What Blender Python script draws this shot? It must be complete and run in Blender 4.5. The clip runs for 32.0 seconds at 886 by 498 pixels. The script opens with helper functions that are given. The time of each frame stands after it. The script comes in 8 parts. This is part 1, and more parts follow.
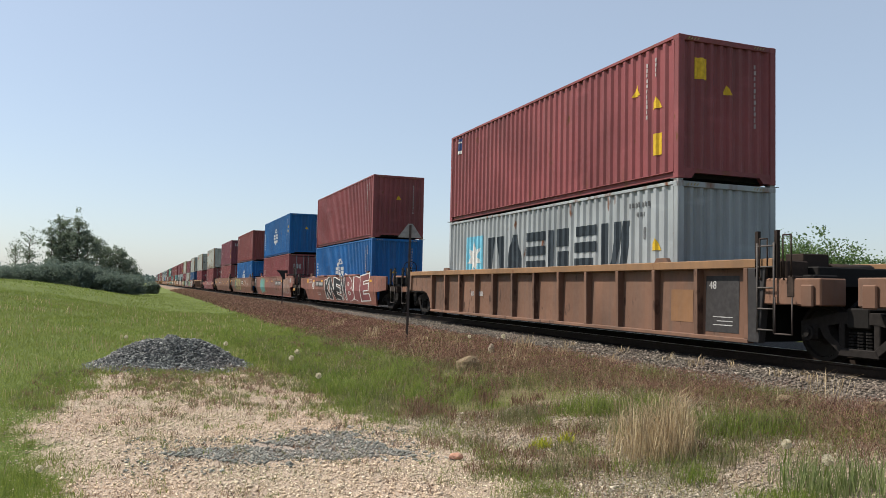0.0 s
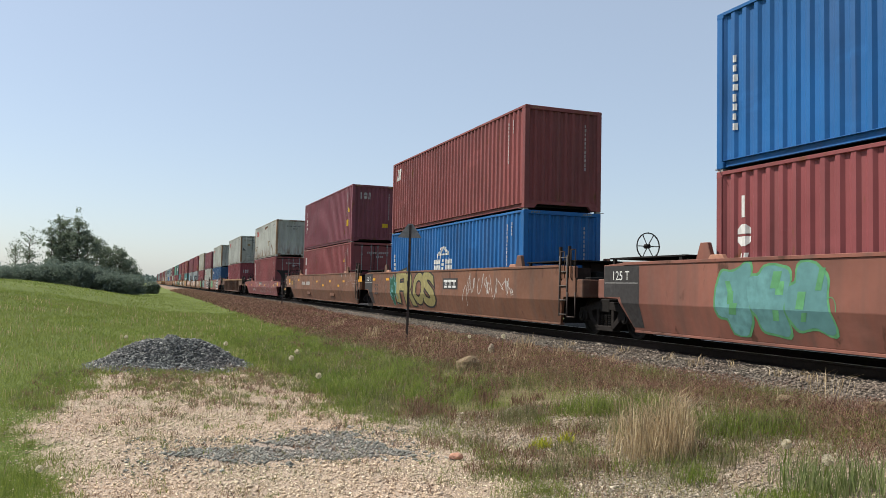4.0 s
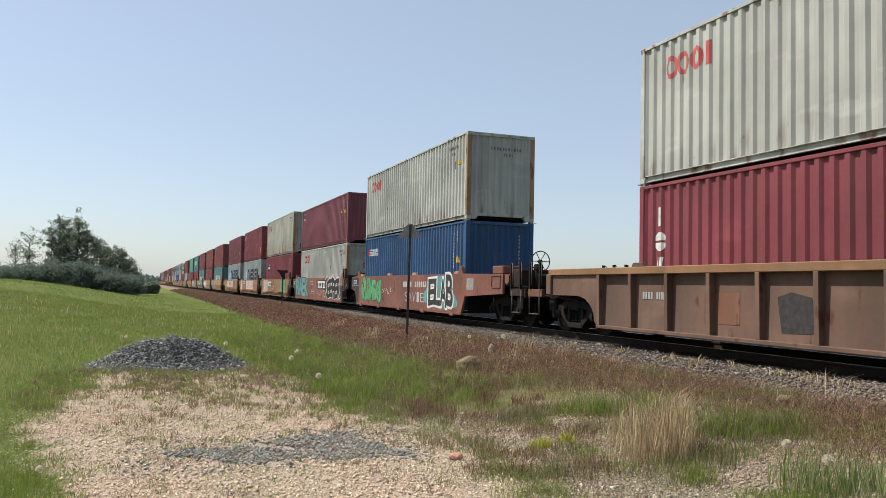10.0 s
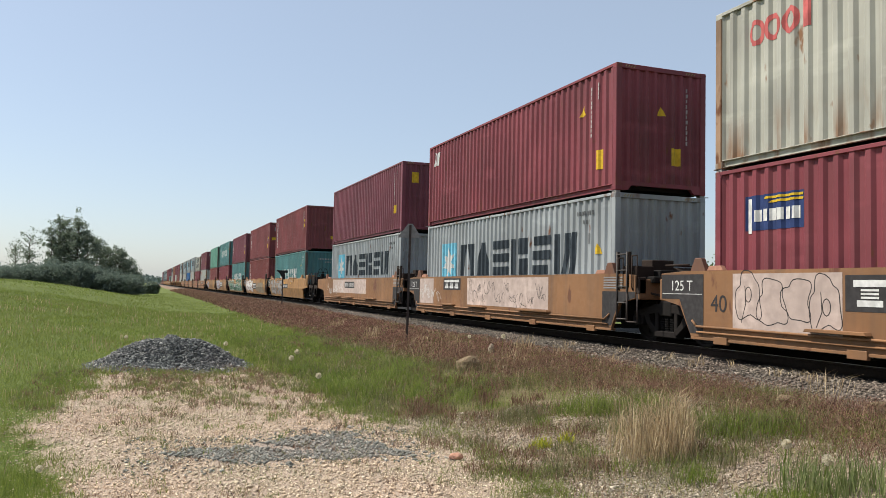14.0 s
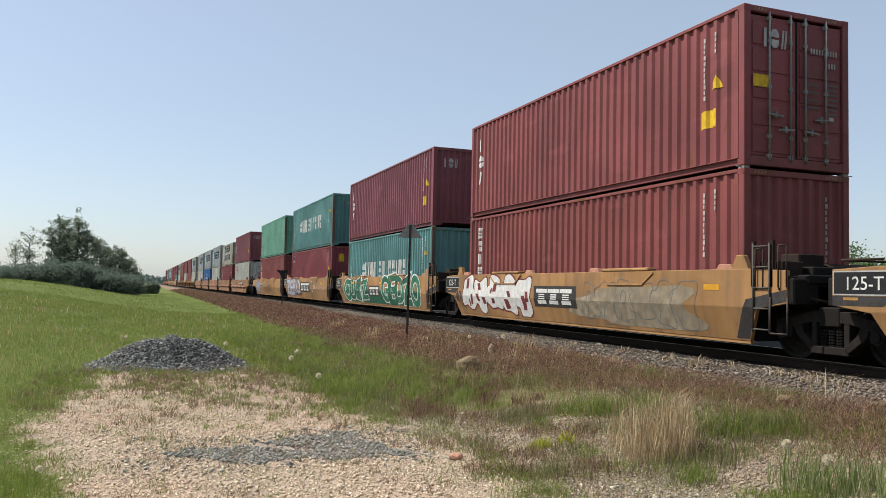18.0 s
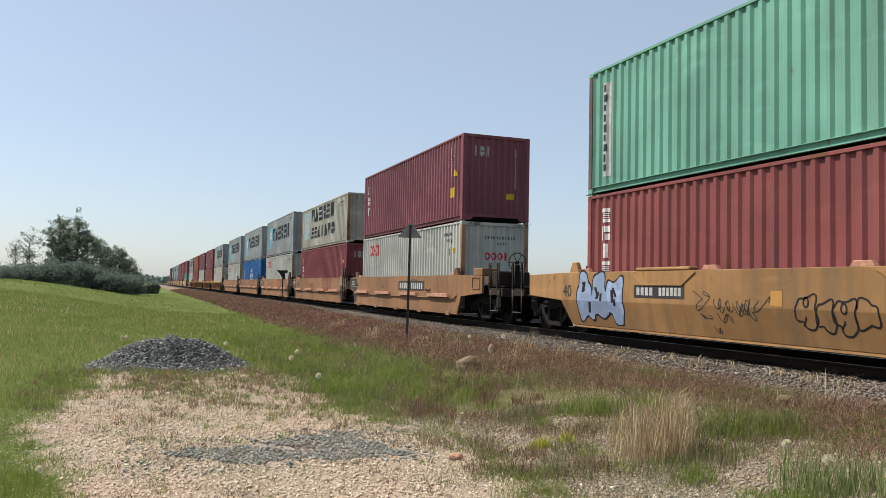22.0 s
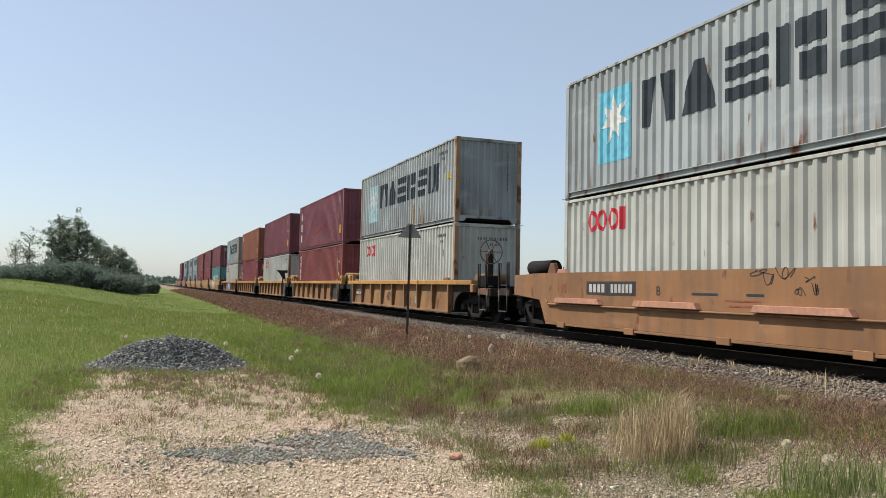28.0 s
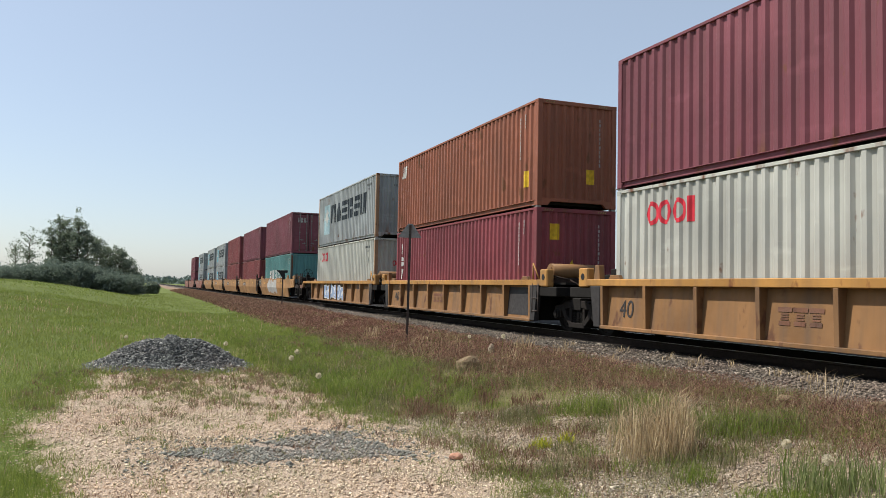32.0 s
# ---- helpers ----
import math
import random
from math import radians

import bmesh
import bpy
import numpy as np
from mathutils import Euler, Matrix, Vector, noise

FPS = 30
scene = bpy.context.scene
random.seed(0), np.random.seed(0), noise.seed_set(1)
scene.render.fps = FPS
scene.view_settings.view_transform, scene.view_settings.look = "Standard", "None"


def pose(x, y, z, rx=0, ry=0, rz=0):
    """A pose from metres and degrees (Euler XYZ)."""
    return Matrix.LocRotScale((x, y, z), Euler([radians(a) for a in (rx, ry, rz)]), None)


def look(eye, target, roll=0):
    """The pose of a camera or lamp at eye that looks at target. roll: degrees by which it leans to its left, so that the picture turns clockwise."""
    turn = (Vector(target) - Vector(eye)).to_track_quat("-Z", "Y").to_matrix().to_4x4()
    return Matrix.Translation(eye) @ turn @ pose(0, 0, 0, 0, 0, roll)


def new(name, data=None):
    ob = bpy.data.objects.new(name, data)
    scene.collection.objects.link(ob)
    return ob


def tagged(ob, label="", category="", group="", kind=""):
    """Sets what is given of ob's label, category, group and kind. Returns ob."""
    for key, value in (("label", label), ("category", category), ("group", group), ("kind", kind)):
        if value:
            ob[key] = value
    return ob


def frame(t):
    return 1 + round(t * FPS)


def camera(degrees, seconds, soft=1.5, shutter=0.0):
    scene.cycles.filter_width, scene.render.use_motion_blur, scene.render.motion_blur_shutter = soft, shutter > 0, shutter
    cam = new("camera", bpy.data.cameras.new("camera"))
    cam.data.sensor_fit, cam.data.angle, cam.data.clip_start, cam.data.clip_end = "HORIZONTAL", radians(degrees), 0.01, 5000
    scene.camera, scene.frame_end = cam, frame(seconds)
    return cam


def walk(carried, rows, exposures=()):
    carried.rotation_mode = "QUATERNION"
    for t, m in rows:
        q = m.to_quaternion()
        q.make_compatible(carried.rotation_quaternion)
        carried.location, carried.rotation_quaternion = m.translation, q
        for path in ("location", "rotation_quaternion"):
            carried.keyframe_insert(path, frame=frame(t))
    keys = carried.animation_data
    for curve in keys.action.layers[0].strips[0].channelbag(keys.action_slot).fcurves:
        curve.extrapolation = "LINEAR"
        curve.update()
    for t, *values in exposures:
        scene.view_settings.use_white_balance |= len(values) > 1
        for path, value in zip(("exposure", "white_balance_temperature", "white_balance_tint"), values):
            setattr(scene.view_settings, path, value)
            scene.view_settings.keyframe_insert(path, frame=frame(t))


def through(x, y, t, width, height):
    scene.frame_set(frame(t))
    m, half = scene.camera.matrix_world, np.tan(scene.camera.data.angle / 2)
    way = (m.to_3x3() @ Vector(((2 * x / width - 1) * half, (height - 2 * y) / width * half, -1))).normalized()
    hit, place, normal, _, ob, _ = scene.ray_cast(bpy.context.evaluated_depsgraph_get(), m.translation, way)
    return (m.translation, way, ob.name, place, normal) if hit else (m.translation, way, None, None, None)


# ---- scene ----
# camera: stands still beside the track, hand-held height, leaning a little
cam = camera(58.715, 32.0, 0.6)
TURN, TILT = radians(20.89), radians(2.85)
AT = Vector((0, 0, 1.65))
EYE = look(AT, AT + Vector((math.sin(TURN) * math.cos(TILT), math.cos(TURN) * math.cos(TILT), math.sin(TILT))), 1.2)
walk(cam, [(0, EYE), (32, EYE)])

# sun over the far left shoulder of the track, hazy summer sky
SUN_EL, SUN_AZ = radians(52), radians(-54)          # azimuth from +Y towards +X
sun_way = Vector((math.sin(SUN_AZ) * math.cos(SUN_EL), math.cos(SUN_AZ) * math.cos(SUN_EL), math.sin(SUN_EL)))
sun = new("sun", bpy.data.lights.new("sun", "SUN"))
sun.data.energy, sun.data.angle, sun.data.color = 4.75, radians(0.6), (1.0, 0.94, 0.84)
sun.matrix_world = look(sun_way * 200, (0, 0, 0))
world = bpy.data.worlds.new("sky")
scene.world = world
world.use_nodes = True
wn = world.node_tree
sky = wn.nodes.new("ShaderNodeTexSky")
sky.sky_type, sky.sun_disc = "NISHITA", False
sky.sun_elevation, sky.sun_rotation = SUN_EL, SUN_AZ
sky.air_density, sky.dust_density, sky.ozone_density, sky.altitude = 1.0, 1.7, 2.1, 500
# summer haze evens the sky out: part of its light comes from all round
haze = wn.nodes.new("ShaderNodeMix")
haze.data_type = "RGBA"
haze.inputs[0].default_value = 0.40
haze.inputs[7].default_value = (4.95, 5.55, 6.15, 1)
wn.links.new(sky.outputs[0], haze.inputs[6])
wn.links.new(haze.outputs[2], wn.nodes["Background"].inputs[0])
wn.nodes["Background"].inputs[1].default_value = 0.103
scene.view_settings.exposure = 0.45

# ---- materials ----
def nodes_of(name):
    m = bpy.data.materials.new(name)
    m.use_nodes = True
    return m, m.node_tree.nodes, m.node_tree.links, m.node_tree.nodes["Principled BSDF"]


def mixed(n, l, fac, a, b):
    x = n.new("ShaderNodeMix")
    x.data_type = "RGBA"
    for sock, v in ((x.inputs[0], fac), (x.inputs[6], a), (x.inputs[7], b)):
        if isinstance(v, (tuple, list)):
            sock.default_value = (*v[:3], 1)
        elif isinstance(v, (int, float)):
            sock.default_value = v
        else:
            l.new(v, sock)
    return x.outputs[2]


def noisy(n, l, vec, scale, detail=4, lo=0.35, hi=0.65, stretch=None):
    if stretch:
        mp = n.new("ShaderNodeMapping")
        mp.inputs["Scale"].default_value = stretch
        l.new(vec, mp.inputs[0])
        vec = mp.outputs[0]
    t = n.new("ShaderNodeTexNoise")
    t.inputs["Scale"].default_value, t.inputs["Detail"].default_value = scale, detail
    l.new(vec, t.inputs["Vector"])
    r = n.new("ShaderNodeMapRange")
    r.inputs[1].default_value, r.inputs[2].default_value = lo, hi
    l.new(t.outputs[0], r.inputs[0])
    return r.outputs[0]


def shifted(n, l, amount=37.0):
    """Object coordinates, moved by a chance amount for each object."""
    tc, oi, v = n.new("ShaderNodeTexCoord"), n.new("ShaderNodeObjectInfo"), n.new("ShaderNodeVectorMath")
    mul = n.new("ShaderNodeMath")
    mul.operation = "MULTIPLY"
    mul.inputs[1].default_value = amount
    l.new(oi.outputs["Random"], mul.inputs[0])
    l.new(tc.outputs["Object"], v.inputs[0])
    l.new(mul.outputs[0], v.inputs[1])
    return v.outputs[0]


def bumped(n, l, bsdf, height, strength, dist=0.01):
    b = n.new("ShaderNodeBump")
    b.inputs["Strength"].default_value, b.inputs["Distance"].default_value = strength, dist
    l.new(height, b.inputs["Height"])
    l.new(b.outputs[0], bsdf.inputs["Normal"])


def scaled(c, k):
    return tuple(min(1, v * k) for v in c)


def paint(name, c, rough=0.55, rust=0.15, fade=0.18, dirt=0.26, rustc=(0.13, 0.05, 0.022), low_rust=0.0):
    """Sheet-steel paint: faded patches, run-down streaks, rust freckles, fine orange peel."""
    m, n, l, b = nodes_of(name)
    v = shifted(n, l)
    big = noisy(n, l, v, 0.45, 5)
    streak = noisy(n, l, v, 2.2, 6, 0.45, 0.75, (1, 1.6, 0.12))
    fine = noisy(n, l, v, 9, 8, 0.3, 0.7)
    col = mixed(n, l, big, scaled(c, 1 - fade), scaled(c, 1 + fade))
    dk = n.new("ShaderNodeMath")
    dk.operation = "MULTIPLY"
    dk.inputs[1].default_value = dirt
    l.new(streak, dk.inputs[0])
    col = mixed(n, l, dk.outputs[0], col, (0.075, 0.06, 0.05))
    scuff, half = noisy(n, l, v, 1.2, 9, 0.60, 0.74, (1, 0.55, 1.8)), n.new("ShaderNodeMath")
    half.operation = "MULTIPLY"
    half.inputs[1].default_value = 0.55
    l.new(scuff, half.inputs[0])
    col = mixed(n, l, half.outputs[0], col, tuple(min(0.8, k * 1.35 + 0.012) for k in c))
    spot = noisy(n, l, v, 3.1, 9, 0.72 - rust * 0.3, 0.78 - rust * 0.3, (1, 1, 0.45))
    col = mixed(n, l, spot, col, rustc)
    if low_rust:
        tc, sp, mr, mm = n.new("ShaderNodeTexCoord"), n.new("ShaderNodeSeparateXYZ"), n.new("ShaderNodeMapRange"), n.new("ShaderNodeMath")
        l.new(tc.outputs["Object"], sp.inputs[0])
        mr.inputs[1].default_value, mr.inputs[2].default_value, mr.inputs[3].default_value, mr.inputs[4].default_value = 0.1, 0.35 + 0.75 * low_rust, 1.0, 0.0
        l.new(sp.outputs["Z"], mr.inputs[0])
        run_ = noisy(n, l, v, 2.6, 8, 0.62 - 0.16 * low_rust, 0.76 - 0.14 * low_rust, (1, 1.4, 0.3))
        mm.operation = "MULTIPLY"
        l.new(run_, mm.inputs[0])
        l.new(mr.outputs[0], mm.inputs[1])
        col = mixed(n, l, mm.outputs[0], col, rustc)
    l.new(col, b.inputs["Base Color"])
    b.inputs["Specular IOR Level"].default_value = 0.24
    r = n.new("ShaderNodeMapRange")
    r.inputs[3].default_value, r.inputs[4].default_value = rough - 0.1, rough + 0.15
    l.new(fine, r.inputs[0])
    l.new(r.outputs[0], b.inputs["Roughness"])
    b1, b2 = n.new("ShaderNodeBump"), n.new("ShaderNodeBump")
    b1.inputs["Strength"].default_value, b1.inputs["Distance"].default_value = 0.55, 0.022
    b2.inputs["Strength"].default_value, b2.inputs["Distance"].default_value = 0.14, 0.004
    l.new(noisy(n, l, v, 1.7, 2, 0.2, 0.8, (1, 1, 0.6)), b1.inputs["Height"])
    l.new(fine, b2.inputs["Height"])
    l.new(b1.outputs[0], b2.inputs["Normal"])
    l.new(b2.outputs[0], b.inputs["Normal"])
    return m


def plain(name, c, rough=0.6, metal=0.0, grain=30.0, vary=0.2, bump=0.2):
    m, n, l, b = nodes_of(name)
    v = shifted(n, l)
    a, f = noisy(n, l, v, grain * 0.08, 4), noisy(n, l, v, grain, 6)
    col = mixed(n, l, a, scaled(c, 1 - vary), scaled(c, 1 + vary))
    col = mixed(n, l, f, col, scaled(c, 0.75))
    l.new(col, b.inputs["Base Color"])
    b.inputs["Roughness"].default_value, b.inputs["Metallic"].default_value = rough, metal
    b.inputs["Specular IOR Level"].default_value = 0.5 if metal > 0.5 else 0.14
    bumped(n, l, b, f, bump, 0.006)
    return m


def leafy(name, a, c, d=None, rough=0.6, through=0.35, patch=0.0, other=None):
    """Blades and leaves: colour differs from blade to blade and from patch to patch, light passes through."""
    m, n, l, b = nodes_of(name)
    g = n.new("ShaderNodeNewGeometry")
    ramp = n.new("ShaderNodeValToRGB")
    ramp.color_ramp.elements[0].color, ramp.color_ramp.elements[1].color = (*a, 1), (*c, 1)
    if d:
        e = ramp.color_ramp.elements.new(0.55)
        e.color = (*d, 1)
    l.new(g.outputs["Random Per Island"], ramp.inputs[0])
    tr, ad = n.new("ShaderNodeBsdfTranslucent"), n.new("ShaderNodeMixShader")
    v = n.new("ShaderNodeTexCoord").outputs["Object"]
    wide, small = noisy(n, l, v, 0.55, 4, 0.38, 0.66), noisy(n, l, v, 4.5, 3, 0.36, 0.64)
    part_ = n.new("ShaderNodeMath")
    part_.operation = "MULTIPLY"
    part_.inputs[1].default_value = patch
    l.new(wide, part_.inputs[0])
    col = mixed(n, l, part_.outputs[0], ramp.outputs[0], other or scaled(d or c, 0.7))
    dim = n.new("ShaderNodeMath")
    dim.operation = "MULTIPLY"
    dim.inputs[1].default_value = patch * 0.7
    l.new(small, dim.inputs[0])
    col = mixed(n, l, dim.outputs[0], col, scaled(a, 0.8))
    l.new(col, b.inputs["Base Color"])
    l.new(col, tr.inputs["Color"])
    b.inputs["Roughness"].default_value = rough
    b.inputs["Specular IOR Level"].default_value = 0.2
    ad.inputs[0].default_value = through
    l.new(b.outputs[0], ad.inputs[1])
    l.new(tr.outputs[0], ad.inputs[2])
    l.new(ad.outputs[0], n["Material Output"].inputs[0])
    return m


def stony(name, a, c, d, rough=0.85, lights=0.6):
    m, n, l, b = nodes_of(name)
    g, tc = n.new("ShaderNodeNewGeometry"), n.new("ShaderNodeTexCoord")
    ramp = n.new("ShaderNodeValToRGB")
    ramp.color_ramp.elements[0].color, ramp.color_ramp.elements[1].color = (*a, 1), (*c, 1)
    e = ramp.color_ramp.elements.new(lights)
    e.color = (*d, 1)
    l.new(g.outputs["Random Per Island"], ramp.inputs[0])
    f = noisy(n, l, tc.outputs["Object"], 60, 5)
    tint = mixed(n, l, noisy(n, l, tc.outputs["Object"], 0.8, 4, 0.38, 0.62), (1.05, 0.95, 0.87), (0.95, 0.95, 0.86))
    mul = n.new("ShaderNodeMix")
    mul.data_type, mul.blend_type = "RGBA", "MULTIPLY"
    mul.inputs[0].default_value = 1.0
    l.new(mixed(n, l, f, ramp.outputs[0], scaled(d, 0.75)), mul.inputs[6])
    l.new(tint, mul.inputs[7])
    l.new(mul.outputs[2], b.inputs["Base Color"])
    b.inputs["Roughness"].default_value = rough
    bumped(n, l, b, f, 0.3, 0.005)
    return m


PAINT = {
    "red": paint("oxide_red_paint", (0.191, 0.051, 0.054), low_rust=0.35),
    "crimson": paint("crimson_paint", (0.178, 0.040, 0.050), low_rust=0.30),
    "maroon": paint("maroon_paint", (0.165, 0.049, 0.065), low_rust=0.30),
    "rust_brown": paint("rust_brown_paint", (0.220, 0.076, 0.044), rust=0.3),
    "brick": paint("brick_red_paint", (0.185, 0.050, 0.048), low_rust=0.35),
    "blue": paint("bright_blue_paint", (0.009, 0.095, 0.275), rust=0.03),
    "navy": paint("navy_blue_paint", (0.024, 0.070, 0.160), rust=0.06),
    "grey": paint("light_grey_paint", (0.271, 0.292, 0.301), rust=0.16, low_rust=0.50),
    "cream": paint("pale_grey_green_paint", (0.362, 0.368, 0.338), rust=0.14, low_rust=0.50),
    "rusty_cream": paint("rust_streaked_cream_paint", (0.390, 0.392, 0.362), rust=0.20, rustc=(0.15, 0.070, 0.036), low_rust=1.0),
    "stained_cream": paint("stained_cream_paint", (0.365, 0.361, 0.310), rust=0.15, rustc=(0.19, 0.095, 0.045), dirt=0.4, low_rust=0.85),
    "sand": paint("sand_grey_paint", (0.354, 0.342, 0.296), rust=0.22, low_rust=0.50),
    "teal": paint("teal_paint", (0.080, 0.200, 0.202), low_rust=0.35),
    "green": paint("mid_green_paint", (0.122, 0.290, 0.222)),
}
CAR = {
    "umber": paint("umber_brown_car_paint", (0.150, 0.080, 0.052), 0.7, 0.36, 0.28, 0.6, (0.06, 0.032, 0.022)),
    "brown": paint("weathered_brown_car_paint", (0.142, 0.066, 0.040), 0.65, 0.34, 0.28, 0.6, (0.085, 0.038, 0.024)),
    "brick": paint("brick_brown_car_paint", (0.178, 0.072, 0.052), 0.65, 0.34, 0.26, 0.55, (0.080, 0.036, 0.024)),
    "maroon": paint("dull_maroon_car_paint", (0.175, 0.054, 0.054), 0.65, 0.2, 0.2, 0.5, (0.070, 0.030, 0.026)),
    "tan": paint("tan_brown_car_paint", (0.215, 0.110, 0.052), 0.65, 0.26, 0.2, 0.45, (0.13, 0.058, 0.034)),
    "rust": paint("rusty_brown_car_paint", (0.128, 0.076, 0.054), 0.7, 0.36, 0.28, 0.6, (0.085, 0.038, 0.022)),
    "orange": paint("dusty_orange_car_paint", (0.285, 0.155, 0.062), 0.65, 0.20, 0.26, 0.55, (0.150, 0.065, 0.034)),
    "yellow": paint("dirty_yellow_car_paint", (0.205, 0.108, 0.045), 0.65, 0.34, 0.26, 0.6, (0.105, 0.050, 0.028)),
}
RUSTPOST = paint("rust_stained_post_paint", (0.270, 0.170, 0.105), 0.7, 0.5, 0.3, 0.4)
DARKPOST = paint("brown_stained_post_paint", (0.100, 0.082, 0.068), 0.75, 0.4, 0.3, 0.5)
TANCHORD = paint("tan_chord_paint", (0.225, 0.125, 0.062), 0.65, 0.15, 0.2, 0.35)
CHORD = paint("yellow_chord_paint", (0.350, 0.180, 0.050), 0.65, 0.25, 0.2, 0.4)
STEEL = plain("dark_cast_steel", (0.014, 0.0125, 0.0115), 0.8, 0.0, 12)
FRAME = plain("sooty_grey_steel", (0.019, 0.016, 0.0145), 0.85, 0.0, 12)
WHEEL = plain("worn_wheel_steel", (0.022, 0.019, 0.017), 0.7, 0.2, 12)
TREAD = plain("bright_rail_steel", (0.42, 0.40, 0.38), 0.3, 1.0, 20)
RAILRUST = plain("rusty_rail_steel", (0.034, 0.024, 0.019), 0.8, 0.2, 20)
BLACK = plain("black_paint", (0.022, 0.022, 0.024), 0.5, 0.0, 20)
STEPIRON = plain("worn_step_iron", (0.105, 0.092, 0.084), 0.7, 0.1, 12, 0.3)
RODIRON = plain("dull_galvanised_rod", (0.23, 0.225, 0.22), 0.6, 0.2, 12, 0.3)
GRIME = plain("grimy_brown_black_steel", (0.036, 0.025, 0.020), 0.85, 0.0, 10, 0.4)
CHARCOAL = plain("charcoal_panel_paint", (0.044, 0.041, 0.041), 0.6, 0.0, 10)
WHITE = plain("chalky_white_paint", (0.62, 0.62, 0.60), 0.6, 0.0, 8, 0.12)
DULLWHITE = plain("faded_white_paint", (0.40, 0.39, 0.38), 0.7, 0.0, 8, 0.2)
DIMINK = plain("worn_number_paint", (0.42, 0.39, 0.38), 0.7, 0.0, 8, 0.3)
GREYINK = plain("worn_grey_ink", (0.13, 0.135, 0.14), 0.7, 0.0, 8, 0.3)
CHALK = plain("thin_chalky_spray", (0.30, 0.24, 0.225), 0.8, 0.0, 8, 0.3)
DEEPRUST = plain("flaking_brown_rust", (0.165, 0.082, 0.046), 0.9, 0.0, 14, 0.5)
WORNTAPE = plain("worn_hazard_tape", (0.30, 0.235, 0.10), 0.6, 0.0, 10, 0.4)
RUSTSTAIN = plain("tan_rust_stain", (0.30, 0.215, 0.125), 0.9, 0.0, 12, 0.4)
SCRAPE = plain("raw_red_scrape", (0.25, 0.058, 0.050), 0.7, 0.0, 8, 0.35)
SIGNYEL = plain("yellow_placard", (0.62, 0.40, 0.03), 0.5, 0.0, 10, 0.1)
REFLECT = plain("orange_yellow_reflector", (0.60, 0.30, 0.03), 0.5, 0.0, 10, 0.1)
LOGORED = plain("logo_red_paint", (0.52, 0.035, 0.055), 0.6, 0.0, 6, 0.15)
FAINTRED = plain("faded_logo_red", (0.48, 0.115, 0.11), 0.7, 0.0, 5, 0.3)
LOGODARK = plain("logo_dark_grey_paint", (0.035, 0.045, 0.055), 0.6, 0.0, 6, 0.2)
LOGOSKY = plain("logo_sky_blue_paint", (0.16, 0.46, 0.60), 0.6, 0.0, 6, 0.12)
LOGONAVY = plain("logo_navy_paint", (0.03, 0.05, 0.14), 0.6, 0.0, 6, 0.12)
FADED = plain("ghosted_lettering", (0.235, 0.075, 0.055), 0.7, 0.0, 6, 0.15)
PALEBLUE = plain("faded_pale_blue_paint", (0.36, 0.50, 0.55), 0.6, 0.0, 6, 0.2)
G_TURQ = plain("turquoise_spray", (0.116, 0.262, 0.262), 0.6, 0.0, 6)
G_GREEN = plain("green_spray", (0.10, 0.28, 0.13), 0.6, 0.0, 6)
G_DKGREEN = plain("dark_green_spray", (0.022, 0.095, 0.060), 0.6, 0.0, 6)
G_MIDGREEN = plain("deep_green_spray", (0.030, 0.130, 0.078), 0.6, 0.0, 3, 0.5)
G_PINK = plain("pale_pinkish_grey_spray", (0.47, 0.375, 0.33), 0.7, 0.0, 6)
G_COBALT = plain("cobalt_spray", (0.09, 0.13, 0.34), 0.6, 0.0, 6)
G_LILAC = plain("lilac_grey_spray", (0.36, 0.37, 0.40), 0.6, 0.0, 1.2, 0.35)
G_BLUE = plain("blue_grey_spray", (0.25, 0.32, 0.46), 0.6, 0.0, 6)
G_SILVER = plain("silver_spray", (0.40, 0.40, 0.39), 0.6, 0.0, 6)
G_WASH = plain("faded_olive_pink_wash", (0.215, 0.135, 0.100), 0.8, 0.0, 5, 0.5)
G_FADED = plain("faded_grey_tan_spray", (0.235, 0.195, 0.140), 0.8, 0.0, 5, 0.3)
G_MINT = plain("mint_spray", (0.30, 0.52, 0.40), 0.7, 0.0, 6)
G_OLIVE = plain("olive_gold_spray", (0.26, 0.23, 0.10), 0.6, 0.0, 6)
G_BURG = plain("burgundy_spray", (0.16, 0.04, 0.04), 0.6, 0.0, 6)
SHELF = plain("pinkish_brown_shelf_paint", (0.42, 0.22, 0.15), 0.6, 0.0, 10)
GALV = plain("weathered_sign_metal", (0.30, 0.29, 0.28), 0.6, 0.2, 10)
POST = plain("rusty_post_steel", (0.075, 0.06, 0.055), 0.7, 0.2, 10)
SLEEPER = plain("creosoted_timber", (0.055, 0.042, 0.034), 0.9, 0.0, 14, 0.3, 0.5)
BARK = plain("grey_brown_bark", (0.12, 0.10, 0.08), 0.9, 0.0, 14, 0.3, 0.6)
# far poplars and bushes: leaf colour paled and greyed to paint in haze
LEAF = leafy("hazy_poplar_leaves", (0.120, 0.152, 0.112), (0.245, 0.282, 0.205), (0.175, 0.212, 0.152), 0.7, 0.5)
LEAF_SUN = leafy("light_willow_leaves", (0.06, 0.11, 0.035), (0.17, 0.24, 0.09), (0.10, 0.16, 0.055), 0.5, 0.4)
BLADE = leafy("green_grass", (0.100, 0.150, 0.028), (0.305, 0.350, 0.082), (0.185, 0.245, 0.048), 0.6, 0.42, 0.55, (0.215, 0.225, 0.070))
LUSH = leafy("lush_green_grass", (0.092, 0.148, 0.022), (0.300, 0.350, 0.078), (0.175, 0.238, 0.044), 0.6, 0.45, 0.5, (0.240, 0.280, 0.070))
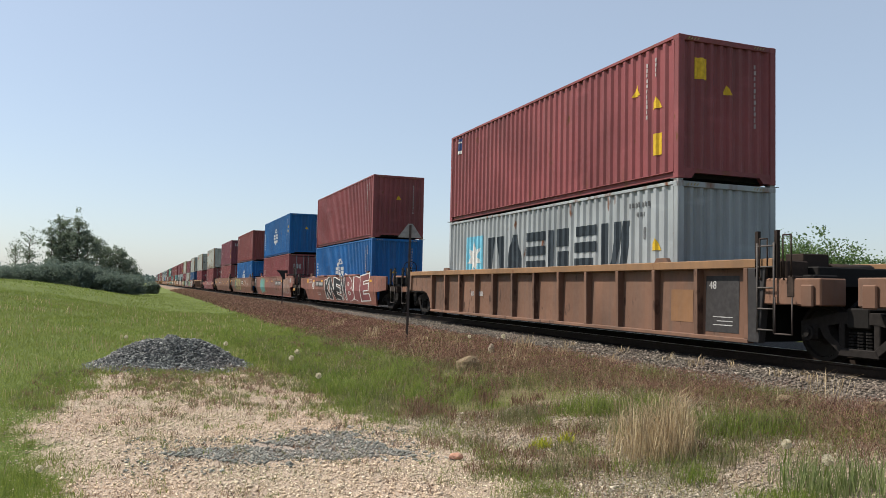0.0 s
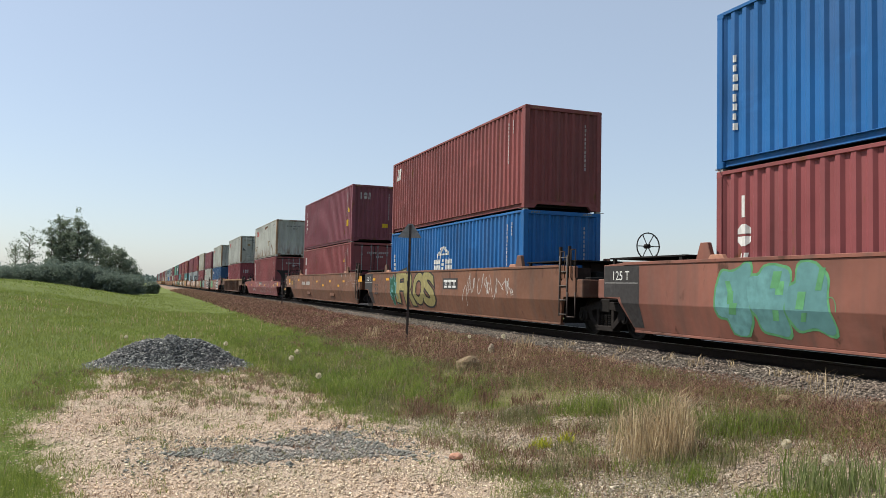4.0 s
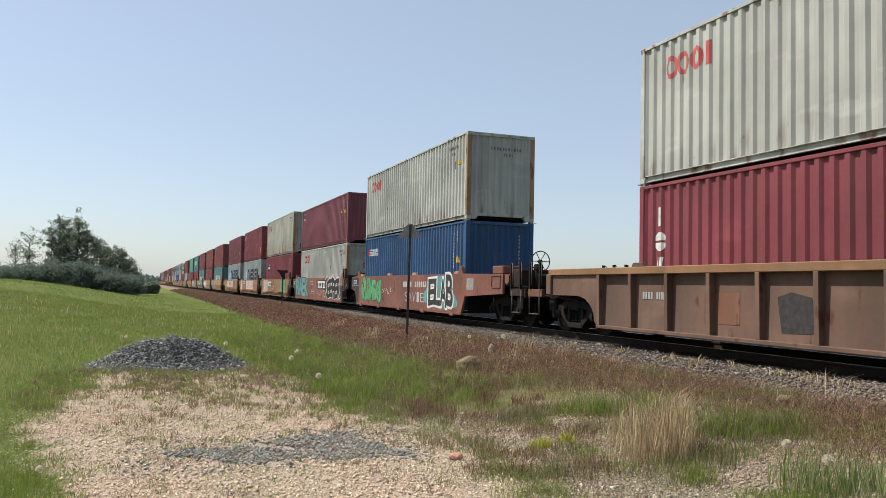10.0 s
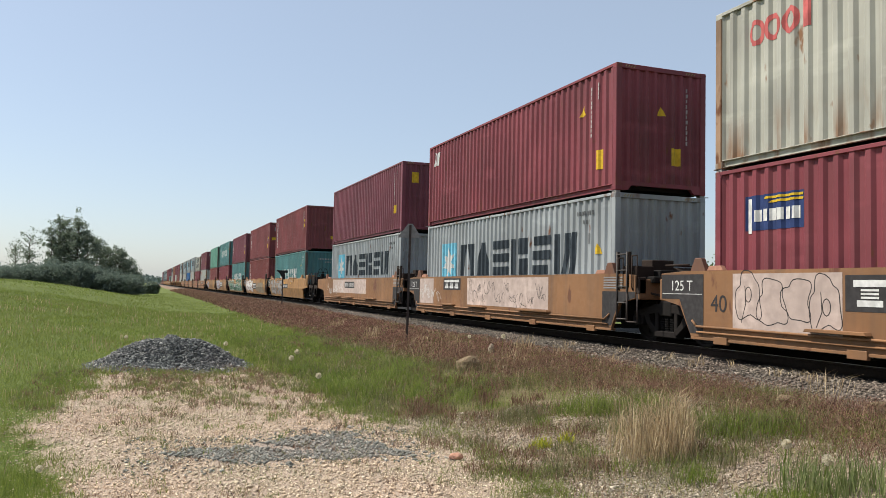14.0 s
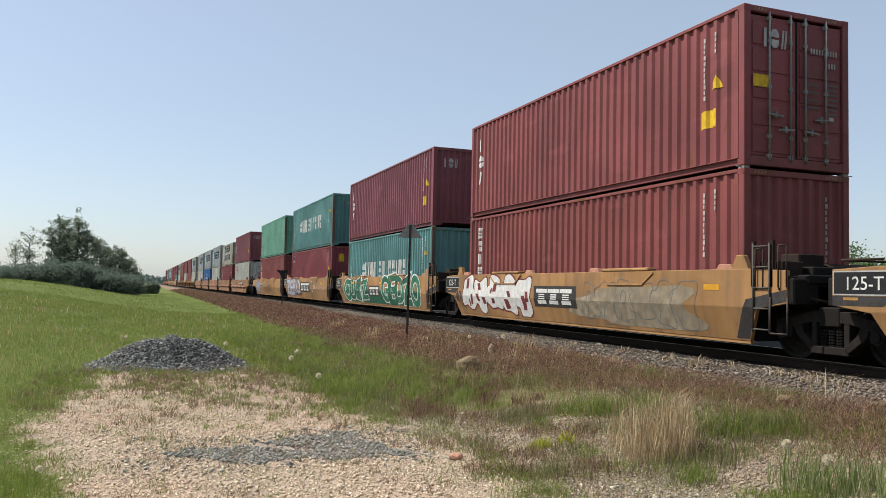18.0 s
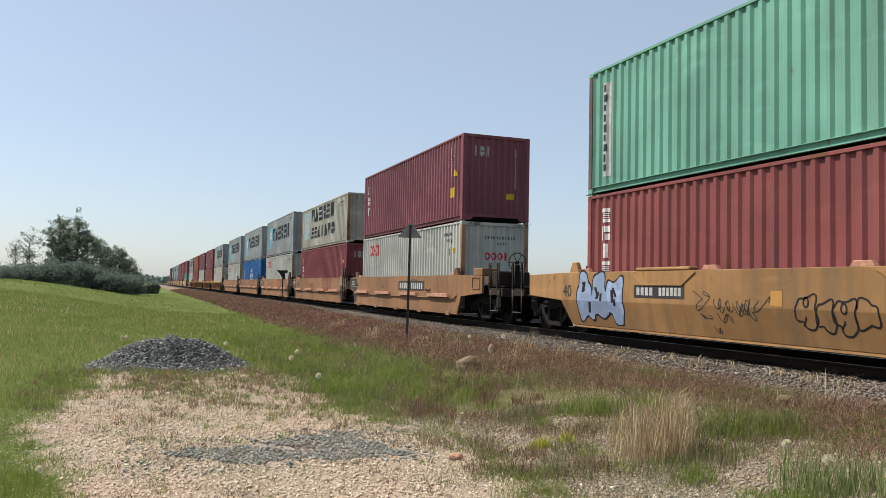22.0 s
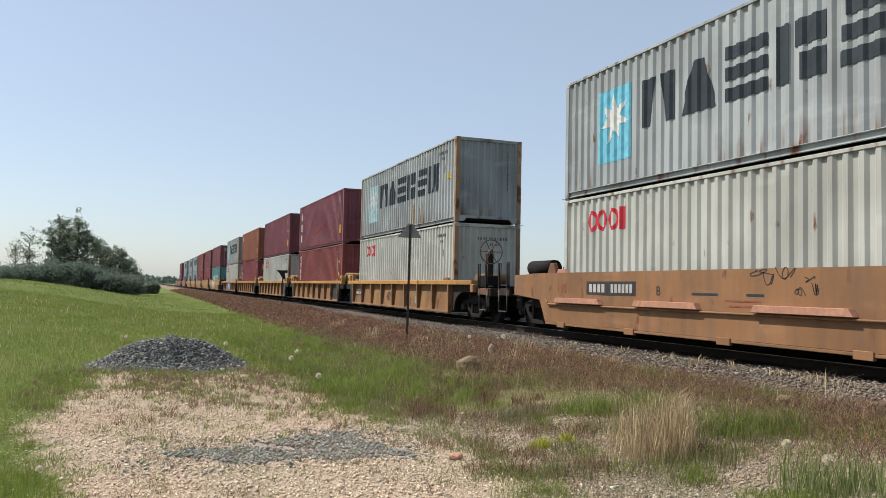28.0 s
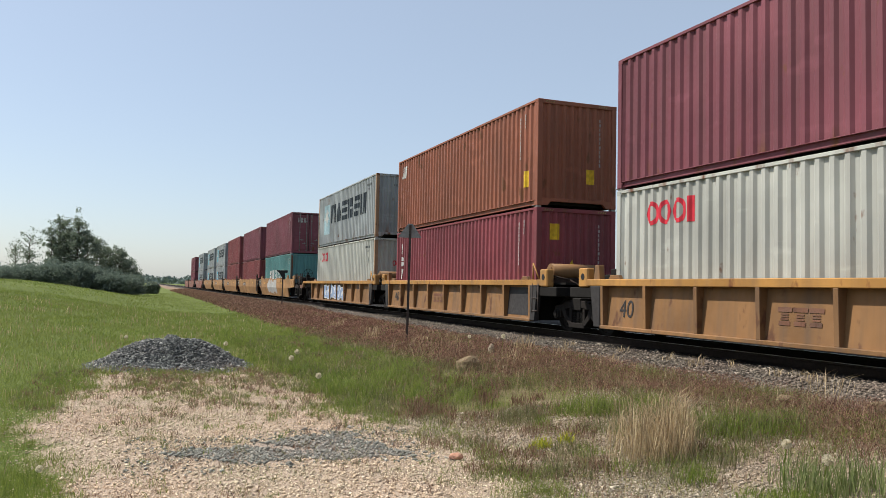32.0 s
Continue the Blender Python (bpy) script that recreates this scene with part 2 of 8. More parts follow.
OLIVE = leafy("olive_weed_leaves", (0.100, 0.104, 0.048), (0.350, 0.325, 0.170), (0.210, 0.205, 0.095), 0.6, 0.4, 0.5)
YELLOWLEAF = leafy("yellow_green_leaves", (0.22, 0.26, 0.02), (0.48, 0.46, 0.05), (0.34, 0.36, 0.03))
SORREL = leafy("red_brown_dry_grass", (0.080, 0.046, 0.032), (0.370, 0.248, 0.170), (0.205, 0.116, 0.080), 0.6, 0.4, 0.5, (0.220, 0.140, 0.085))
SEEDS = leafy("sorrel_seed_heads", (0.040, 0.023, 0.017), (0.560, 0.330, 0.255), (0.220, 0.112, 0.084), 0.7, 0.4, 0.45, (0.200, 0.125, 0.078))
SCRUB = leafy("olive_scrub_leaves", (0.050, 0.064, 0.022), (0.460, 0.460, 0.175), (0.205, 0.225, 0.074), 0.6, 0.45, 0.4, (0.215, 0.175, 0.085))
# far hedge: bluish haze and shade are both put into the leaf colour
HEDGE = leafy("hazy_shaded_hedge_leaves", (0.100, 0.136, 0.112), (0.200, 0.245, 0.195), (0.145, 0.184, 0.148), 0.7, 0.5)
STRAW = leafy("straw_grass", (0.240, 0.175, 0.100), (0.600, 0.485, 0.310), (0.400, 0.305, 0.180))
SILVER = leafy("silver_green_leaves", (0.110, 0.148, 0.046), (0.285, 0.315, 0.135), (0.185, 0.225, 0.085))
PUFF = leafy("pale_seed_fluff", (0.55, 0.50, 0.38), (0.75, 0.70, 0.56), None, 0.9, 0.5)
GRAVEL = stony("tan_gravel", (0.10, 0.072, 0.055), (0.90, 0.80, 0.66), (0.60, 0.490, 0.375), lights=0.3)
BALLAST = stony("grey_ballast", (0.030, 0.025, 0.022), (0.38, 0.33, 0.285), (0.155, 0.130, 0.110))
SLAG = stony("dark_blue_grey_stone", (0.014, 0.016, 0.018), (0.46, 0.475, 0.48), (0.080, 0.088, 0.095))
GREYGRAVEL = stony("grey_tan_gravel", (0.070, 0.058, 0.048), (0.62, 0.545, 0.460), (0.37, 0.315, 0.258), lights=0.4)
GREENSTONE = stony("grey_green_stone", (0.07, 0.076, 0.073), (0.50, 0.50, 0.47), (0.245, 0.255, 0.240))

# ---- mesh helpers ----
LIB = {}


def box(bm, x0, x1, y0, y1, z0, z1):
    v = [bm.verts.new((x, y, z)) for x in (x0, x1) for y in (y0, y1) for z in (z0, z1)]
    for f in ((0, 1, 3, 2), (4, 6, 7, 5), (0, 4, 5, 1), (2, 3, 7, 6), (0, 2, 6, 4), (1, 5, 7, 3)):
        bm.faces.new([v[i] for i in f])
    return bm


def beam(bm, p, q, w, h, up=(1, 0, 0)):
    """A bar from p to q, h thick along up and w across."""
    p, q, up = Vector(p), Vector(q), Vector(up)
    d = (q - p).normalized()
    a = d.cross(up).normalized()
    u = a.cross(d)
    v = [bm.verts.new(e + a * (i * w / 2) + u * (j * h / 2)) for e in (p, q) for i in (-1, 1) for j in (-1, 1)]
    for f in ((0, 1, 3, 2), (4, 6, 7, 5), (0, 4, 5, 1), (2, 3, 7, 6), (0, 2, 6, 4), (1, 5, 7, 3)):
        bm.faces.new([v[i] for i in f])
    return bm


def cyl(bm, p, q, r, n=10, r2=None, caps=True):
    p, q = Vector(p), Vector(q)
    r2 = r if r2 is None else r2
    d = (q - p).normalized()
    a = d.orthogonal().normalized()
    b = d.cross(a)
    rings = []
    for e, k in ((p, r), (q, r2)):
        rings.append([bm.verts.new(e + (a * math.cos(i * 2 * math.pi / n) + b * math.sin(i * 2 * math.pi / n)) * k) for i in range(n)])
    for i in range(n):
        f = bm.faces.new((rings[0][i], rings[0][(i + 1) % n], rings[1][(i + 1) % n], rings[1][i]))
        f.smooth = True
    if caps:
        bm.faces.new(rings[0][::-1])
        bm.faces.new(rings[1])
    return bm


def tube(bm, pts, r, n=8):
    for p, q in zip(pts, pts[1:]):
        cyl(bm, p, q, r, n)
    return bm


def prism(bm, pts, x0, x1):
    """A polygon of (y, z), from x0 to x1."""
    a = [bm.verts.new((x0, y, z)) for y, z in pts]
    b = [bm.verts.new((x1, y, z)) for y, z in pts]
    bm.faces.new(a), bm.faces.new(b[::-1])
    for i in range(len(pts)):
        j = (i + 1) % len(pts)
        bm.faces.new((a[j], a[i], b[i], b[j]))
    return bm


def lathe(bm, prof, n=20):
    """Turn a profile of (along, radius) round the x axis."""
    rings = []
    for u, r in prof:
        rings.append([bm.verts.new((u, r * math.cos(i * 2 * math.pi / n), r * math.sin(i * 2 * math.pi / n))) for i in range(n)])
    for a, b in zip(rings, rings[1:]):
        for i in range(n):
            bm.faces.new((a[i], a[(i + 1) % n], b[(i + 1) % n], b[i]))
    bm.faces.new(rings[0][::-1])
    bm.faces.new(rings[-1])
    return bm


def mesh_from(key, bm, mat, bevel=0.0):
    if bevel:
        bmesh.ops.bevel(bm, geom=bm.edges[:], offset=bevel, segments=1, affect="EDGES", clamp_overlap=True)
    bmesh.ops.recalc_face_normals(bm, faces=bm.faces[:])
    me = bpy.data.meshes.new(key)
    bm.to_mesh(me)
    bm.free()
    me.materials.append(mat)
    return me


def part(name, bm, material, parent, label="", bevel=0.0):
    """Links a bmesh as one mesh object under a thing or part."""
    ob = new(name, mesh_from(name, bm, material, bevel))
    ob.parent = parent
    return tagged(ob, label)


def piece(name, key, make, material, parent, m=None, label="", bevel=0.0):
    """As part(), but alike pieces share one mesh, which make() builds once."""
    k = (key, material.name)
    if k not in LIB:
        LIB[k] = mesh_from(name, make(), material, bevel)
    ob = new(name, LIB[k])
    ob.parent = parent
    if m is not None:
        ob.matrix_basis = m
    return tagged(ob, label)


def quick(name, co, loops, size, material):
    """A mesh of many equal faces from numpy arrays: size corners each."""
    me = bpy.data.meshes.new(name)
    nf = len(loops) // size
    me.vertices.add(len(co))
    me.vertices.foreach_set("co", co.astype(np.float32).ravel())
    me.loops.add(len(loops))
    me.loops.foreach_set("vertex_index", loops.astype(np.int32))
    me.polygons.add(nf)
    me.polygons.foreach_set("loop_start", np.arange(nf, dtype=np.int32) * size)
    me.update(calc_edges=True)
    me.materials.append(material)
    return new(name, me)


# ---- ground ----
rng = np.random.default_rng(7)


def sm(t):
    t = np.clip(t, 0, 1)
    return t * t * (3 - 2 * t)


def height(x, y):
    """The lie of the land: level lot, low bank up to the track, grassy rise on the far left."""
    x, y = np.asarray(x, float), np.asarray(y, float)
    bank = 0.32 * sm((x - 3.5) / 4.5)
    beyond = -0.9 * sm((x - 16) / 10)
    rise = sm((4 - x) / 14) * sm((y - 18) / 34) * 1.68 * (1 - 0.9 * sm((y - 62) / 60))
    lumps = 0.035 * np.sin(x * 1.7 + 1.3 * np.sin(y * 0.7)) * np.sin(y * 1.1 + np.sin(x)) * sm((y - 2) / 8)
    return bank + beyond + rise + lumps * (x < 8)


LOT = [(-1.9, -14), (-1.4, -2), (-0.9, 3), (-0.7, 6.75), (-0.5, 7.4), (-1.3, 9.9), (-0.8, 13.2), (-0.7, 15.4), (0.9, 16.5), (2.5, 15.8), (2.7, 12.5), (2.95, 11.4), (2.4, 9.4), (3.1, 8.4), (3.3, 7.4), (3.0, 6.2), (3.2, 5.6), (3.8, 3), (4.4, -3), (4.9, -14)]
PATCH = [(0.15, 8.25), (1.0, 8.65), (1.9, 8.9), (2.35, 8.45), (2.6, 7.6), (1.8, 7.4), (0.9, 7.5)]
BROWN_Y = (0, 5.5, 7.8, 9.5, 10.8, 13, 17.4, 20, 27, 50, 90, 900)
BROWN_X = (6.6, 6.6, 6.9, 6.8, 6.2, 5.7, 5.5, 5.2, 5.1, 5.6, 5.8, 5.8)


def inside(x, y, poly):
    x, y = np.asarray(x), np.asarray(y)
    r = np.zeros(x.shape, bool)
    for (x0, y0), (x1, y1) in zip(poly, poly[1:] + poly[:1]):
        c = (y0 > y) != (y1 > y)
        with np.errstate(divide="ignore", invalid="ignore"):
            r ^= c & (x < (x1 - x0) * (y - y0) / ((y1 - y0) or 1e-9) + x0)
    return r


def wob(x, y, k=1.0):
    return (np.sin(x * 2.1 * k + 1.7 * np.sin(y * 1.3 * k)) + np.sin(y * 2.7 * k + 1.1 * np.sin(x * 1.9 * k)) + 0.6 * np.sin((x + y) * 6.1 * k)) / 2.6


def zones(x, y):
    """Lot gravel, dark stone patch, brown verge, right-hand weedy gravel (0 to 1 each)."""
    dx, dy = 0.22 * wob(x, y) + 0.16 * wob(x, y, 3.3), 0.35 * wob(y, x) + 0.25 * wob(y, x, 2.9)
    lot = inside(x + dx, y + dy, LOT).astype(float)
    patch = inside(x + dx * 0.6, y + dy * 0.5, PATCH).astype(float)
    xb = np.interp(y, BROWN_Y, BROWN_X)
    brown = sm((x + dx * 2.5 - xb + 0.4) / 0.8) * (x < 14)
    weedy = ((x > 2.6) & (x < xb) & (y < 9.8 + dx)).astype(float) * (1 - lot)
    return lot, patch, brown, weedy


gx = np.unique(np.concatenate([-np.geomspace(14, 2600, 26), np.arange(-14, 13.01, 0.2), np.geomspace(13.2, 2600, 30)]))
gy = np.unique(np.concatenate([-np.geomspace(17, 900, 9), np.arange(-16, 3, 0.4), np.arange(3, 40, 0.22), np.geomspace(40, 3600, 70)]))
X, Y = np.meshgrid(gx, gy)
Z = height(X, Y) - 0.02
co = np.stack([X, Y, Z], -1).reshape(-1, 3)
nx, ny = len(gx), len(gy)
i0 = (np.arange(ny - 1)[:, None] * nx + np.arange(nx - 1)[None]).ravel()
loops = np.stack([i0, i0 + 1, i0 + nx + 1, i0 + nx], -1).ravel()


def earth():
    m, n, l, b = nodes_of("gravel_soil_and_turf")
    tc, at = n.new("ShaderNodeTexCoord"), n.new("ShaderNodeAttribute")
    at.attribute_name = "zone"
    sep = n.new("ShaderNodeSeparateColor")
    l.new(at.outputs["Color"], sep.inputs[0])
    v = tc.outputs["Object"]
    big, mid, fine, grit = noisy(n, l, v, 0.35, 5), noisy(n, l, v, 3, 6), noisy(n, l, v, 22, 6), noisy(n, l, v, 90, 3)
    turf = mixed(n, l, big, (0.100, 0.140, 0.030), (0.150, 0.188, 0.044))
    turf = mixed(n, l, mid, turf, (0.122, 0.148, 0.040))
    turf = mixed(n, l, fine, turf, (0.082, 0.104, 0.026))
    verge = mixed(n, l, mid, (0.150, 0.098, 0.070), (0.290, 0.205, 0.145))
    stone = mixed(n, l, mid, (0.50, 0.395, 0.31), (0.68, 0.565, 0.455))
    stone = mixed(n, l, big, stone, (0.60, 0.47, 0.36))
    stone = mixed(n, l, fine, stone, (0.46, 0.365, 0.285))
    stone = mixed(n, l, grit, stone, (0.27, 0.205, 0.16))
    dark = mixed(n, l, grit, (0.10, 0.105, 0.115), (0.24, 0.24, 0.245))
    field = mixed(n, l, sep.outputs["Blue"], turf, verge)
    col = mixed(n, l, sep.outputs["Red"], field, stone)
    col = mixed(n, l, sep.outputs["Green"], col, dark)
    l.new(col, b.inputs["Base Color"])
    b.inputs["Roughness"].default_value = 0.95
    b.inputs["Specular IOR Level"].default_value = 0.15
    bumped(n, l, b, fine, 0.6, 0.03)
    return m


EARTH = earth()
ground = tagged(quick("ground", co, loops, 4, EARTH), "gravel lot, weedy verge and green grass rising to a low bank", "ground", kind="structure")
lot, patch, brown, weedy = zones(X, Y)
soft = np.clip(lot * 0.95 + weedy * (0.50 + 0.15 * wob(X, Y, 0.7)), 0, 1)
fringe_soil = ((X > 2.0) & (X < 9) & (Y > 4) & (Y < 24)) * (1 - lot) * (0.55 + 0.25 * wob(X, Y, 1.3)) * np.clip((24 - Y) / 8, 0, 1)
za = ground.data.color_attributes.new("zone", "FLOAT_COLOR", "POINT")
za.data.foreach_set("color", np.stack([soft, patch * 0.3, np.maximum(brown, fringe_soil), np.ones_like(soft)], -1).astype(np.float32).ravel())

# ---- track ----
TRACK_X, RAIL_Z = 10.92, 0.62
bm = bmesh.new()
sec = [(-2.75, 0.20), (-2.0, 0.40), (-1.75, 0.44), (1.75, 0.44), (4.7, 0.47), (6.0, 0.2)]
ys = list(range(-40, 60, 4)) + list(range(60, 1200, 40))
rows_ = [[bm.verts.new((TRACK_X + x + random.uniform(-0.08, 0.08), y, z + random.uniform(-0.015, 0.015))) for x, z in sec] for y in ys]
for a, b in zip(rows_, rows_[1:]):
    for i in range(len(sec) - 1):
        bm.faces.new((a[i], a[i + 1], b[i + 1], b[i]))
BED = plain("crushed_stone_bed", (0.115, 0.098, 0.085), 0.9, 0.0, 40, 0.2, 0.8)
tagged(new("ballast_bed", mesh_from("ballast_bed", bm, BED)), "bed of crushed grey stone under the rails", "ballast", kind="structure")
# stone between and beside the rails, black from oil and painted train shade
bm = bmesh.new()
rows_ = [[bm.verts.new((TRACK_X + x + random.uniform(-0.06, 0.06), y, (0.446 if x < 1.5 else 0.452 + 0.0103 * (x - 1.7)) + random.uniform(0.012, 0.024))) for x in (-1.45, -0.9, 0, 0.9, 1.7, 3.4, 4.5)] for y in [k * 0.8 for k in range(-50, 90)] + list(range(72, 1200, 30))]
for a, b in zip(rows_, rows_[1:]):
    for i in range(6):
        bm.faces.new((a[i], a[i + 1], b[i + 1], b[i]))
tagged(new("oily_ballast", mesh_from("oily_ballast", bm, plain("oily_shade_track_stone", (0.022, 0.019, 0.017), 0.9, 0.0, 40, 0.3, 0.8))), "crushed stone between and beyond the rails, blackened by oil and painted shade", "ballast", kind="structure")
track = tagged(new("railway_track"), "single railway track on timber sleepers", "track", kind="structure")
track.location = (TRACK_X, 0, RAIL_Z)
prof = [(-0.075, -0.18), (0.075, -0.18), (0.075, -0.165), (0.012, -0.14), (0.012, -0.045), (0.036, -0.035), (0.036, 0.0), (-0.036, 0.0), (-0.036, -0.035), (-0.012, -0.045), (-0.012, -0.14), (-0.075, -0.165)]
for s in (-1, 1):
    bm = bmesh.new()
    a = [bm.verts.new((x + s * 0.755, -40, z)) for x, z in prof]
    b = [bm.verts.new((x + s * 0.755, 1200, z)) for x, z in prof]
    for i in range(len(prof)):
        j = (i + 1) % len(prof)
        bm.faces.new((a[i], a[j], b[j], b[i]))
    rail = part("rail", bm, RAILRUST, track, "rust-brown steel rail")
    bm = bmesh.new()
    box(bm, s * 0.755 - 0.03, s * 0.755 + 0.03, -40, 1200, -0.001, 0.004)
    part("running_surface", bm, TREAD, rail, "polished running band on the rail head")
for k in range(110):
    piece("sleeper", "sleeper", lambda: box(bmesh.new(), -1.3, 1.3, -0.115, 0.115, -0.36, -0.185), SLEEPER, track, pose(random.uniform(-0.04, 0.04), -3 + k * 0.54, random.uniform(-0.01, 0.005), 0, 0, random.uniform(-1, 1)), bevel=0.012)

# stones: flattened lumps, each turned and sized by chance
LUMP = np.array([(1, 0, 0.1), (-1, 0.1, 0), (0.1, 1, 0), (0, -1, 0.1), (0.1, 0.1, 1), (0, 0, -1)], float)
LUMPF = np.array([(0, 2, 4), (2, 1, 4), (1, 3, 4), (3, 0, 4), (2, 0, 5), (1, 2, 5), (3, 1, 5), (0, 3, 5)])


def stones(name, x, y, z, size, material, label, category, flat=0.6):
    n = len(x)
    v = LUMP[None] * (1 + rng.uniform(-0.35, 0.35, (n, 6, 3)))
    v *= np.stack([rng.uniform(0.7, 1.3, n), rng.uniform(0.6, 1.1, n), rng.uniform(0.6, 1.1, n) * flat], -1)[:, None]
    a, e = rng.uniform(0, 6.28, n), rng.uniform(-0.6, 0.6, n)
    c, s, ce, se = np.cos(a)[:, None], np.sin(a)[:, None], np.cos(e)[:, None], np.sin(e)[:, None]
    px, pz = v[..., 0] * ce + v[..., 2] * se, -v[..., 0] * se + v[..., 2] * ce
    v = np.stack([px * c - v[..., 1] * s, px * s + v[..., 1] * c, pz], -1) * np.asarray(size)[:, None, None]
    v += np.stack([x, y, z], -1)[:, None]
    f = (np.arange(n)[:, None, None] * 6 + LUMPF[None]).ravel()
    return tagged(quick(name, v.reshape(-1, 3), f, 3, material), label, category, kind="stuff")


def scatter(n, x0, x1, y0, y1, near=True):
    """Chance places, denser towards the lot's near edge."""
    x = rng.uniform(x0, x1, n)
    u = rng.uniform(0, 1, n)
    y = y0 * (y1 / y0) ** u if near else y0 + (y1 - y0) * u
    return x, y


x, y = scatter(130000, -2.0, 4.0, 4.5, 16.6)
lot, patch, brown, weedy = zones(x, y)
edge = zones(x + rng.normal(0, 0.35, len(x)), y + rng.normal(0, 0.5, len(x)))[0]
k = (edge > 0) & (patch < 0.5) & (rng.uniform(0, 1, len(x)) < 0.8)
stones("gravel", x[k], y[k], height(x[k], y[k]) - 0.012, rng.lognormal(-4.75, 0.40, k.sum()), GRAVEL, "loose tan gravel strewn over the lot", "gravel")
# the same ground behind the camera
x, y = scatter(9000, -2.2, 4.8, -9, 4.6, False)
k = zones(x, y)[0] > 0
stones("gravel", x[k], y[k], height(x[k], y[k]) - 0.012, rng.lognormal(-4.3, 0.40, k.sum()), GRAVEL, "loose tan gravel behind the viewpoint", "gravel")
x, y = scatter(9000, -0.1, 2.9, 7.2, 9.1, False)
k = (zones(x, y)[1] > 0.5) & (wob(x, y, 2.2) > -0.5)
k |= (rng.uniform(0, 1, len(x)) < 0.12) & inside(x, y, LOT)
stones("dark_stone_patch", x[k], y[k], height(x[k], y[k]) - 0.006, rng.lognormal(-4.25, 0.35, k.sum()), GREENSTONE, "thin spill of dark blue-grey crushed stone", "gravel")
x, y = scatter(52000, 2.6, 7.4, 3.8, 10.5)
lot, patch, brown, weedy = zones(x, y)
k = (weedy > 0)
stones("weedy_gravel", x[k], y[k], height(x[k], y[k]) - 0.012, rng.lognormal(-4.6, 0.42, k.sum()), GREYGRAVEL, "grey-tan gravel between weeds", "gravel")
x, y = scatter(70000, 8.0, 9.9, 4.5, 70)
xs_, zs_ = [TRACK_X + a for a, _ in sec], [b for _, b in sec]
zz = np.interp(x, xs_, zs_)
stones("ballast_stones", x, y, np.maximum(zz, height(x, y)) + rng.uniform(-0.02, 0.02, len(x)), rng.lognormal(-3.8, 0.38, len(x)), BALLAST, "coarse grey ballast stones on the track shoulder", "ballast", 0.6)

# heap of dark stone: two low crowns
def heap_z(x, y):
    dy = ((y - 16.95) / 0.85) ** 2
    a = 0.63 * np.exp(-(((x - 0.62) / 0.40) ** 2 + dy))
    broad = 0.55 * np.exp(-((np.abs((x - 0.60) / 1.15)) ** 3.4 + dy))
    b = 0.44 * np.exp(-(((x + 0.02) / 0.42) ** 2 + dy))
    return np.maximum(np.maximum(a, broad), b) + 0.03 * wob(x, y, 2.0) * (broad > 0.1) - 0.05


hx, hy = np.meshgrid(np.linspace(-1.2, 2.6, 60), np.linspace(15.2, 18.6, 50))
hz = height(hx, hy) + heap_z(hx, hy) - 0.02
i0 = (np.arange(49)[:, None] * 60 + np.arange(59)[None]).ravel()
heap = quick("gravel_heap", np.stack([hx, hy, hz], -1).reshape(-1, 3), np.stack([i0, i0 + 1, i0 + 61, i0 + 60], -1).ravel(), 4, plain("heap_fines", (0.09, 0.095, 0.105), 0.95, 0.0, 40, 0.3, 0.8))
tagged(heap, "low heap of dark blue-grey crushed stone on the grass", "stone heap")
x, y = rng.uniform(-1.2, 2.6, 24000), rng.uniform(15.2, 18.4, 24000)
z = heap_z(x, y)
k = z > -0.035
hs = stones("crushed_stone", x[k], y[k], height(x[k], y[k]) + z[k], rng.lognormal(-3.7, 0.34, k.sum()), SLAG, "dark crushed stones", "", 0.75)
for tag_ in ("category", "kind"):
    if tag_ in hs:
        del hs[tag_]
hs.parent = heap
hs["kind"] = "stuff"

# ---- grass and weeds ----
def blades(name, x, y, h, w, lean, material, label, category="grass", head=0.0, z=None):
    """Single blades: narrow at the foot, bent over, pointed; head swells the upper part into an ear."""
    n = len(x)
    x, y, h = np.asarray(x), np.asarray(y), np.asarray(h)
    w = np.broadcast_to(w, n)
    z = height(x, y) - 0.02 if z is None else z
    a, b = rng.uniform(0, 6.283, n), rng.uniform(0, 6.283, n)
    l = h * rng.uniform(0.15, 1.0, n) * lean
    ca, sa, cb, sb = np.cos(a), np.sin(a), np.cos(b), np.sin(b)
    mh, mw = (0.55, 0.8) if not head else (0.72, head)
    p = np.zeros((n, 5, 3))
    for i, (f, s, hh, k) in enumerate(((0, -0.5, 0, 1), (0, 0.5, 0, 1), (0.35, -0.5, mh, mw), (0.35, 0.5, mh, mw), (1, 0, 1, 0))):
        p[:, i, 0] = x + cb * l * f + ca * w * s * k
        p[:, i, 1] = y + sb * l * f + sa * w * s * k
        p[:, i, 2] = z + h * hh * (1 - 0.25 * lean * f)
    f = (np.arange(n)[:, None, None] * 5 + np.array([(0, 1, 3), (0, 3, 2), (2, 3, 4)])[None]).ravel()
    ob = quick(name, p.reshape(-1, 3), f, 3, material)
    return tagged(ob, label, category, kind="stuff")


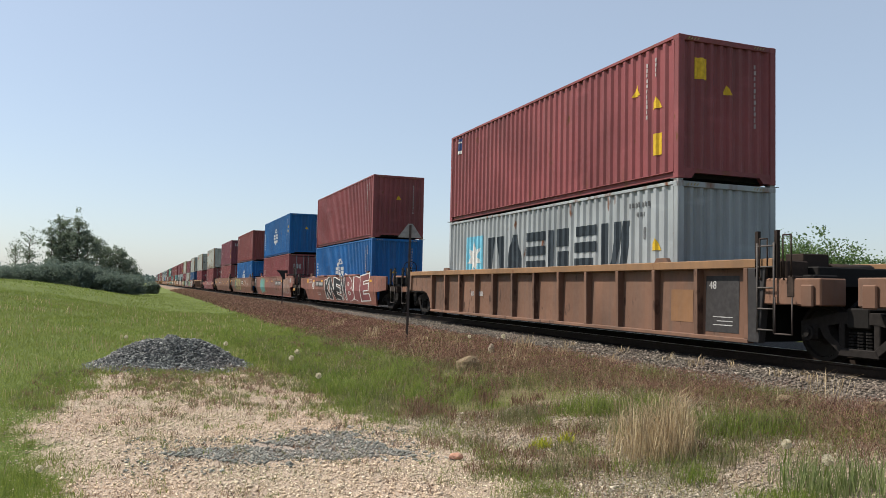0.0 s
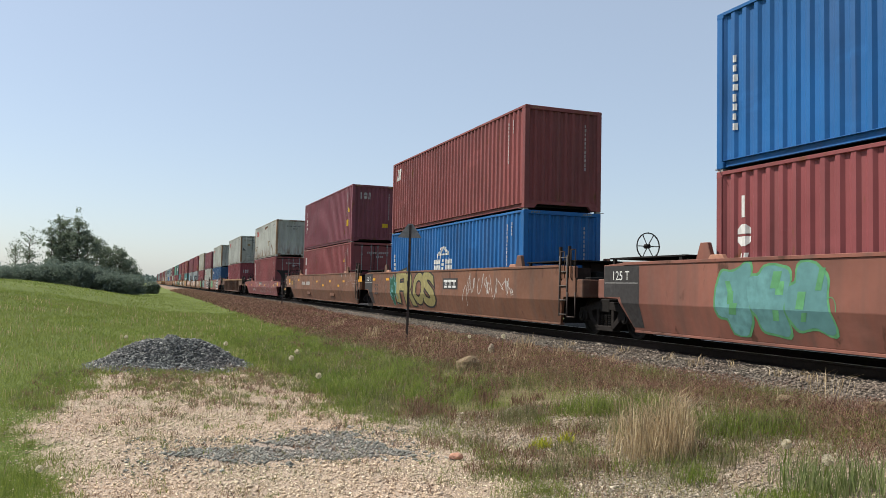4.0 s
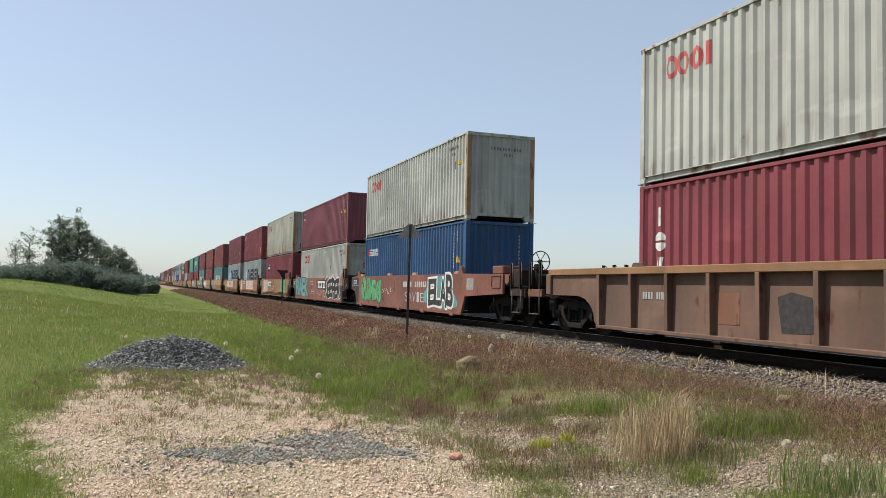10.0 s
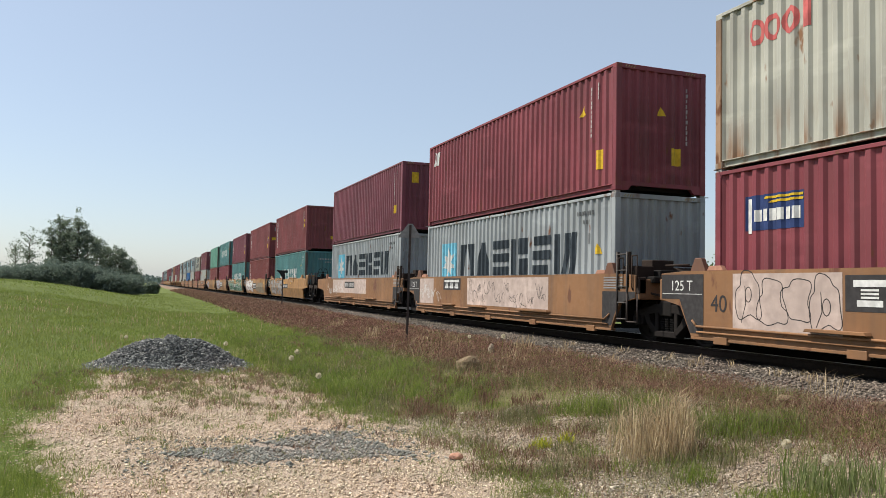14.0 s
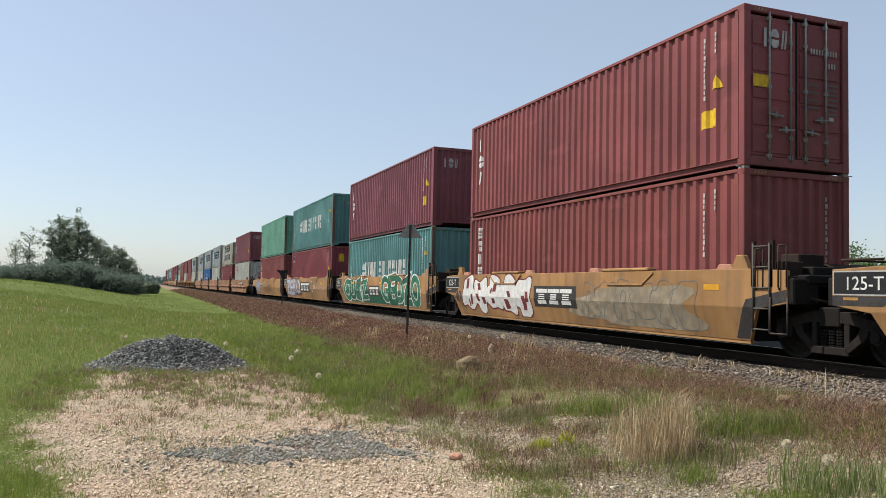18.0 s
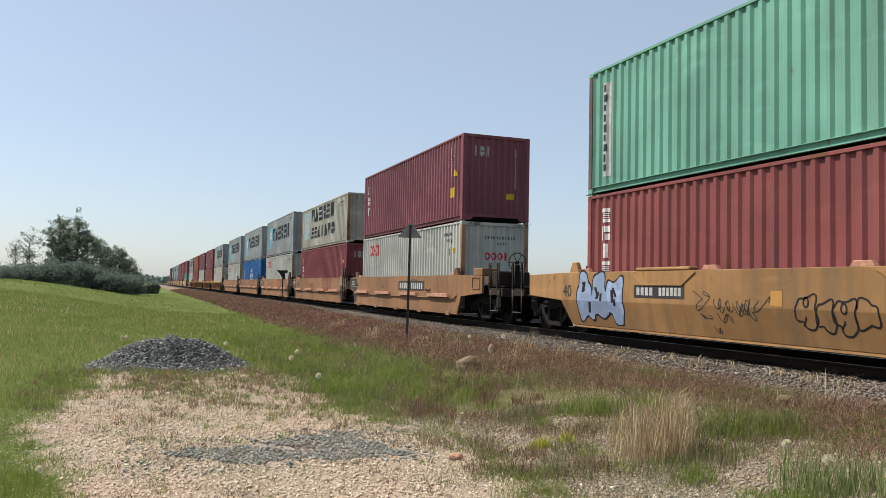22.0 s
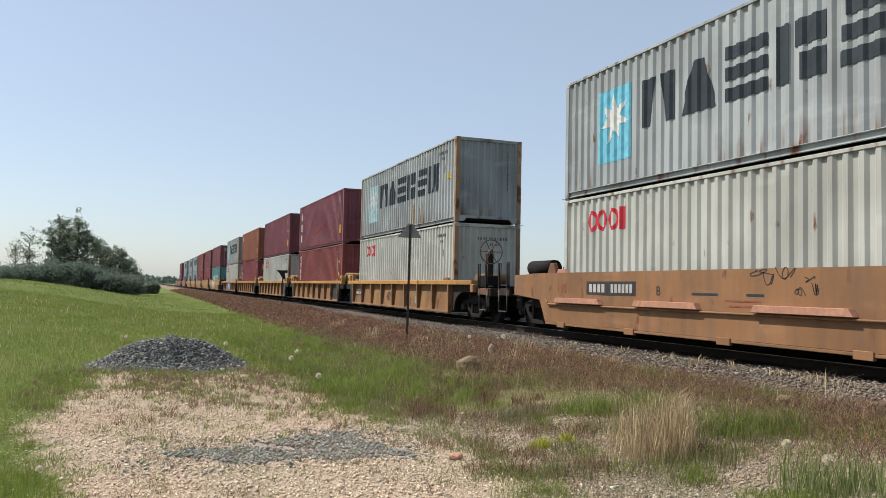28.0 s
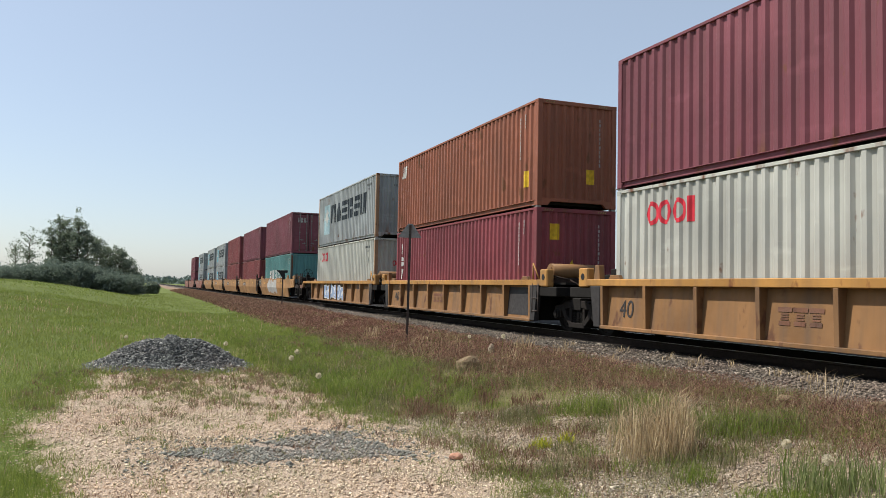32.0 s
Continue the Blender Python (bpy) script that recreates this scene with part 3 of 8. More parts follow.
def flecks(name, x, y, h, size, material, label, category="grass"):
    """Small leaves and seed heads, each a tiny triangle turned by chance, in a layer h deep."""
    n = len(x)
    z = height(x, y) - 0.01 + h * rng.uniform(0.03, 1, n) ** 0.8
    d = rng.normal(0, 1, (n, 3, 3)) * np.broadcast_to(size, n)[:, None, None]
    d[:, 2, 2] += np.broadcast_to(size, n) * 1.6
    p = np.stack([x, y, z], -1)[:, None] + d
    return tagged(quick(name, p.reshape(-1, 3), np.arange(3 * n), 3, material), label, category, kind="stuff")


def turf(n, x0, x1, y0, y1, keep):
    x, y = scatter(n, x0, x1, y0, y1)
    k = keep(x, y)
    return x[k], y[k]


def far_k(y):
    """Blades far off stand for several, so they are broader."""
    return np.clip(y / 11, 0.8, 4.5)


chance = lambda x, p: rng.uniform(0, 1, len(x)) < p


def frayed(x, y, k=0.2):
    """Zones with an edge that frays from blade to blade."""
    return zones(x + rng.normal(0, k, len(x)), y + rng.normal(0, k * 1.5, len(x)))


def off_heap(x, y):
    return ~((heap_z(x, y) > 0.03) & (y > 15.5) & (y < 18.4))


# left-hand green
left_edge = lambda y: np.interp(y, (5, 16, 30, 44), (-0.3, 2.6, 4.8, 5.3))
x, y = turf(270000, -12, 6, 5.2, 44, lambda x, y: (frayed(x, y, 0.3)[0] < 0.5) & (x + rng.normal(0, 0.4, len(x)) < left_edge(y)) & off_heap(x, y) & chance(x, np.interp(y + 0.6 * wob(x, y) + 9 * (x < -0.9) + 4 * (x > 2.3), (12.5, 16.5), (0.3, 1))))
blades("meadow_grass", x, y, rng.uniform(0.04, 0.17, len(x)) * (0.9 + 0.18 * wob(x, y, 0.6)), 0.0045 * far_k(y), 1.0, BLADE, "thick green meadow grass with uneven tufts")
x, y = turf(12000, -11, 5, 5.2, 40, lambda x, y: (frayed(x, y)[0] < 0.5) & (x < left_edge(y)) & off_heap(x, y) & (wob(x, y, 0.5) > 0.1))
blades("meadow_stalks", x, y, rng.uniform(0.12, 0.34, len(x)), 0.0026 * far_k(y), 0.6, STRAW, "thin pale seed stalks in the meadow", head=1.8)
x, y = turf(40000, -16, 6.0, 36, 130, lambda x, y: frayed(x, y, 0.5)[2] < 0.5)
blades("distant_meadow_grass", x, y, rng.uniform(0.03, 0.12, len(x)), 0.007 * far_k(y), 1.2, BLADE, "green grass on the rising bank")


x, y = scatter(22000, -9, -0.6, -9, 5.4, False)
k = (frayed(x, y, 0.3)[0] < 0.5) & (x < -0.8)
x, y = x[k], y[k]
blades("grass_beside_lot", x, y, rng.uniform(0.04, 0.16, len(x)), 0.010, 1.0, BLADE, "green grass beside the gravel lot")
x, y = scatter(26000, 5.0, 8.6, -9, 4.8, False)
k = (frayed(x, y, 0.3)[2] > 0.4)
x, y = x[k], y[k]
blades("near_verge_grass", x, y, rng.uniform(0.08, 0.34, len(x)), 0.005, 0.8, SORREL, "red-brown dry grass beside the track", head=2.0)


tuftiness = lambda x, y: np.clip(0.72 + 0.45 * wob(x, y, 1.1) + 0.35 * wob(y, x, 2.7), 0.15, 1.5)


# fringe between lot and verge: dense green beyond ten metres, bare weedy gravel before it
def fringe(x, y):
    lot, patch, brown, weedy = frayed(x, y, 0.25)
    return (lot < 0.5) & (brown < 0.8) & ((wob(x, y, 1.5) + 0.5 * wob(y, x, 3.1)) > -0.7) & chance(x, np.interp(y + 0.5 * wob(x, y, 1.2), (8.6, 10.2, 11.2), (0.02, 0.3, 1.0)))


x, y = turf(60000, 2.0, 7.4, 4.8, 30, lambda x, y: fringe(x, y) & ((wob(x, y, 0.8) > -0.35) | chance(x, 0.3)))
blades("lush_grass", x, y, rng.uniform(0.05, 0.27, len(x)) * tuftiness(x, y), 0.0046 * far_k(y), 1.1, LUSH, "fresh green grass along the edge of the lot")
x, y = turf(40000, 2.6, 7.4, 8.5, 24, lambda x, y: fringe(x, y) & (wob(y, x, 1.1) > -0.35))
blades("olive_grass", x, y, rng.uniform(0.05, 0.28, len(x)), 0.0036 * far_k(y), 0.9, OLIVE, "olive and tan grass along the edge of the lot", head=1.3)
x, y = turf(16000, 3.0, 7.4, 4.8, 22, lambda x, y: fringe(x, y) & (wob(y, x, 1.3) > 0.2) & chance(x, np.interp(x - np.interp(y, BROWN_Y, BROWN_X), (-1.6, 0), (0.1, 1))))
blades("mixed_brown_grass", x, y, rng.uniform(0.10, 0.36, len(x)), 0.0032 * far_k(y), 0.8, SORREL, "brown seeding grass among the green", head=2.2)
x, y = turf(5000, 2.6, 7.4, 4.8, 20, lambda x, y: fringe(x, y) & (wob(y, x, 0.9) > 0.0) & (x > 3.2))
blades("dry_stalks", x, y, rng.uniform(0.15, 0.40, len(x)), 0.0026 * far_k(y), 0.8, STRAW, "pale dry stalks among the green", head=1.6)
x, y = turf(90000, 2.4, 7.2, 5.2, 26, lambda x, y: (frayed(x, y, 0.3)[0] < 0.5) & (frayed(x, y, 0.3)[2] < 0.7) & (wob(x, y, 1.7) + 0.7 * wob(y, x, 3.9) > np.interp(y, (6, 9, 12), (0.55, 0.25, -0.5))))
flecks("fringe_scrub", x, y, 0.15 * tuftiness(x, y) * np.interp(y, (6, 11), (0.6, 1)), 0.0055 * far_k(y), SCRUB, "low olive weeds between lot and verge")
x, y = turf(50000, 2.4, 7.2, 5.2, 24, lambda x, y: (frayed(x, y, 0.3)[0] < 0.5) & (frayed(x, y, 0.3)[2] < 0.8) & (wob(x + 5, y, 1.5) + 0.7 * wob(y, x + 2, 3.1) > np.interp(y, (6, 9, 13), (0.65, 0.55, 0.5))))
flecks("fringe_sorrel", x, y, 0.18 * tuftiness(x, y), 0.0052 * far_k(y), SEEDS, "red-brown seeding weeds between lot and verge")
# red-brown verge
shoulder = lambda x: np.interp(x, (6.6, 7.8, 8.7), (1, 0.75, 0.35))
x, y = turf(330000, 4.8, 8.9, 4.6, 60, lambda x, y: (frayed(x, y, 0.4)[2] > rng.uniform(0.1, 0.9, len(x))) & chance(x, np.interp(x, (7.7, 8.8), (1, 0.10))) & (wob(x, y, 1.3) + 0.6 * wob(y, x, 3.3) > -0.8))
flecks("verge_weeds", x, y, 0.26 * shoulder(x) * tuftiness(x, y), 0.0062 * far_k(y), SEEDS, "low red-brown sorrel in seed, thick along the verge")
x, y = turf(60000, 4.8, 8.2, 4.6, 40, lambda x, y: (frayed(x, y, 0.4)[2] > 0.2) & (wob(x + 3, y, 0.9) + 0.5 * wob(y, x, 2.3) > 0.15))
flecks("verge_scrub", x, y, 0.20 * shoulder(x) * tuftiness(x, y), 0.0065 * far_k(y), SCRUB, "low olive scrub among the sorrel")
x, y = turf(100000, 5.0, 8.7, 4.6, 40, lambda x, y: (frayed(x, y, 0.3)[2] > rng.uniform(0.1, 0.9, len(x))) & chance(x, np.interp(x, (7.6, 8.6), (1, 0.06))) & (wob(x, y, 1.3) > -0.6))
blades("verge_grass", x, y, rng.uniform(0.05, 0.30, len(x)) * shoulder(x) * tuftiness(x, y), 0.0026 * far_k(y), 1.3, SORREL, "red-brown dry grass with seed heads on the verge", head=3.0)
x, y = turf(40000, 5.0, 8.4, 40, 160, lambda x, y: frayed(x, y, 0.4)[2] > 0.3)
blades("distant_verge_grass", x, y, rng.uniform(0.15, 0.4, len(x)), 0.008 * far_k(y), 0.8, SORREL, "red-brown dry grass far along the track", head=1.8)
x, y = turf(2600, 5.2, 8.3, 4.6, 36, lambda x, y: frayed(x, y, 0.3)[2] > 0.3)
blades("verge_stalks", x, y, rng.uniform(0.12, 0.42, len(x)) * np.interp(x, (7.0, 8.4), (1, 0.5)), 0.0026 * far_k(y), 0.8, STRAW, "pale stalks in the verge", head=1.8)
x, y = turf(50000, 5.0, 8.1, 4.6, 34, lambda x, y: (zones(x, y)[2] > 0.1) & (wob(x, y, 0.9) > 0.05) & chance(x, 0.7))
blades("verge_green", x, y, rng.uniform(0.05, 0.24, len(x)), 0.004 * far_k(y), 0.9, LUSH, "green blades among the dry verge grass")
# sparse sprigs on the gravel
bare = lambda x, y: (zones(x, y)[0] > 0.5) | (y < 16) & (y > 11) & (x > -1.6) & (x < 2.8)
x, y = turf(60000, -1.6, 3.4, 4.6, 16.3, lambda x, y: bare(x, y) & (wob(x * 1.4, y * 1.4) + 0.6 * wob(x, y, 4.0) > 0.1) & chance(x, np.interp(y - 2.5 * (x < -0.4), (5, 8, 11, 15.5), (0.015, 0.06, 0.34, 0.95))))
blades("gravel_sprigs", x, y, rng.uniform(0.02, 0.10, len(x)), 0.0042, 1.0, BLADE, "short sprigs of grass pushing through gravel")
x, y = turf(50000, -1.6, 3.4, 4.6, 16.3, lambda x, y: bare(x, y) & (wob(x * 1.1, y * 1.6) + 0.6 * wob(y, x, 3.7) > 0.15) & chance(x, np.interp(y, (6, 9, 12, 15.5), (0.015, 0.08, 0.4, 1))))
blades("dry_sprigs", x, y, rng.uniform(0.02, 0.11, len(x)), 0.0038, 1.0, SORREL, "short brown sprigs on the gravel")
weed_band = lambda x, y: (zones(x, y)[3] > 0.5) & (x - 0.25 * y > 1.2)
for nm, mat, k, thr, lab in (("weedy_sprigs", LUSH, 1.9, 0.25, "short green sprigs in weedy gravel"), ("weedy_olive_sprigs", OLIVE, 2.3, 0.0, "low olive weeds in weedy gravel"), ("weedy_brown_sprigs", SORREL, 2.7, -0.1, "low brown weeds in weedy gravel")):
    x, y = turf(26000, 2.8, 6.8, 4.6, 10.4, lambda x, y: weed_band(x, y) & (wob(x + thr, y, k) + rng.normal(0, 0.3, len(x)) + 0.7 * wob(y, x + k, 1.1) > thr) & chance(x, np.interp(y, (5.2, 6.2, 7), (0.08, 0.5, 0.75))))
    blades(nm, x, y, rng.uniform(0.03, 0.15, len(x)), 0.0036, 1.0, mat, lab)


def tuft(name, label, cx, cy, n, r, h0, h1, w, lean, material, head=0.0):
    """A clump one can walk round: a thing of its own."""
    a, d = rng.uniform(0, 6.283, n), r * np.sqrt(rng.uniform(0, 1, n))
    x, y = cx + d * np.cos(a), cy + d * np.sin(a)
    ob = blades(name, x, y, rng.uniform(h0, h1, n) * (1 - 0.35 * (d / r) ** 2), w, lean, material, label, "plant", head)
    ob["group"] = "weeds by the lot"
    ob["kind"] = "stuff"
    return ob


for cx, cy, n, r, h0, h1 in ((4.62, 6.4, 150, 0.22, 0.25, 0.7), (4.88, 6.42, 230, 0.24, 0.3, 0.84), (4.45, 6.6, 80, 0.2, 0.2, 0.5), (4.78, 6.8, 200, 0.26, 0.3, 0.86), (5.1, 6.72, 220, 0.26, 0.3, 0.84), (5.3, 7.1, 150, 0.3, 0.3, 0.72), (4.98, 7.2, 130, 0.3, 0.25, 0.7)):
    tuft("tall_dry_grass_clump", "tall straw-coloured grass clump with drooping ears", cx, cy, n, r, h0 * 0.5, h1, 0.003, 0.62, STRAW, 2.0)
for cx, cy in ((5.05, 4.95), (5.18, 4.75), (5.35, 4.62), (5.32, 4.98), (5.55, 4.8), (5.2, 5.2)):
    tuft("silvery_weed", "silver-green narrow-leaved weed on the gravel", cx, cy, 90, 0.22, 0.12, 0.52, 0.007, 0.5, SILVER)
for cx, cy, n, r, h1 in ((-0.95, 7.0, 900, 0.42, 0.26), (-1.35, 6.9, 700, 0.4, 0.28), (-0.75, 6.5, 400, 0.3, 0.2),
                         (5.26, 8.6, 240, 0.3, 0.44), (5.5, 8.4, 300, 0.3, 0.48), (5.76, 8.15, 300, 0.3, 0.48), (5.45, 8.95, 220, 0.35, 0.42), (5.95, 8.4, 220, 0.35, 0.45), (5.05, 8.9, 180, 0.22, 0.3),
                         (5.72, 6.8, 200, 0.28, 0.46), (5.95, 6.6, 230, 0.28, 0.48), (6.22, 6.45, 200, 0.28, 0.46), (6.1, 6.95, 210, 0.34, 0.48), (6.45, 6.75, 160, 0.32, 0.42), (5.85, 7.25, 160, 0.32, 0.44),
                         (4.65, 5.03, 240, 0.2, 0.14), (4.8, 4.9, 260, 0.2, 0.16), (4.98, 4.8, 200, 0.2, 0.16),
                         (2.94, 11.75, 380, 0.28, 0.30), (3.3, 11.5, 520, 0.32, 0.34), (3.77, 11.55, 420, 0.34, 0.30), (3.05, 13.1, 320, 0.3, 0.32), (4.3, 11.9, 320, 0.35, 0.28), (2.7, 12.4, 200, 0.24, 0.26), (3.6, 12.2, 420, 0.36, 0.42), (4.1, 12.6, 420, 0.38, 0.42), (4.6, 12.6, 320, 0.36, 0.36), (3.2, 12.5, 320, 0.3, 0.38), (4.0, 11.7, 360, 0.3, 0.40), (5.1, 11.6, 260, 0.34, 0.34), (4.75, 11.0, 200, 0.3, 0.28), (3.4, 13.8, 300, 0.36, 0.36), (2.95, 14.6, 300, 0.36, 0.34),
                         (3.85, 10.6, 200, 0.3, 0.24), (4.55, 9.9, 180, 0.25, 0.24), (4.5, 8.35, 90, 0.12, 0.26), (4.25, 6.9, 110, 0.18, 0.22), (4.55, 5.65, 150, 0.16, 0.30), (3.55, 6.5, 70, 0.14, 0.16), (4.15, 6.25, 120, 0.2, 0.2), (4.7, 6.05, 160, 0.3, 0.22), (5.3, 6.2, 140, 0.25, 0.26), (2.3, 10.6, 110, 0.28, 0.14), (2.5, 9.3, 80, 0.22, 0.12)):
    tuft("grass_tuft", "tuft of fresh green grass rooted in gravel", cx, cy, n, r, h1 * 0.3, h1, 0.0046, 0.7, LUSH)
tuft("yellow_weed", "small bright yellow-green leafy weed on gravel", 4.02, 7.5, 130, 0.13, 0.06, 0.22, 0.009, 0.8, YELLOWLEAF)
tuft("yellow_weed", "small bright yellow-green leafy weed on gravel", 4.35, 7.55, 60, 0.1, 0.06, 0.2, 0.009, 0.8, YELLOWLEAF)
for cx, cy, n, r, h1 in ((4.41, 8.79, 420, 0.32, 0.32), (4.95, 7.8, 200, 0.26, 0.26), (3.45, 9.2, 160, 0.24, 0.18), (3.05, 10.0, 180, 0.28, 0.2), (3.5, 7.9, 150, 0.24, 0.16), (3.9, 6.7, 200, 0.26, 0.22), (3.62, 6.25, 200, 0.24, 0.22), (3.2, 6.6, 160, 0.2, 0.16), (3.43, 6.4, 160, 0.2, 0.18), (4.4, 5.9, 200, 0.3, 0.2), (4.95, 6.05, 240, 0.3, 0.26), (4.2, 7.2, 150, 0.22, 0.2), (3.6, 10.9, 240, 0.34, 0.24), (2.75, 11.0, 160, 0.28, 0.2), (5.3, 6.0, 140, 0.22, 0.24), (5.7, 6.3, 160, 0.26, 0.24), (5.6, 6.9, 200, 0.3, 0.42), (6.0, 6.75, 200, 0.3, 0.44), (6.3, 6.6, 200, 0.3, 0.42), (5.4, 8.6, 180, 0.3, 0.4), (5.8, 8.3, 180, 0.3, 0.42), (6.6, 6.6, 200, 0.3, 0.36), (5.2, 7.5, 160, 0.3, 0.34), (5.5, 7.7, 200, 0.34, 0.34), (5.9, 7.7, 200, 0.34, 0.36)):
    tuft("olive_weed", "low olive-green weed on the gravel", cx, cy, n, r, h1 * 0.25, h1, 0.004, 0.8, OLIVE, 1.3)
for cx, cy, n, r in ((2.97, 6.71, 160, 0.2), (3.3, 6.5, 160, 0.18), (3.39, 7.37, 200, 0.24), (3.75, 7.2, 160, 0.2), (4.3, 8.1, 200, 0.24), (4.6, 7.7, 160, 0.2), (3.2, 9.6, 200, 0.24), (4.05, 9.2, 180, 0.24), (3.7, 10.3, 180, 0.22), (4.05, 6.45, 160, 0.2), (3.0, 7.9, 120, 0.2), (5.25, 6.35, 200, 0.22), (5.0, 9.3, 260, 0.3), (4.75, 8.9, 160, 0.22)):
    tuft("brown_weed", "small brown-green weed on the gravel", cx, cy, n, r, 0.05, 0.2, 0.0036, 0.9, SORREL, 1.4)
for cx, cy in ((9.05, 12.0), (9.15, 11.4), (9.2, 10.6), (9.3, 9.2), (9.0, 15.5), (9.1, 13.6), (8.95, 11.1), (9.1, 9.4), (9.0, 8.7)):
    tuft("ballast_weed", "pale thin weed rooted in the ballast", cx, cy, 22, 0.16, 0.2, 0.40, 0.004, 0.6, STRAW, 3.0)


# scattered small clumps, too many to count
def clumps(name, label, count, per, r, h0, h1, w, lean, material, where, head=0.0, area=(2.4, 8.2, 4.8, 26)):
    cx, cy = turf(count * 8, *area, where)
    cx, cy = cx[:count], cy[:count]
    size = rng.uniform(0.6, 1.5, len(cx))
    a, d = rng.uniform(0, 6.283, (len(cx), per)), np.sqrt(rng.uniform(0, 1, (len(cx), per))) * (r * size)[:, None]
    x, y = (cx[:, None] + d * np.cos(a)).ravel(), (cy[:, None] + d * np.sin(a)).ravel()
    h = rng.uniform(h0, h1, len(x)) * np.repeat(size, per)
    blades(name, x, y, h, w * np.clip(y / 10, 0.8, 2.5), lean, material, label, "grass", head)


clumps("green_clumps", "scattered clumps of green grass", 260, 110, 0.17, 0.08, 0.33, 0.0042, 1.1, LUSH, lambda x, y: (zones(x, y)[0] < 0.5) & (zones(x, y)[2] < 0.4) & (y > 10.5) & (x < 5.0))
clumps("weed_clumps", "scattered low brown-green weeds", 60, 80, 0.13, 0.06, 0.24, 0.0045, 1.0, SORREL, lambda x, y: (zones(x, y)[0] < 0.5) & (zones(x, y)[2] < 0.6) & (x > 3.4) & (y > 9), 1.6)
clumps("olive_clumps", "scattered olive weeds among the verge grass", 70, 70, 0.14, 0.06, 0.26, 0.005, 1.0, OLIVE, lambda x, y: (zones(x, y)[2] > 0.3))
lot_area = (-2.0, 3.6, 5.0, 16.6)
lot_where = lambda k: lambda x, y: bare(x, y) & (wob(x, y * 0.8, k) + rng.normal(0, 0.4, len(x)) > 0.1) & chance(x, np.interp(y - 2.5 * (x < -0.2) + 1.5 * (x > 2.0), (6, 9, 11, 14, 16), (0.02, 0.10, 0.35, 0.8, 1)))
clumps("lot_green_sprigs", "small green sprigs in the gravel of the lot", 420, 16, 0.07, 0.03, 0.12, 0.006, 1.2, BLADE, lot_where(1.0), area=lot_area)
clumps("lot_olive_sprigs", "small olive sprigs in the gravel of the lot", 700, 16, 0.07, 0.03, 0.12, 0.006, 1.2, OLIVE, lot_where(1.4), area=lot_area)
clumps("lot_brown_sprigs", "small brown sprigs in the gravel of the lot", 600, 14, 0.06, 0.03, 0.13, 0.005, 1.0, SORREL, lot_where(1.9), area=lot_area)
clumps("edge_grass", "ragged grass along the gravel edge", 500, 40, 0.14, 0.04, 0.16, 0.005, 1.1, BLADE, lambda x, y: (frayed(x, y, 0.2)[0] < 0.5) & (frayed(x, y, 0.7)[0] > 0.5) & off_heap(x, y), area=(-3, 3.4, 5.2, 17.5))
clumps("verge_clumps", "taller straw clumps in the verge", 12, 40, 0.2, 0.2, 0.44, 0.0032, 0.8, STRAW, lambda x, y: zones(x, y)[2] > 0.5, 2.0)


def seed_head(x, y, h, r, puff):
    d = tagged(new("dandelion"), "gone-to-seed plant with a pale fluffy head", "plant", "seed heads")
    z0 = float(height(x, y))
    d.location = (x, y, z0)
    part("stalk", tube(bmesh.new(), [(0, 0, -0.02), (0.01, 0.01, h * 0.5), (0.03, 0.0, h)], 0.005, 5), LUSH, d)
    n = 130
    v = rng.normal(0, 1, (n, 3))
    v /= np.linalg.norm(v, axis=1)[:, None]
    t = np.cross(v, rng.normal(0, 1, (n, 3)))
    t /= np.linalg.norm(t, axis=1)[:, None]
    c = np.array((0.03, 0, h))
    p = np.stack([c + v * r * 0.2, c + v * r + t * r * 0.14, c + v * r - t * r * 0.14], 1)
    q = quick("seed_fluff", p.reshape(-1, 3), np.arange(3 * n), 3, puff)
    q.parent = d


for x, y, h, r in ((4.98, 5.1, 0.36, 0.042), (5.1, 4.8, 0.27, 0.045), (6.4, 15.2, 0.42, 0.04), (2.6, 14.6, 0.3, 0.05), (2.85, 15.4, 0.34, 0.05), (1.7, 17.4, 0.35, 0.05), (-0.75, 7.25, 0.12, 0.03), (2.75, 12.9, 0.2, 0.05), (6.9, 14.6, 0.4, 0.05), (-0.3, 19.0, 0.4, 0.045)):
    seed_head(x, y, h, r, PUFF)


def rock(name, label, x, y, sx, sy, sz, mat, seed):
    bm = bmesh.new()
    bmesh.ops.create_icosphere(bm, subdivisions=3, radius=1)
    for v in bm.verts:
        k = 1 + 0.22 * noise.noise(v.co * 1.6 + Vector((seed, 0, 0))) + 0.08 * noise.noise(v.co * 5 + Vector((0, seed, 0)))
        v.co = Vector((v.co.x * sx * k, v.co.y * sy * k, v.co.z * sz * k))
    ob = new(name, mesh_from(name, bm, mat))
    ob.location = (x, y, float(height(x, y)) + sz * 0.35)
    return tagged(ob, label, "rock")


TANROCK = plain("pale_tan_rock", (0.195, 0.146, 0.090), 0.9, 0.0, 20, 0.2, 0.6)
rock("boulder", "pale tan boulder half hidden in dry grass", 5.72, 13.5, 0.27, 0.2, 0.19, TANROCK, 3)
rock("field_stone", "grey-tan stone beside the ballast", 7.55, 7.7, 0.14, 0.10, 0.08, TANROCK, 9)
rock("field_stone", "small orange-pink stone on the gravel", 2.96, 7.28, 0.075, 0.06, 0.035, plain("orange_stone", (0.44, 0.24, 0.165), 0.9), 11)
rock("field_stone", "pale stone in the verge", 8.3, 7.0, 0.2, 0.1, 0.06, TANROCK, 13)
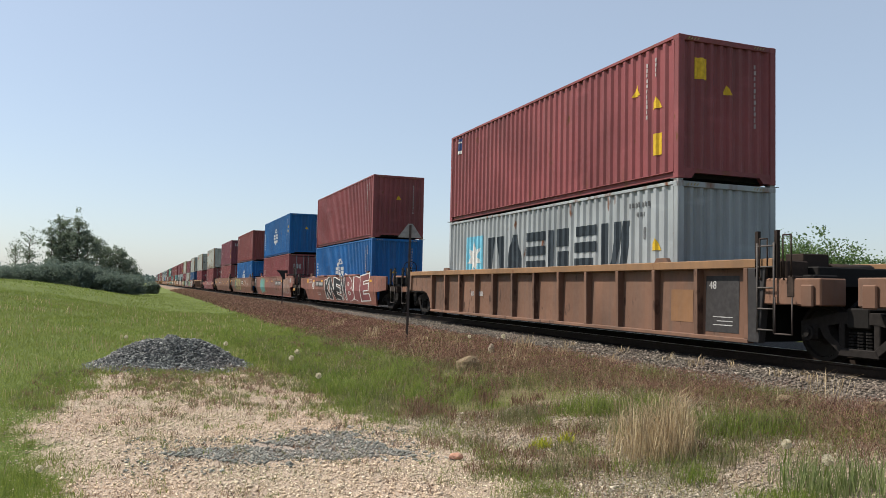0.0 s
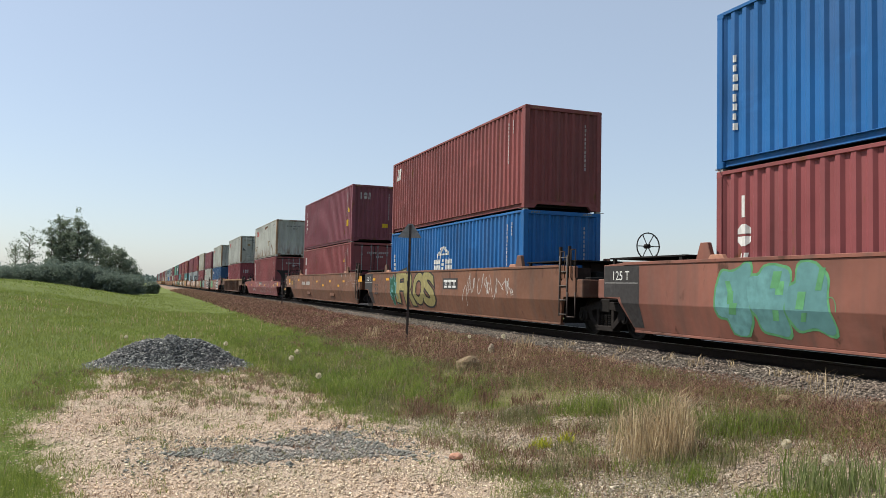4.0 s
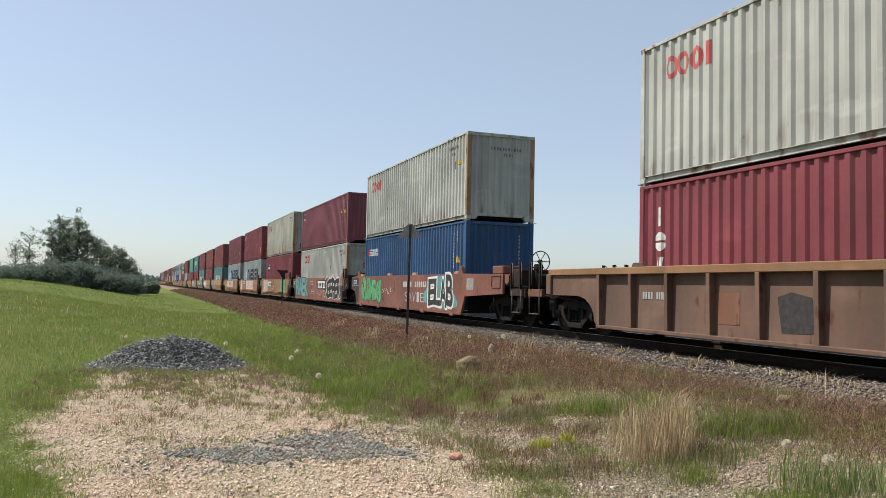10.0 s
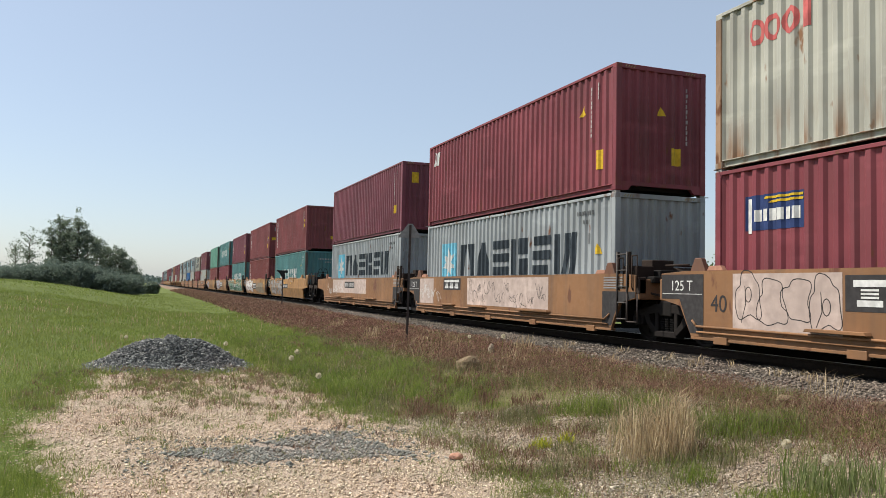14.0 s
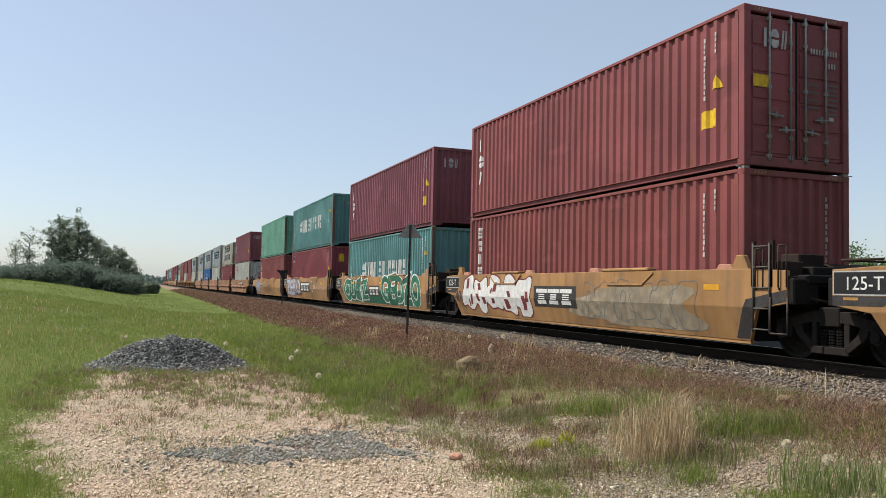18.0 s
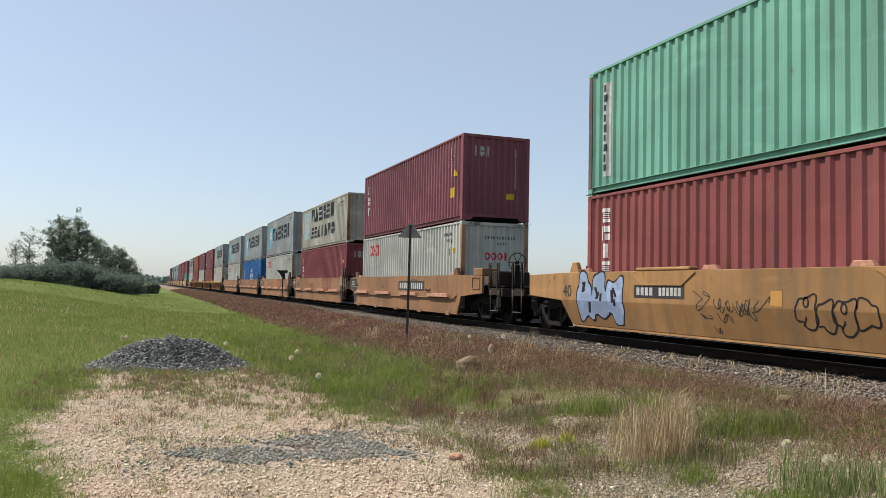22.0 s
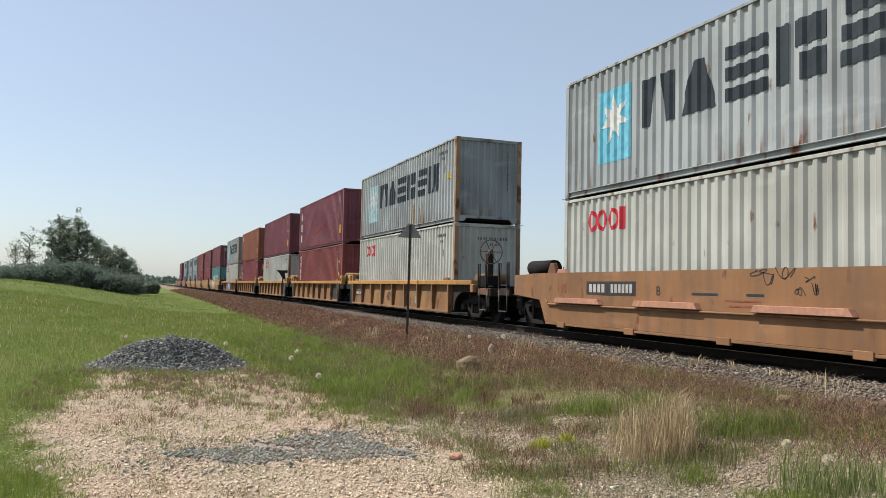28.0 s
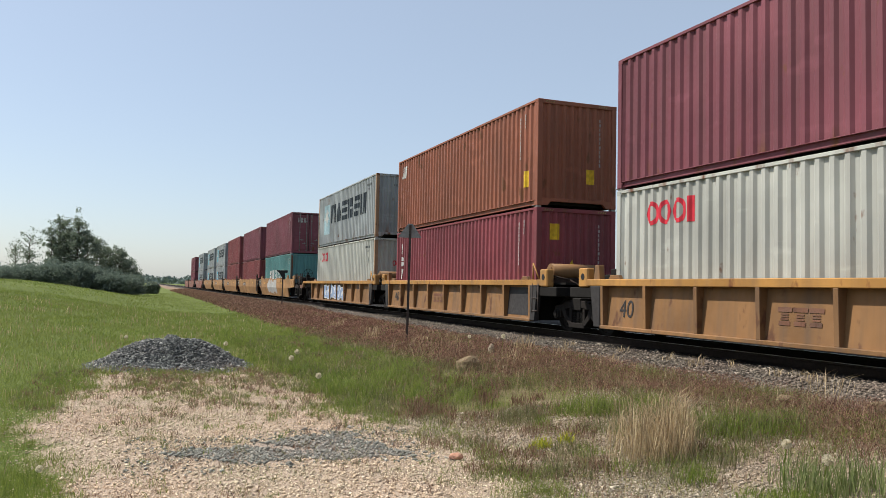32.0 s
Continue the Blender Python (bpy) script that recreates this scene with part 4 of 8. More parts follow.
rock("field_stone", "upright pale tan stone in dry grass", 6.85, 15.0, 0.07, 0.07, 0.17, plain("sandy_stone", (0.36, 0.30, 0.22), 0.9, 0.0, 20, 0.2, 0.6), 17)

# ---- lineside signs ----
sign = tagged(new("lineside_sign"), "grey triangular sign on a thin rusty post", "sign")
sign.matrix_basis = pose(6.38, 19.17, float(height(6.38, 19.17)), 0, 0.5, -18)
part("post", box(bmesh.new(), -0.03, 0.03, -0.02, 0.02, -0.3, 3.05), POST, sign, "thin rusty steel post")
bm = bmesh.new()
v0 = [bm.verts.new((a, -0.03, b)) for a, b in ((-0.32, 2.72), (0.30, 2.72), (0.06, 3.08), (-0.06, 3.08))]
v1 = [bm.verts.new((a.co.x, -0.022, a.co.z)) for a in v0]
bm.faces.new(v0), bm.faces.new(v1[::-1])
for i in range(4):
    bm.faces.new((v0[i], v1[i], v1[(i + 1) % 4], v0[(i + 1) % 4]))
bmesh.ops.translate(bm, verts=bm.verts, vec=(0, 0.055, 0))
part("sign_plate", bm, GALV, sign, "weathered grey sheet-metal plate")
mark = tagged(new("mile_marker"), "dark folded marker plate on a thin post", "sign")
mark.matrix_basis = pose(7.25, 43.6, float(height(7.25, 43.6)), 0, 0, -10)
part("post", box(bmesh.new(), -0.03, 0.03, -0.025, 0.025, -0.3, 1.9), POST, mark)
bm = bmesh.new()
for poly in ([(-0.36, 2.12), (0.26, 2.12), (0.26, 1.98), (-0.2, 1.98)], [(-0.2, 1.98), (0.12, 1.98), (0.14, 1.62), (0.02, 1.62)]):
    a = [bm.verts.new((u, -0.05, w)) for u, w in poly]
    b = [bm.verts.new((u, -0.03, w)) for u, w in poly]
    bm.faces.new(a), bm.faces.new(b[::-1])
    for i in range(4):
        bm.faces.new((a[i], b[i], b[(i + 1) % 4], a[(i + 1) % 4]))
part("sign_plate", bm, BLACK, mark, "dark sheet-metal plate")


# ---- trees ----
def tree(name, label, x, y, h, crown_r, base, n, leaf, mat, seed, lean=0.0, group="trees beside the line", limbs=9, clumps=26, z=None):
    """Tapered trunk, limbs, and leaves in uneven clumps round the limb ends."""
    r = random.Random(seed)
    g = np.random.default_rng(seed)
    t = tagged(new(name), label, "tree" if h > 4 else "shrub", group)
    t.location = (x, y, float(height(x, y)) - 0.1 if z is None else z)
    bm, tips = bmesh.new(), []
    pts = [Vector((lean * k * k * h + r.uniform(-0.1, 0.1) * k, r.uniform(-0.1, 0.1) * k, k * h * 0.92)) for k in (0, 0.25, 0.5, 0.75, 1)]
    tr = max(0.04, h * 0.016)
    for i in range(4):
        cyl(bm, pts[i], pts[i + 1], tr * (1 - i * 0.22), 8, tr * (1 - (i + 1) * 0.22), False)
    for i in range(limbs):
        k = base + (0.95 - base) * (i + 0.5) / limbs
        p = pts[min(3, int(k * 4))].lerp(pts[min(4, int(k * 4) + 1)], k * 4 - int(k * 4))
        a = i * 2.4 + r.uniform(-0.5, 0.5)
        reach = crown_r * math.sqrt(max(0.08, 1 - ((k - base) / (1 - base) - 0.35) ** 2 * 1.7)) * r.uniform(0.6, 1.05)
        q = p + Vector((math.cos(a) * reach, math.sin(a) * reach, reach * r.uniform(0.3, 0.8)))
        cyl(bm, p, p.lerp(q, 0.5) + Vector((0, 0, 0.05 * h)) * 0.4, tr * 0.42, 6, tr * 0.28, False)
        cyl(bm, p.lerp(q, 0.5) + Vector((0, 0, 0.05 * h)) * 0.4, q, tr * 0.28, 6, tr * 0.1, False)
        tips += [q, p.lerp(q, 0.6), p.lerp(q, 0.35)]
    tips += [pts[4] + Vector((0, 0, 0.06 * h)), pts[4]]
    part("trunk", bm, BARK, t, "grey-brown trunk and limbs")
    tips = np.array([tuple(v) for v in tips])
    which = g.integers(0, len(tips), clumps)
    cen = tips[which] + g.normal(0, crown_r * 0.16, (clumps, 3))
    per = n // clumps
    rad = crown_r * g.uniform(0.16, 0.36, clumps)
    c = np.repeat(cen, per, 0) + g.normal(0, 1, (clumps * per, 3)) * np.repeat(rad, per)[:, None] * np.array((1, 1, 0.8)) * 0.62
    c[:, 2] = np.maximum(c[:, 2], 0.15)
    m = len(c)
    u, v = g.normal(0, 1, (m, 3)), g.normal(0, 1, (m, 3))
    u /= np.linalg.norm(u, axis=1)[:, None]
    v -= u * (u * v).sum(1)[:, None]
    v /= np.linalg.norm(v, axis=1)[:, None]
    s = leaf * g.uniform(0.6, 1.3, m)[:, None]
    p = np.stack([c - u * s, c - v * s * 0.55, c + u * s, c + v * s * 0.55], 1)
    q = quick("crown", p.reshape(-1, 3), np.arange(4 * m), 4, mat)
    q.parent = t
    return t


def at(px_bearing, dist):
    return dist * math.sin(px_bearing), dist * math.cos(px_bearing)


# bearing from the track's direction in degrees, distance, height, crown radius, leaves
for k, (b, d, h, cr, bs, n, leaf) in enumerate((
        (-7.6, 96, 5.0, 1.2, 0.3, 700, 0.09), (-6.8, 96, 6.2, 1.2, 0.3, 1100, 0.09),
        (-5.55, 94, 6.4, 1.0, 0.30, 2600, 0.09), (-5.1, 95, 8.2, 1.1, 0.26, 4600, 0.09), (-4.55, 94, 7.4, 1.3, 0.22, 5200, 0.09), (-4.0, 93, 8.3, 1.05, 0.20, 5200, 0.09), (-3.45, 94, 6.6, 1.2, 0.16, 5200, 0.09),
        (-2.8, 96, 6.0, 1.25, 0.12, 5600, 0.09), (-2.15, 98, 5.2, 1.3, 0.1, 5600, 0.09), (-1.4, 97, 5.2, 1.2, 0.1, 5600, 0.09), (-0.9, 99, 4.2, 1.1, 0.1, 4600, 0.09), (-0.45, 97, 2.9, 0.9, 0.1, 3800, 0.09), (-0.1, 96, 1.9, 0.7, 0.1, 2600, 0.09))):
    x, y = at(radians(b), d)
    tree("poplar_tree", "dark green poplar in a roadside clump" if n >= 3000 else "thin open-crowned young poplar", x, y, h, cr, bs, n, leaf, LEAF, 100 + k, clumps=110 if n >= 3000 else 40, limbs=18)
for k in range(26):
    b = -9.8 + k * 0.37
    x, y = at(radians(b), 88 + 3 * math.sin(k * 2.3))
    h = (1.25 if b < -5.5 else 2.1 if b < -1.8 else 1.5 if b < -0.6 else 1.0) * random.uniform(0.75, 1.2)
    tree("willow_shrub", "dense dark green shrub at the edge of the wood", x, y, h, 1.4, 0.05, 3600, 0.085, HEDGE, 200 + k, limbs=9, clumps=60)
for k, (x, y, h, cr) in enumerate(((1.3, 118, 1.5, 0.8), (1.8, 119, 1.6, 0.7), (0.9, 117, 1.3, 0.7))):
    tree("bush", "dark green bush near the line", x, y, h, cr, 0.05, 2600, 0.16, LEAF, 300 + k, limbs=9, clumps=40)
# beyond the track
for k, (b, d, h, cr) in enumerate(((40.2, 53, 3.7, 1.5), (41.4, 52, 4.3, 1.8), (43.0, 52, 5.0, 2.2), (44.7, 50, 5.1, 2.3), (46.4, 52, 5.0, 2.2), (47.8, 52, 4.5, 1.9), (49.2, 54, 3.9, 1.7), (50.3, 54, 3.4, 1.4))):
    x, y = at(radians(b), d)
    tree("willow_tree", "sunlit light green willow beyond the track", x, y, h, cr, 0.1, 10500, 0.085, LEAF_SUN, 400 + k, limbs=16, clumps=120, group="trees beyond the track")

# distant tree line on the horizon, its haze mixed into the foliage colour
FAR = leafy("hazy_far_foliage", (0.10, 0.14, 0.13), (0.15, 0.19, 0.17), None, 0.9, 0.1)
n = 26000
x, y = rng.uniform(-700, 1500, n), rng.uniform(1400, 1700, n)
crest = 7 + 4 * np.sin(x * 0.021) + 3 * np.sin(x * 0.063 + 1) + 2 * np.sin(x * 0.17)
z = rng.uniform(0, 1, n) * np.maximum(crest, 2)
g = rng.normal(0, 1, (n, 3, 3)) * 2.6
p = np.stack([x, y, z], -1)[:, None] + g
p[..., 2] = np.maximum(p[..., 2], -1)
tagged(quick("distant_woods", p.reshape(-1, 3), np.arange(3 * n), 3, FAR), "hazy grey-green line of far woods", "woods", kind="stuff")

# ---- containers ----
HL, HW = 6.096, 1.219          # half length, half width
HIGH, LOW = 2.868, 2.56
WAVES, EWAVES = 42, 9          # folds of the side sheet and of the end sheet
SIDE_IN, END_IN = 5.93, 1.07


def fold(u, half, count):
    """Depth (0 outer, 1 inner) of a trapezoid fold at u."""
    f = ((u + half) / (2 * half) * count) % 1.0
    return 0 if f < 0.30 else (f - 0.30) / 0.20 if f < 0.5 else 1 if f < 0.80 else (1 - f) / 0.20


def creases(half, count):
    p = 2 * half / count
    return [-half + (i + f) * p for i in range(count) for f in (0, 0.30, 0.50, 0.80)] + [half]


def sheet(half, count, depth, z0, z1):
    """Corrugated wall standing in the y-z plane, outer face at x = 0, looking to -x, flat at the back."""
    bm = bmesh.new()
    us = creases(half, count)
    back = depth + 0.012
    ring_ = [(depth * fold(min(u, half - 1e-6), half, count), u) for u in us]
    a = [bm.verts.new((x, u, z0)) for x, u in ring_]
    b = [bm.verts.new((x, u, z1)) for x, u in ring_]
    c, d = [bm.verts.new((back, u, z0)) for _, u in ring_], [bm.verts.new((back, u, z1)) for _, u in ring_]
    for i in range(len(us) - 1):
        bm.faces.new((a[i], b[i], b[i + 1], a[i + 1]))
        bm.faces.new((c[i], c[i + 1], d[i + 1], d[i]))
        bm.faces.new((a[i], a[i + 1], c[i + 1], c[i]))
        bm.faces.new((b[i], d[i], d[i + 1], b[i + 1]))
    for i in (0, -1):
        bm.faces.new((a[i], c[i], d[i], b[i]))
    return bm


def patches(polys, half, count, depth, out):
    """Flat shapes of (u, z), laid over a corrugated sheet so that they follow its folds."""
    bm = bmesh.new()
    for poly in polys:
        bm.faces.new([bm.verts.new((0, u, z)) for u, z in poly])
    lo, hi = min(v.co.y for v in bm.verts), max(v.co.y for v in bm.verts)
    if count:
        for c in creases(half, count):
            if lo < c < hi:
                bmesh.ops.bisect_plane(bm, geom=bm.verts[:] + bm.edges[:] + bm.faces[:], plane_co=(0, c, 0), plane_no=(0, 1, 0))
        for v in bm.verts:
            v.co.x = depth * fold(max(-half, min(v.co.y, half - 1e-6)), half, count) - out
    else:
        for v in bm.verts:
            v.co.x = -out
    for f in bm.faces:
        f.normal_update()
        if f.normal.x > 0:
            f.normal_flip()
    return bm


def rect(u0, u1, z0, z1, lean=0.0):
    return [(u0, z0), (u1, z0), (u1 + lean, z1), (u0 + lean, z1)]


def disc(u, z, r, n=20, ry=None):
    ry = ry or r
    return [(u + r * math.cos(i * 2 * math.pi / n), z + ry * math.sin(i * 2 * math.pi / n)) for i in range(n)]


def ring(u, z, r, w, n=18, ry=None):
    ry = ry or r
    q = []
    for i in range(n):
        a, b = i * 2 * math.pi / n, (i + 1) * 2 * math.pi / n
        k, ky = r - w, ry - w
        q.append([(u + r * math.cos(a), z + ry * math.sin(a)), (u + r * math.cos(b), z + ry * math.sin(b)), (u + k * math.cos(b), z + ky * math.sin(b)), (u + k * math.cos(a), z + ky * math.sin(a))])
    return q


def star(u, z, r, n=7, k=0.42):
    pts = []
    for i in range(2 * n):
        a, q = math.pi / 2 + i * math.pi / n, r if i % 2 == 0 else r * k
        pts.append((u + q * math.cos(a), z + q * math.sin(a)))
    return [[(u, z), pts[i], pts[(i + 1) % (2 * n)]] for i in range(2 * n)]


def blocks(u0, z0, w, h, n, gap=0.16):
    """A row of n plain blocks, the size of small print; nothing spelled."""
    step = w / n
    return [rect(u0 + i * step, u0 + (i + 1 - gap) * step, z0, z0 + h) for i in range(n)]


def shapes(u0, z0, w, h, kinds, gap=0.18):
    """A row of plain bars and wedges that stand for a trade mark, one kind after another, parted by slits."""
    q, step = [], w / len(kinds)
    for i, k in enumerate(kinds):
        a, b = u0 + i * step, u0 + (i + 1 - gap) * step
        m, t, z1 = (a + b) / 2, (b - a) * 0.27, z0 + h
        if k == "n":
            q += [[(a, z0), (a + t, z0), (a + t * 1.5, z1), (a, z1)], [(b - t, z0), (b, z0), (b, z1), (b - t * 1.5, z1)]]
        elif k == "a":
            q += [[(a, z0), (b, z0), (m + t * 0.6, z1), (m - t * 0.6, z1)]]
        elif k in "es":
            o = t * 0.5 if k == "s" else 0
            q += [rect(a, b - o, z0, z0 + h * 0.24), rect(a + o * 0.3, b, z0 + h * 0.38, z0 + h * 0.62), rect(a + o, b, z0 + h * 0.76, z1)]
        elif k == "p":
            q += [rect(a, a + t, z0, z1), rect(a + t * 1.3, b, z0 + h * 0.56, z1), rect(a + t * 1.8, b, z0, z0 + h * 0.44)]
        elif k in "kv":
            q += [rect(a, a + t, z0, z1)] if k == "k" else []
            q += [rect(a + t * o, a + t * (o + 0.9), z0, z1, t * 0.7) for o in ((1.2, 2.4) if k == "k" else (0.2, 1.6))]
        elif k == "c":
            g = h * 0.06
            q += [[(a, z0 + h * 0.5 - g), (a, z0 + h * 0.2), (a + t, z0), (b - t, z0), (b, z0 + h * 0.2), (b, z0 + h * 0.5 - g)], [(a, z0 + h * 0.5 + g), (b, z0 + h * 0.5 + g), (b, z1 - h * 0.2), (b - t, z1), (a + t, z1), (a, z1 - h * 0.2)]]
        elif k == "z":
            q += [rect(a, b, z1 - h * 0.26, z1)] + [rect(m - t, m + t, z0 + h * (0.30 + 0.14 * g), z0 + h * (0.38 + 0.14 * g)) for g in range(3)] + [rect(a + t * 0.4, b - t * 0.4, z0, z0 + h * 0.24)]
        else:
            q.append(rect(m - t * 0.65, m + t * 0.65, z0, z1))
    return q


def column(u, z1, z0, n, w, seed=1):
    """Small plain bars one under another, as numbers run down a wall; a few are missing."""
    r, q, step = random.Random(seed), [], (z1 - z0) / n
    for i in range(n):
        t = z1 - i * step
        q.append(rect(u, u + w * r.choice((0.38, 0.45, 0.52)), t - step * r.uniform(0.62, 0.8), t))
    return q


def tri(u, z, r):
    return [(u - r, z), (u + r, z), (u, z + 1.7 * r)]


# markings of a long side: (name, material, shapes); u runs from the far end to the near end, 0 to 12.19
def side_marks(kind, H):
    d, e = [], 12.19
    if kind in ("star_word", "star_words", "star_word_low", "star_word_pale"):
        z0, h = (1.2, 1.0) if kind != "star_word_low" else (1.08, 1.0)
        sky, pale = (PALEBLUE, WHITE) if kind in ("star_words", "star_word_pale") else (LOGOSKY, WHITE)
        if kind == "star_words":
            d += [("logo_panel", sky, [rect(0.85, 2.35, 0.65, 2.3)]), ("star", PAINT["cream"], star(1.6, 1.5, 0.6)),
                  ("word_block", LOGODARK, shapes(3.0, 1.6, 6.2, 0.8, "naepsk")), ("word_block", LOGODARK, shapes(3.0, 0.62, 6.4, 0.66, "seaianc"))]
        else:
            d += [("logo_panel", sky, [rect(1.5, 2.75, z0 - 0.55, z0 + 1.1)]), ("star", pale, star(2.12, z0 + 0.4, 0.58)),
                  ("word_block", LOGODARK, shapes(3.2, z0, 7.5, h, "naepsk"))]
    elif kind == "globe":
        c = 6.0
        d += [("logo_ring", WHITE, ring(c, 1.48, 0.63, 0.075, 24)), ("logo_ring", WHITE, ring(c, 1.48, 0.30, 0.06, 20, 0.63)), ("logo_bar", WHITE, [rect(c - 0.56, c + 0.56, 1.80, 1.86)]),
              ("word_block", WHITE, shapes(c - 0.88, 1.30, 1.76, 0.36, "ccscc")), ("small_print", WHITE, blocks(c - 0.75, 1.02, 1.5, 0.17, 8, 0.2))]
        d += [("number_strip", WHITE, column(0.42, 2.0, 0.6, 8, 0.16, 3))]
    elif kind == "red_word":
        d += [("logo_ring", LOGORED, ring(u, 2.28, 0.20, 0.09, 14, 0.25)) for u in (1.25, 1.68, 2.1)] + [("logo_bar", LOGORED, [rect(2.38, 2.55, 2.03, 2.53)])]
    elif kind == "red_word_faint":
        d += [("logo_ring", FAINTRED, ring(u, 2.25, 0.18, 0.09, 14, 0.23)) for u in (1.0, 1.38, 1.76)] + [("logo_bar", FAINTRED, [rect(2.02, 2.18, 2.03, 2.48)])]
    elif kind in ("two_words", "two_words_low"):
        z0 = 1.15 if kind == "two_words" else 1.0
        d += [("word_block", WHITE, shapes(2.7, z0, 2.3, 0.78, "cnina", 0.24)), ("word_block", WHITE, shapes(5.35, z0, 3.9, 0.78, "snippinc", 0.24)), ("side_strip", WHITE, column(0.55, 2.1, 0.5, 4, 0.34, 8))]
    elif kind == "five_down":
        d += [("side_block", WHITE, sum((shapes(0.55, 2.22 - i * 0.40, 0.36, 0.32, "zpizcn"[i], 0.0) for i in range(6)), []))]
    elif kind == "three_down":
        d += [("side_block", WHITE, sum((shapes(0.5, 2.0 - i * 0.5, 0.32, 0.38, "icv"[i], 0.0) for i in range(3)), []))]
    elif kind == "three_down_slant":
        d += [("side_block", WHITE, sum(([rect(0.55, 0.85, 1.95 - i * 0.7, 2.4 - i * 0.7, 0.12)] for i in range(3)), []))]
    elif kind == "flag":
        d += [("logo_panel", LOGONAVY, [rect(0.5, 0.95, H - 0.55, H - 0.15, 0.03)]), ("logo_stripe", WHITE, [rect(0.58, 0.88, H - 0.30, H - 0.25, 0.05), rect(0.5, 0.95, H - 0.66, H - 0.56)])]
    elif kind == "white_mark":
        d += [("logo_block", WHITE, [rect(0.45, 0.62, H - 0.75, H - 0.3, 0.1), rect(0.7, 0.98, H - 0.75, H - 0.3, 0.06)])]
    elif kind == "beacon":
        d += [("logo_panel", LOGONAVY, [rect(0.75, 2.05, 1.75, 2.35)]), ("logo_stripe", SIGNYEL, [rect(1.3, 2.0, 2.2, 2.24, 0.04), rect(1.2, 2.0, 2.27, 2.31, 0.04)]), ("word_block", WHITE, [rect(0.8, 0.92, 1.7, 2.3)] + blocks(0.98, 1.9, 1.0, 0.2, 6, 0.2))]
    elif kind == "short_word":
        d += [("word_block", WHITE, shapes(0.7, 2.05, 1.3, 0.3, "seaip")), ("logo_block", LOGORED, [rect(0.45, 0.66, 2.05, 2.35)])]
    elif kind == "tall_white":
        d += [("logo_panel", DULLWHITE, [rect(0.55, 0.95, 0.35, 2.5)]), ("side_block", LOGODARK, column(0.62, 2.45, 0.4, 9, 0.26, 4))]
    # number columns, placards and warning triangles by the near end
    pale = kind in ("star_word", "star_words", "star_word_low", "star_word_pale", "red_word", "red_word_faint")
    ink = GREYINK if pale else DIMINK
    if kind in ("two_words", "two_words_low", "tall_white"):
        ink = WHITE
    d += [("number_strip", ink, blocks(10.55, H - 0.42, 0.72, 0.10, 9, 0.45) + blocks(10.75, H - 0.62, 0.34, 0.09, 4, 0.45) if pale else column(11.12, H - 0.35, H - 1.55, 11, 0.10, 6)),
          ("size_strip", ink, column(11.42, H - 0.3, H - 0.72, 4, 0.10, 7) if not pale else [rect(11.0, 11.14, H - 1.1, H - 0.85)])]
    return d


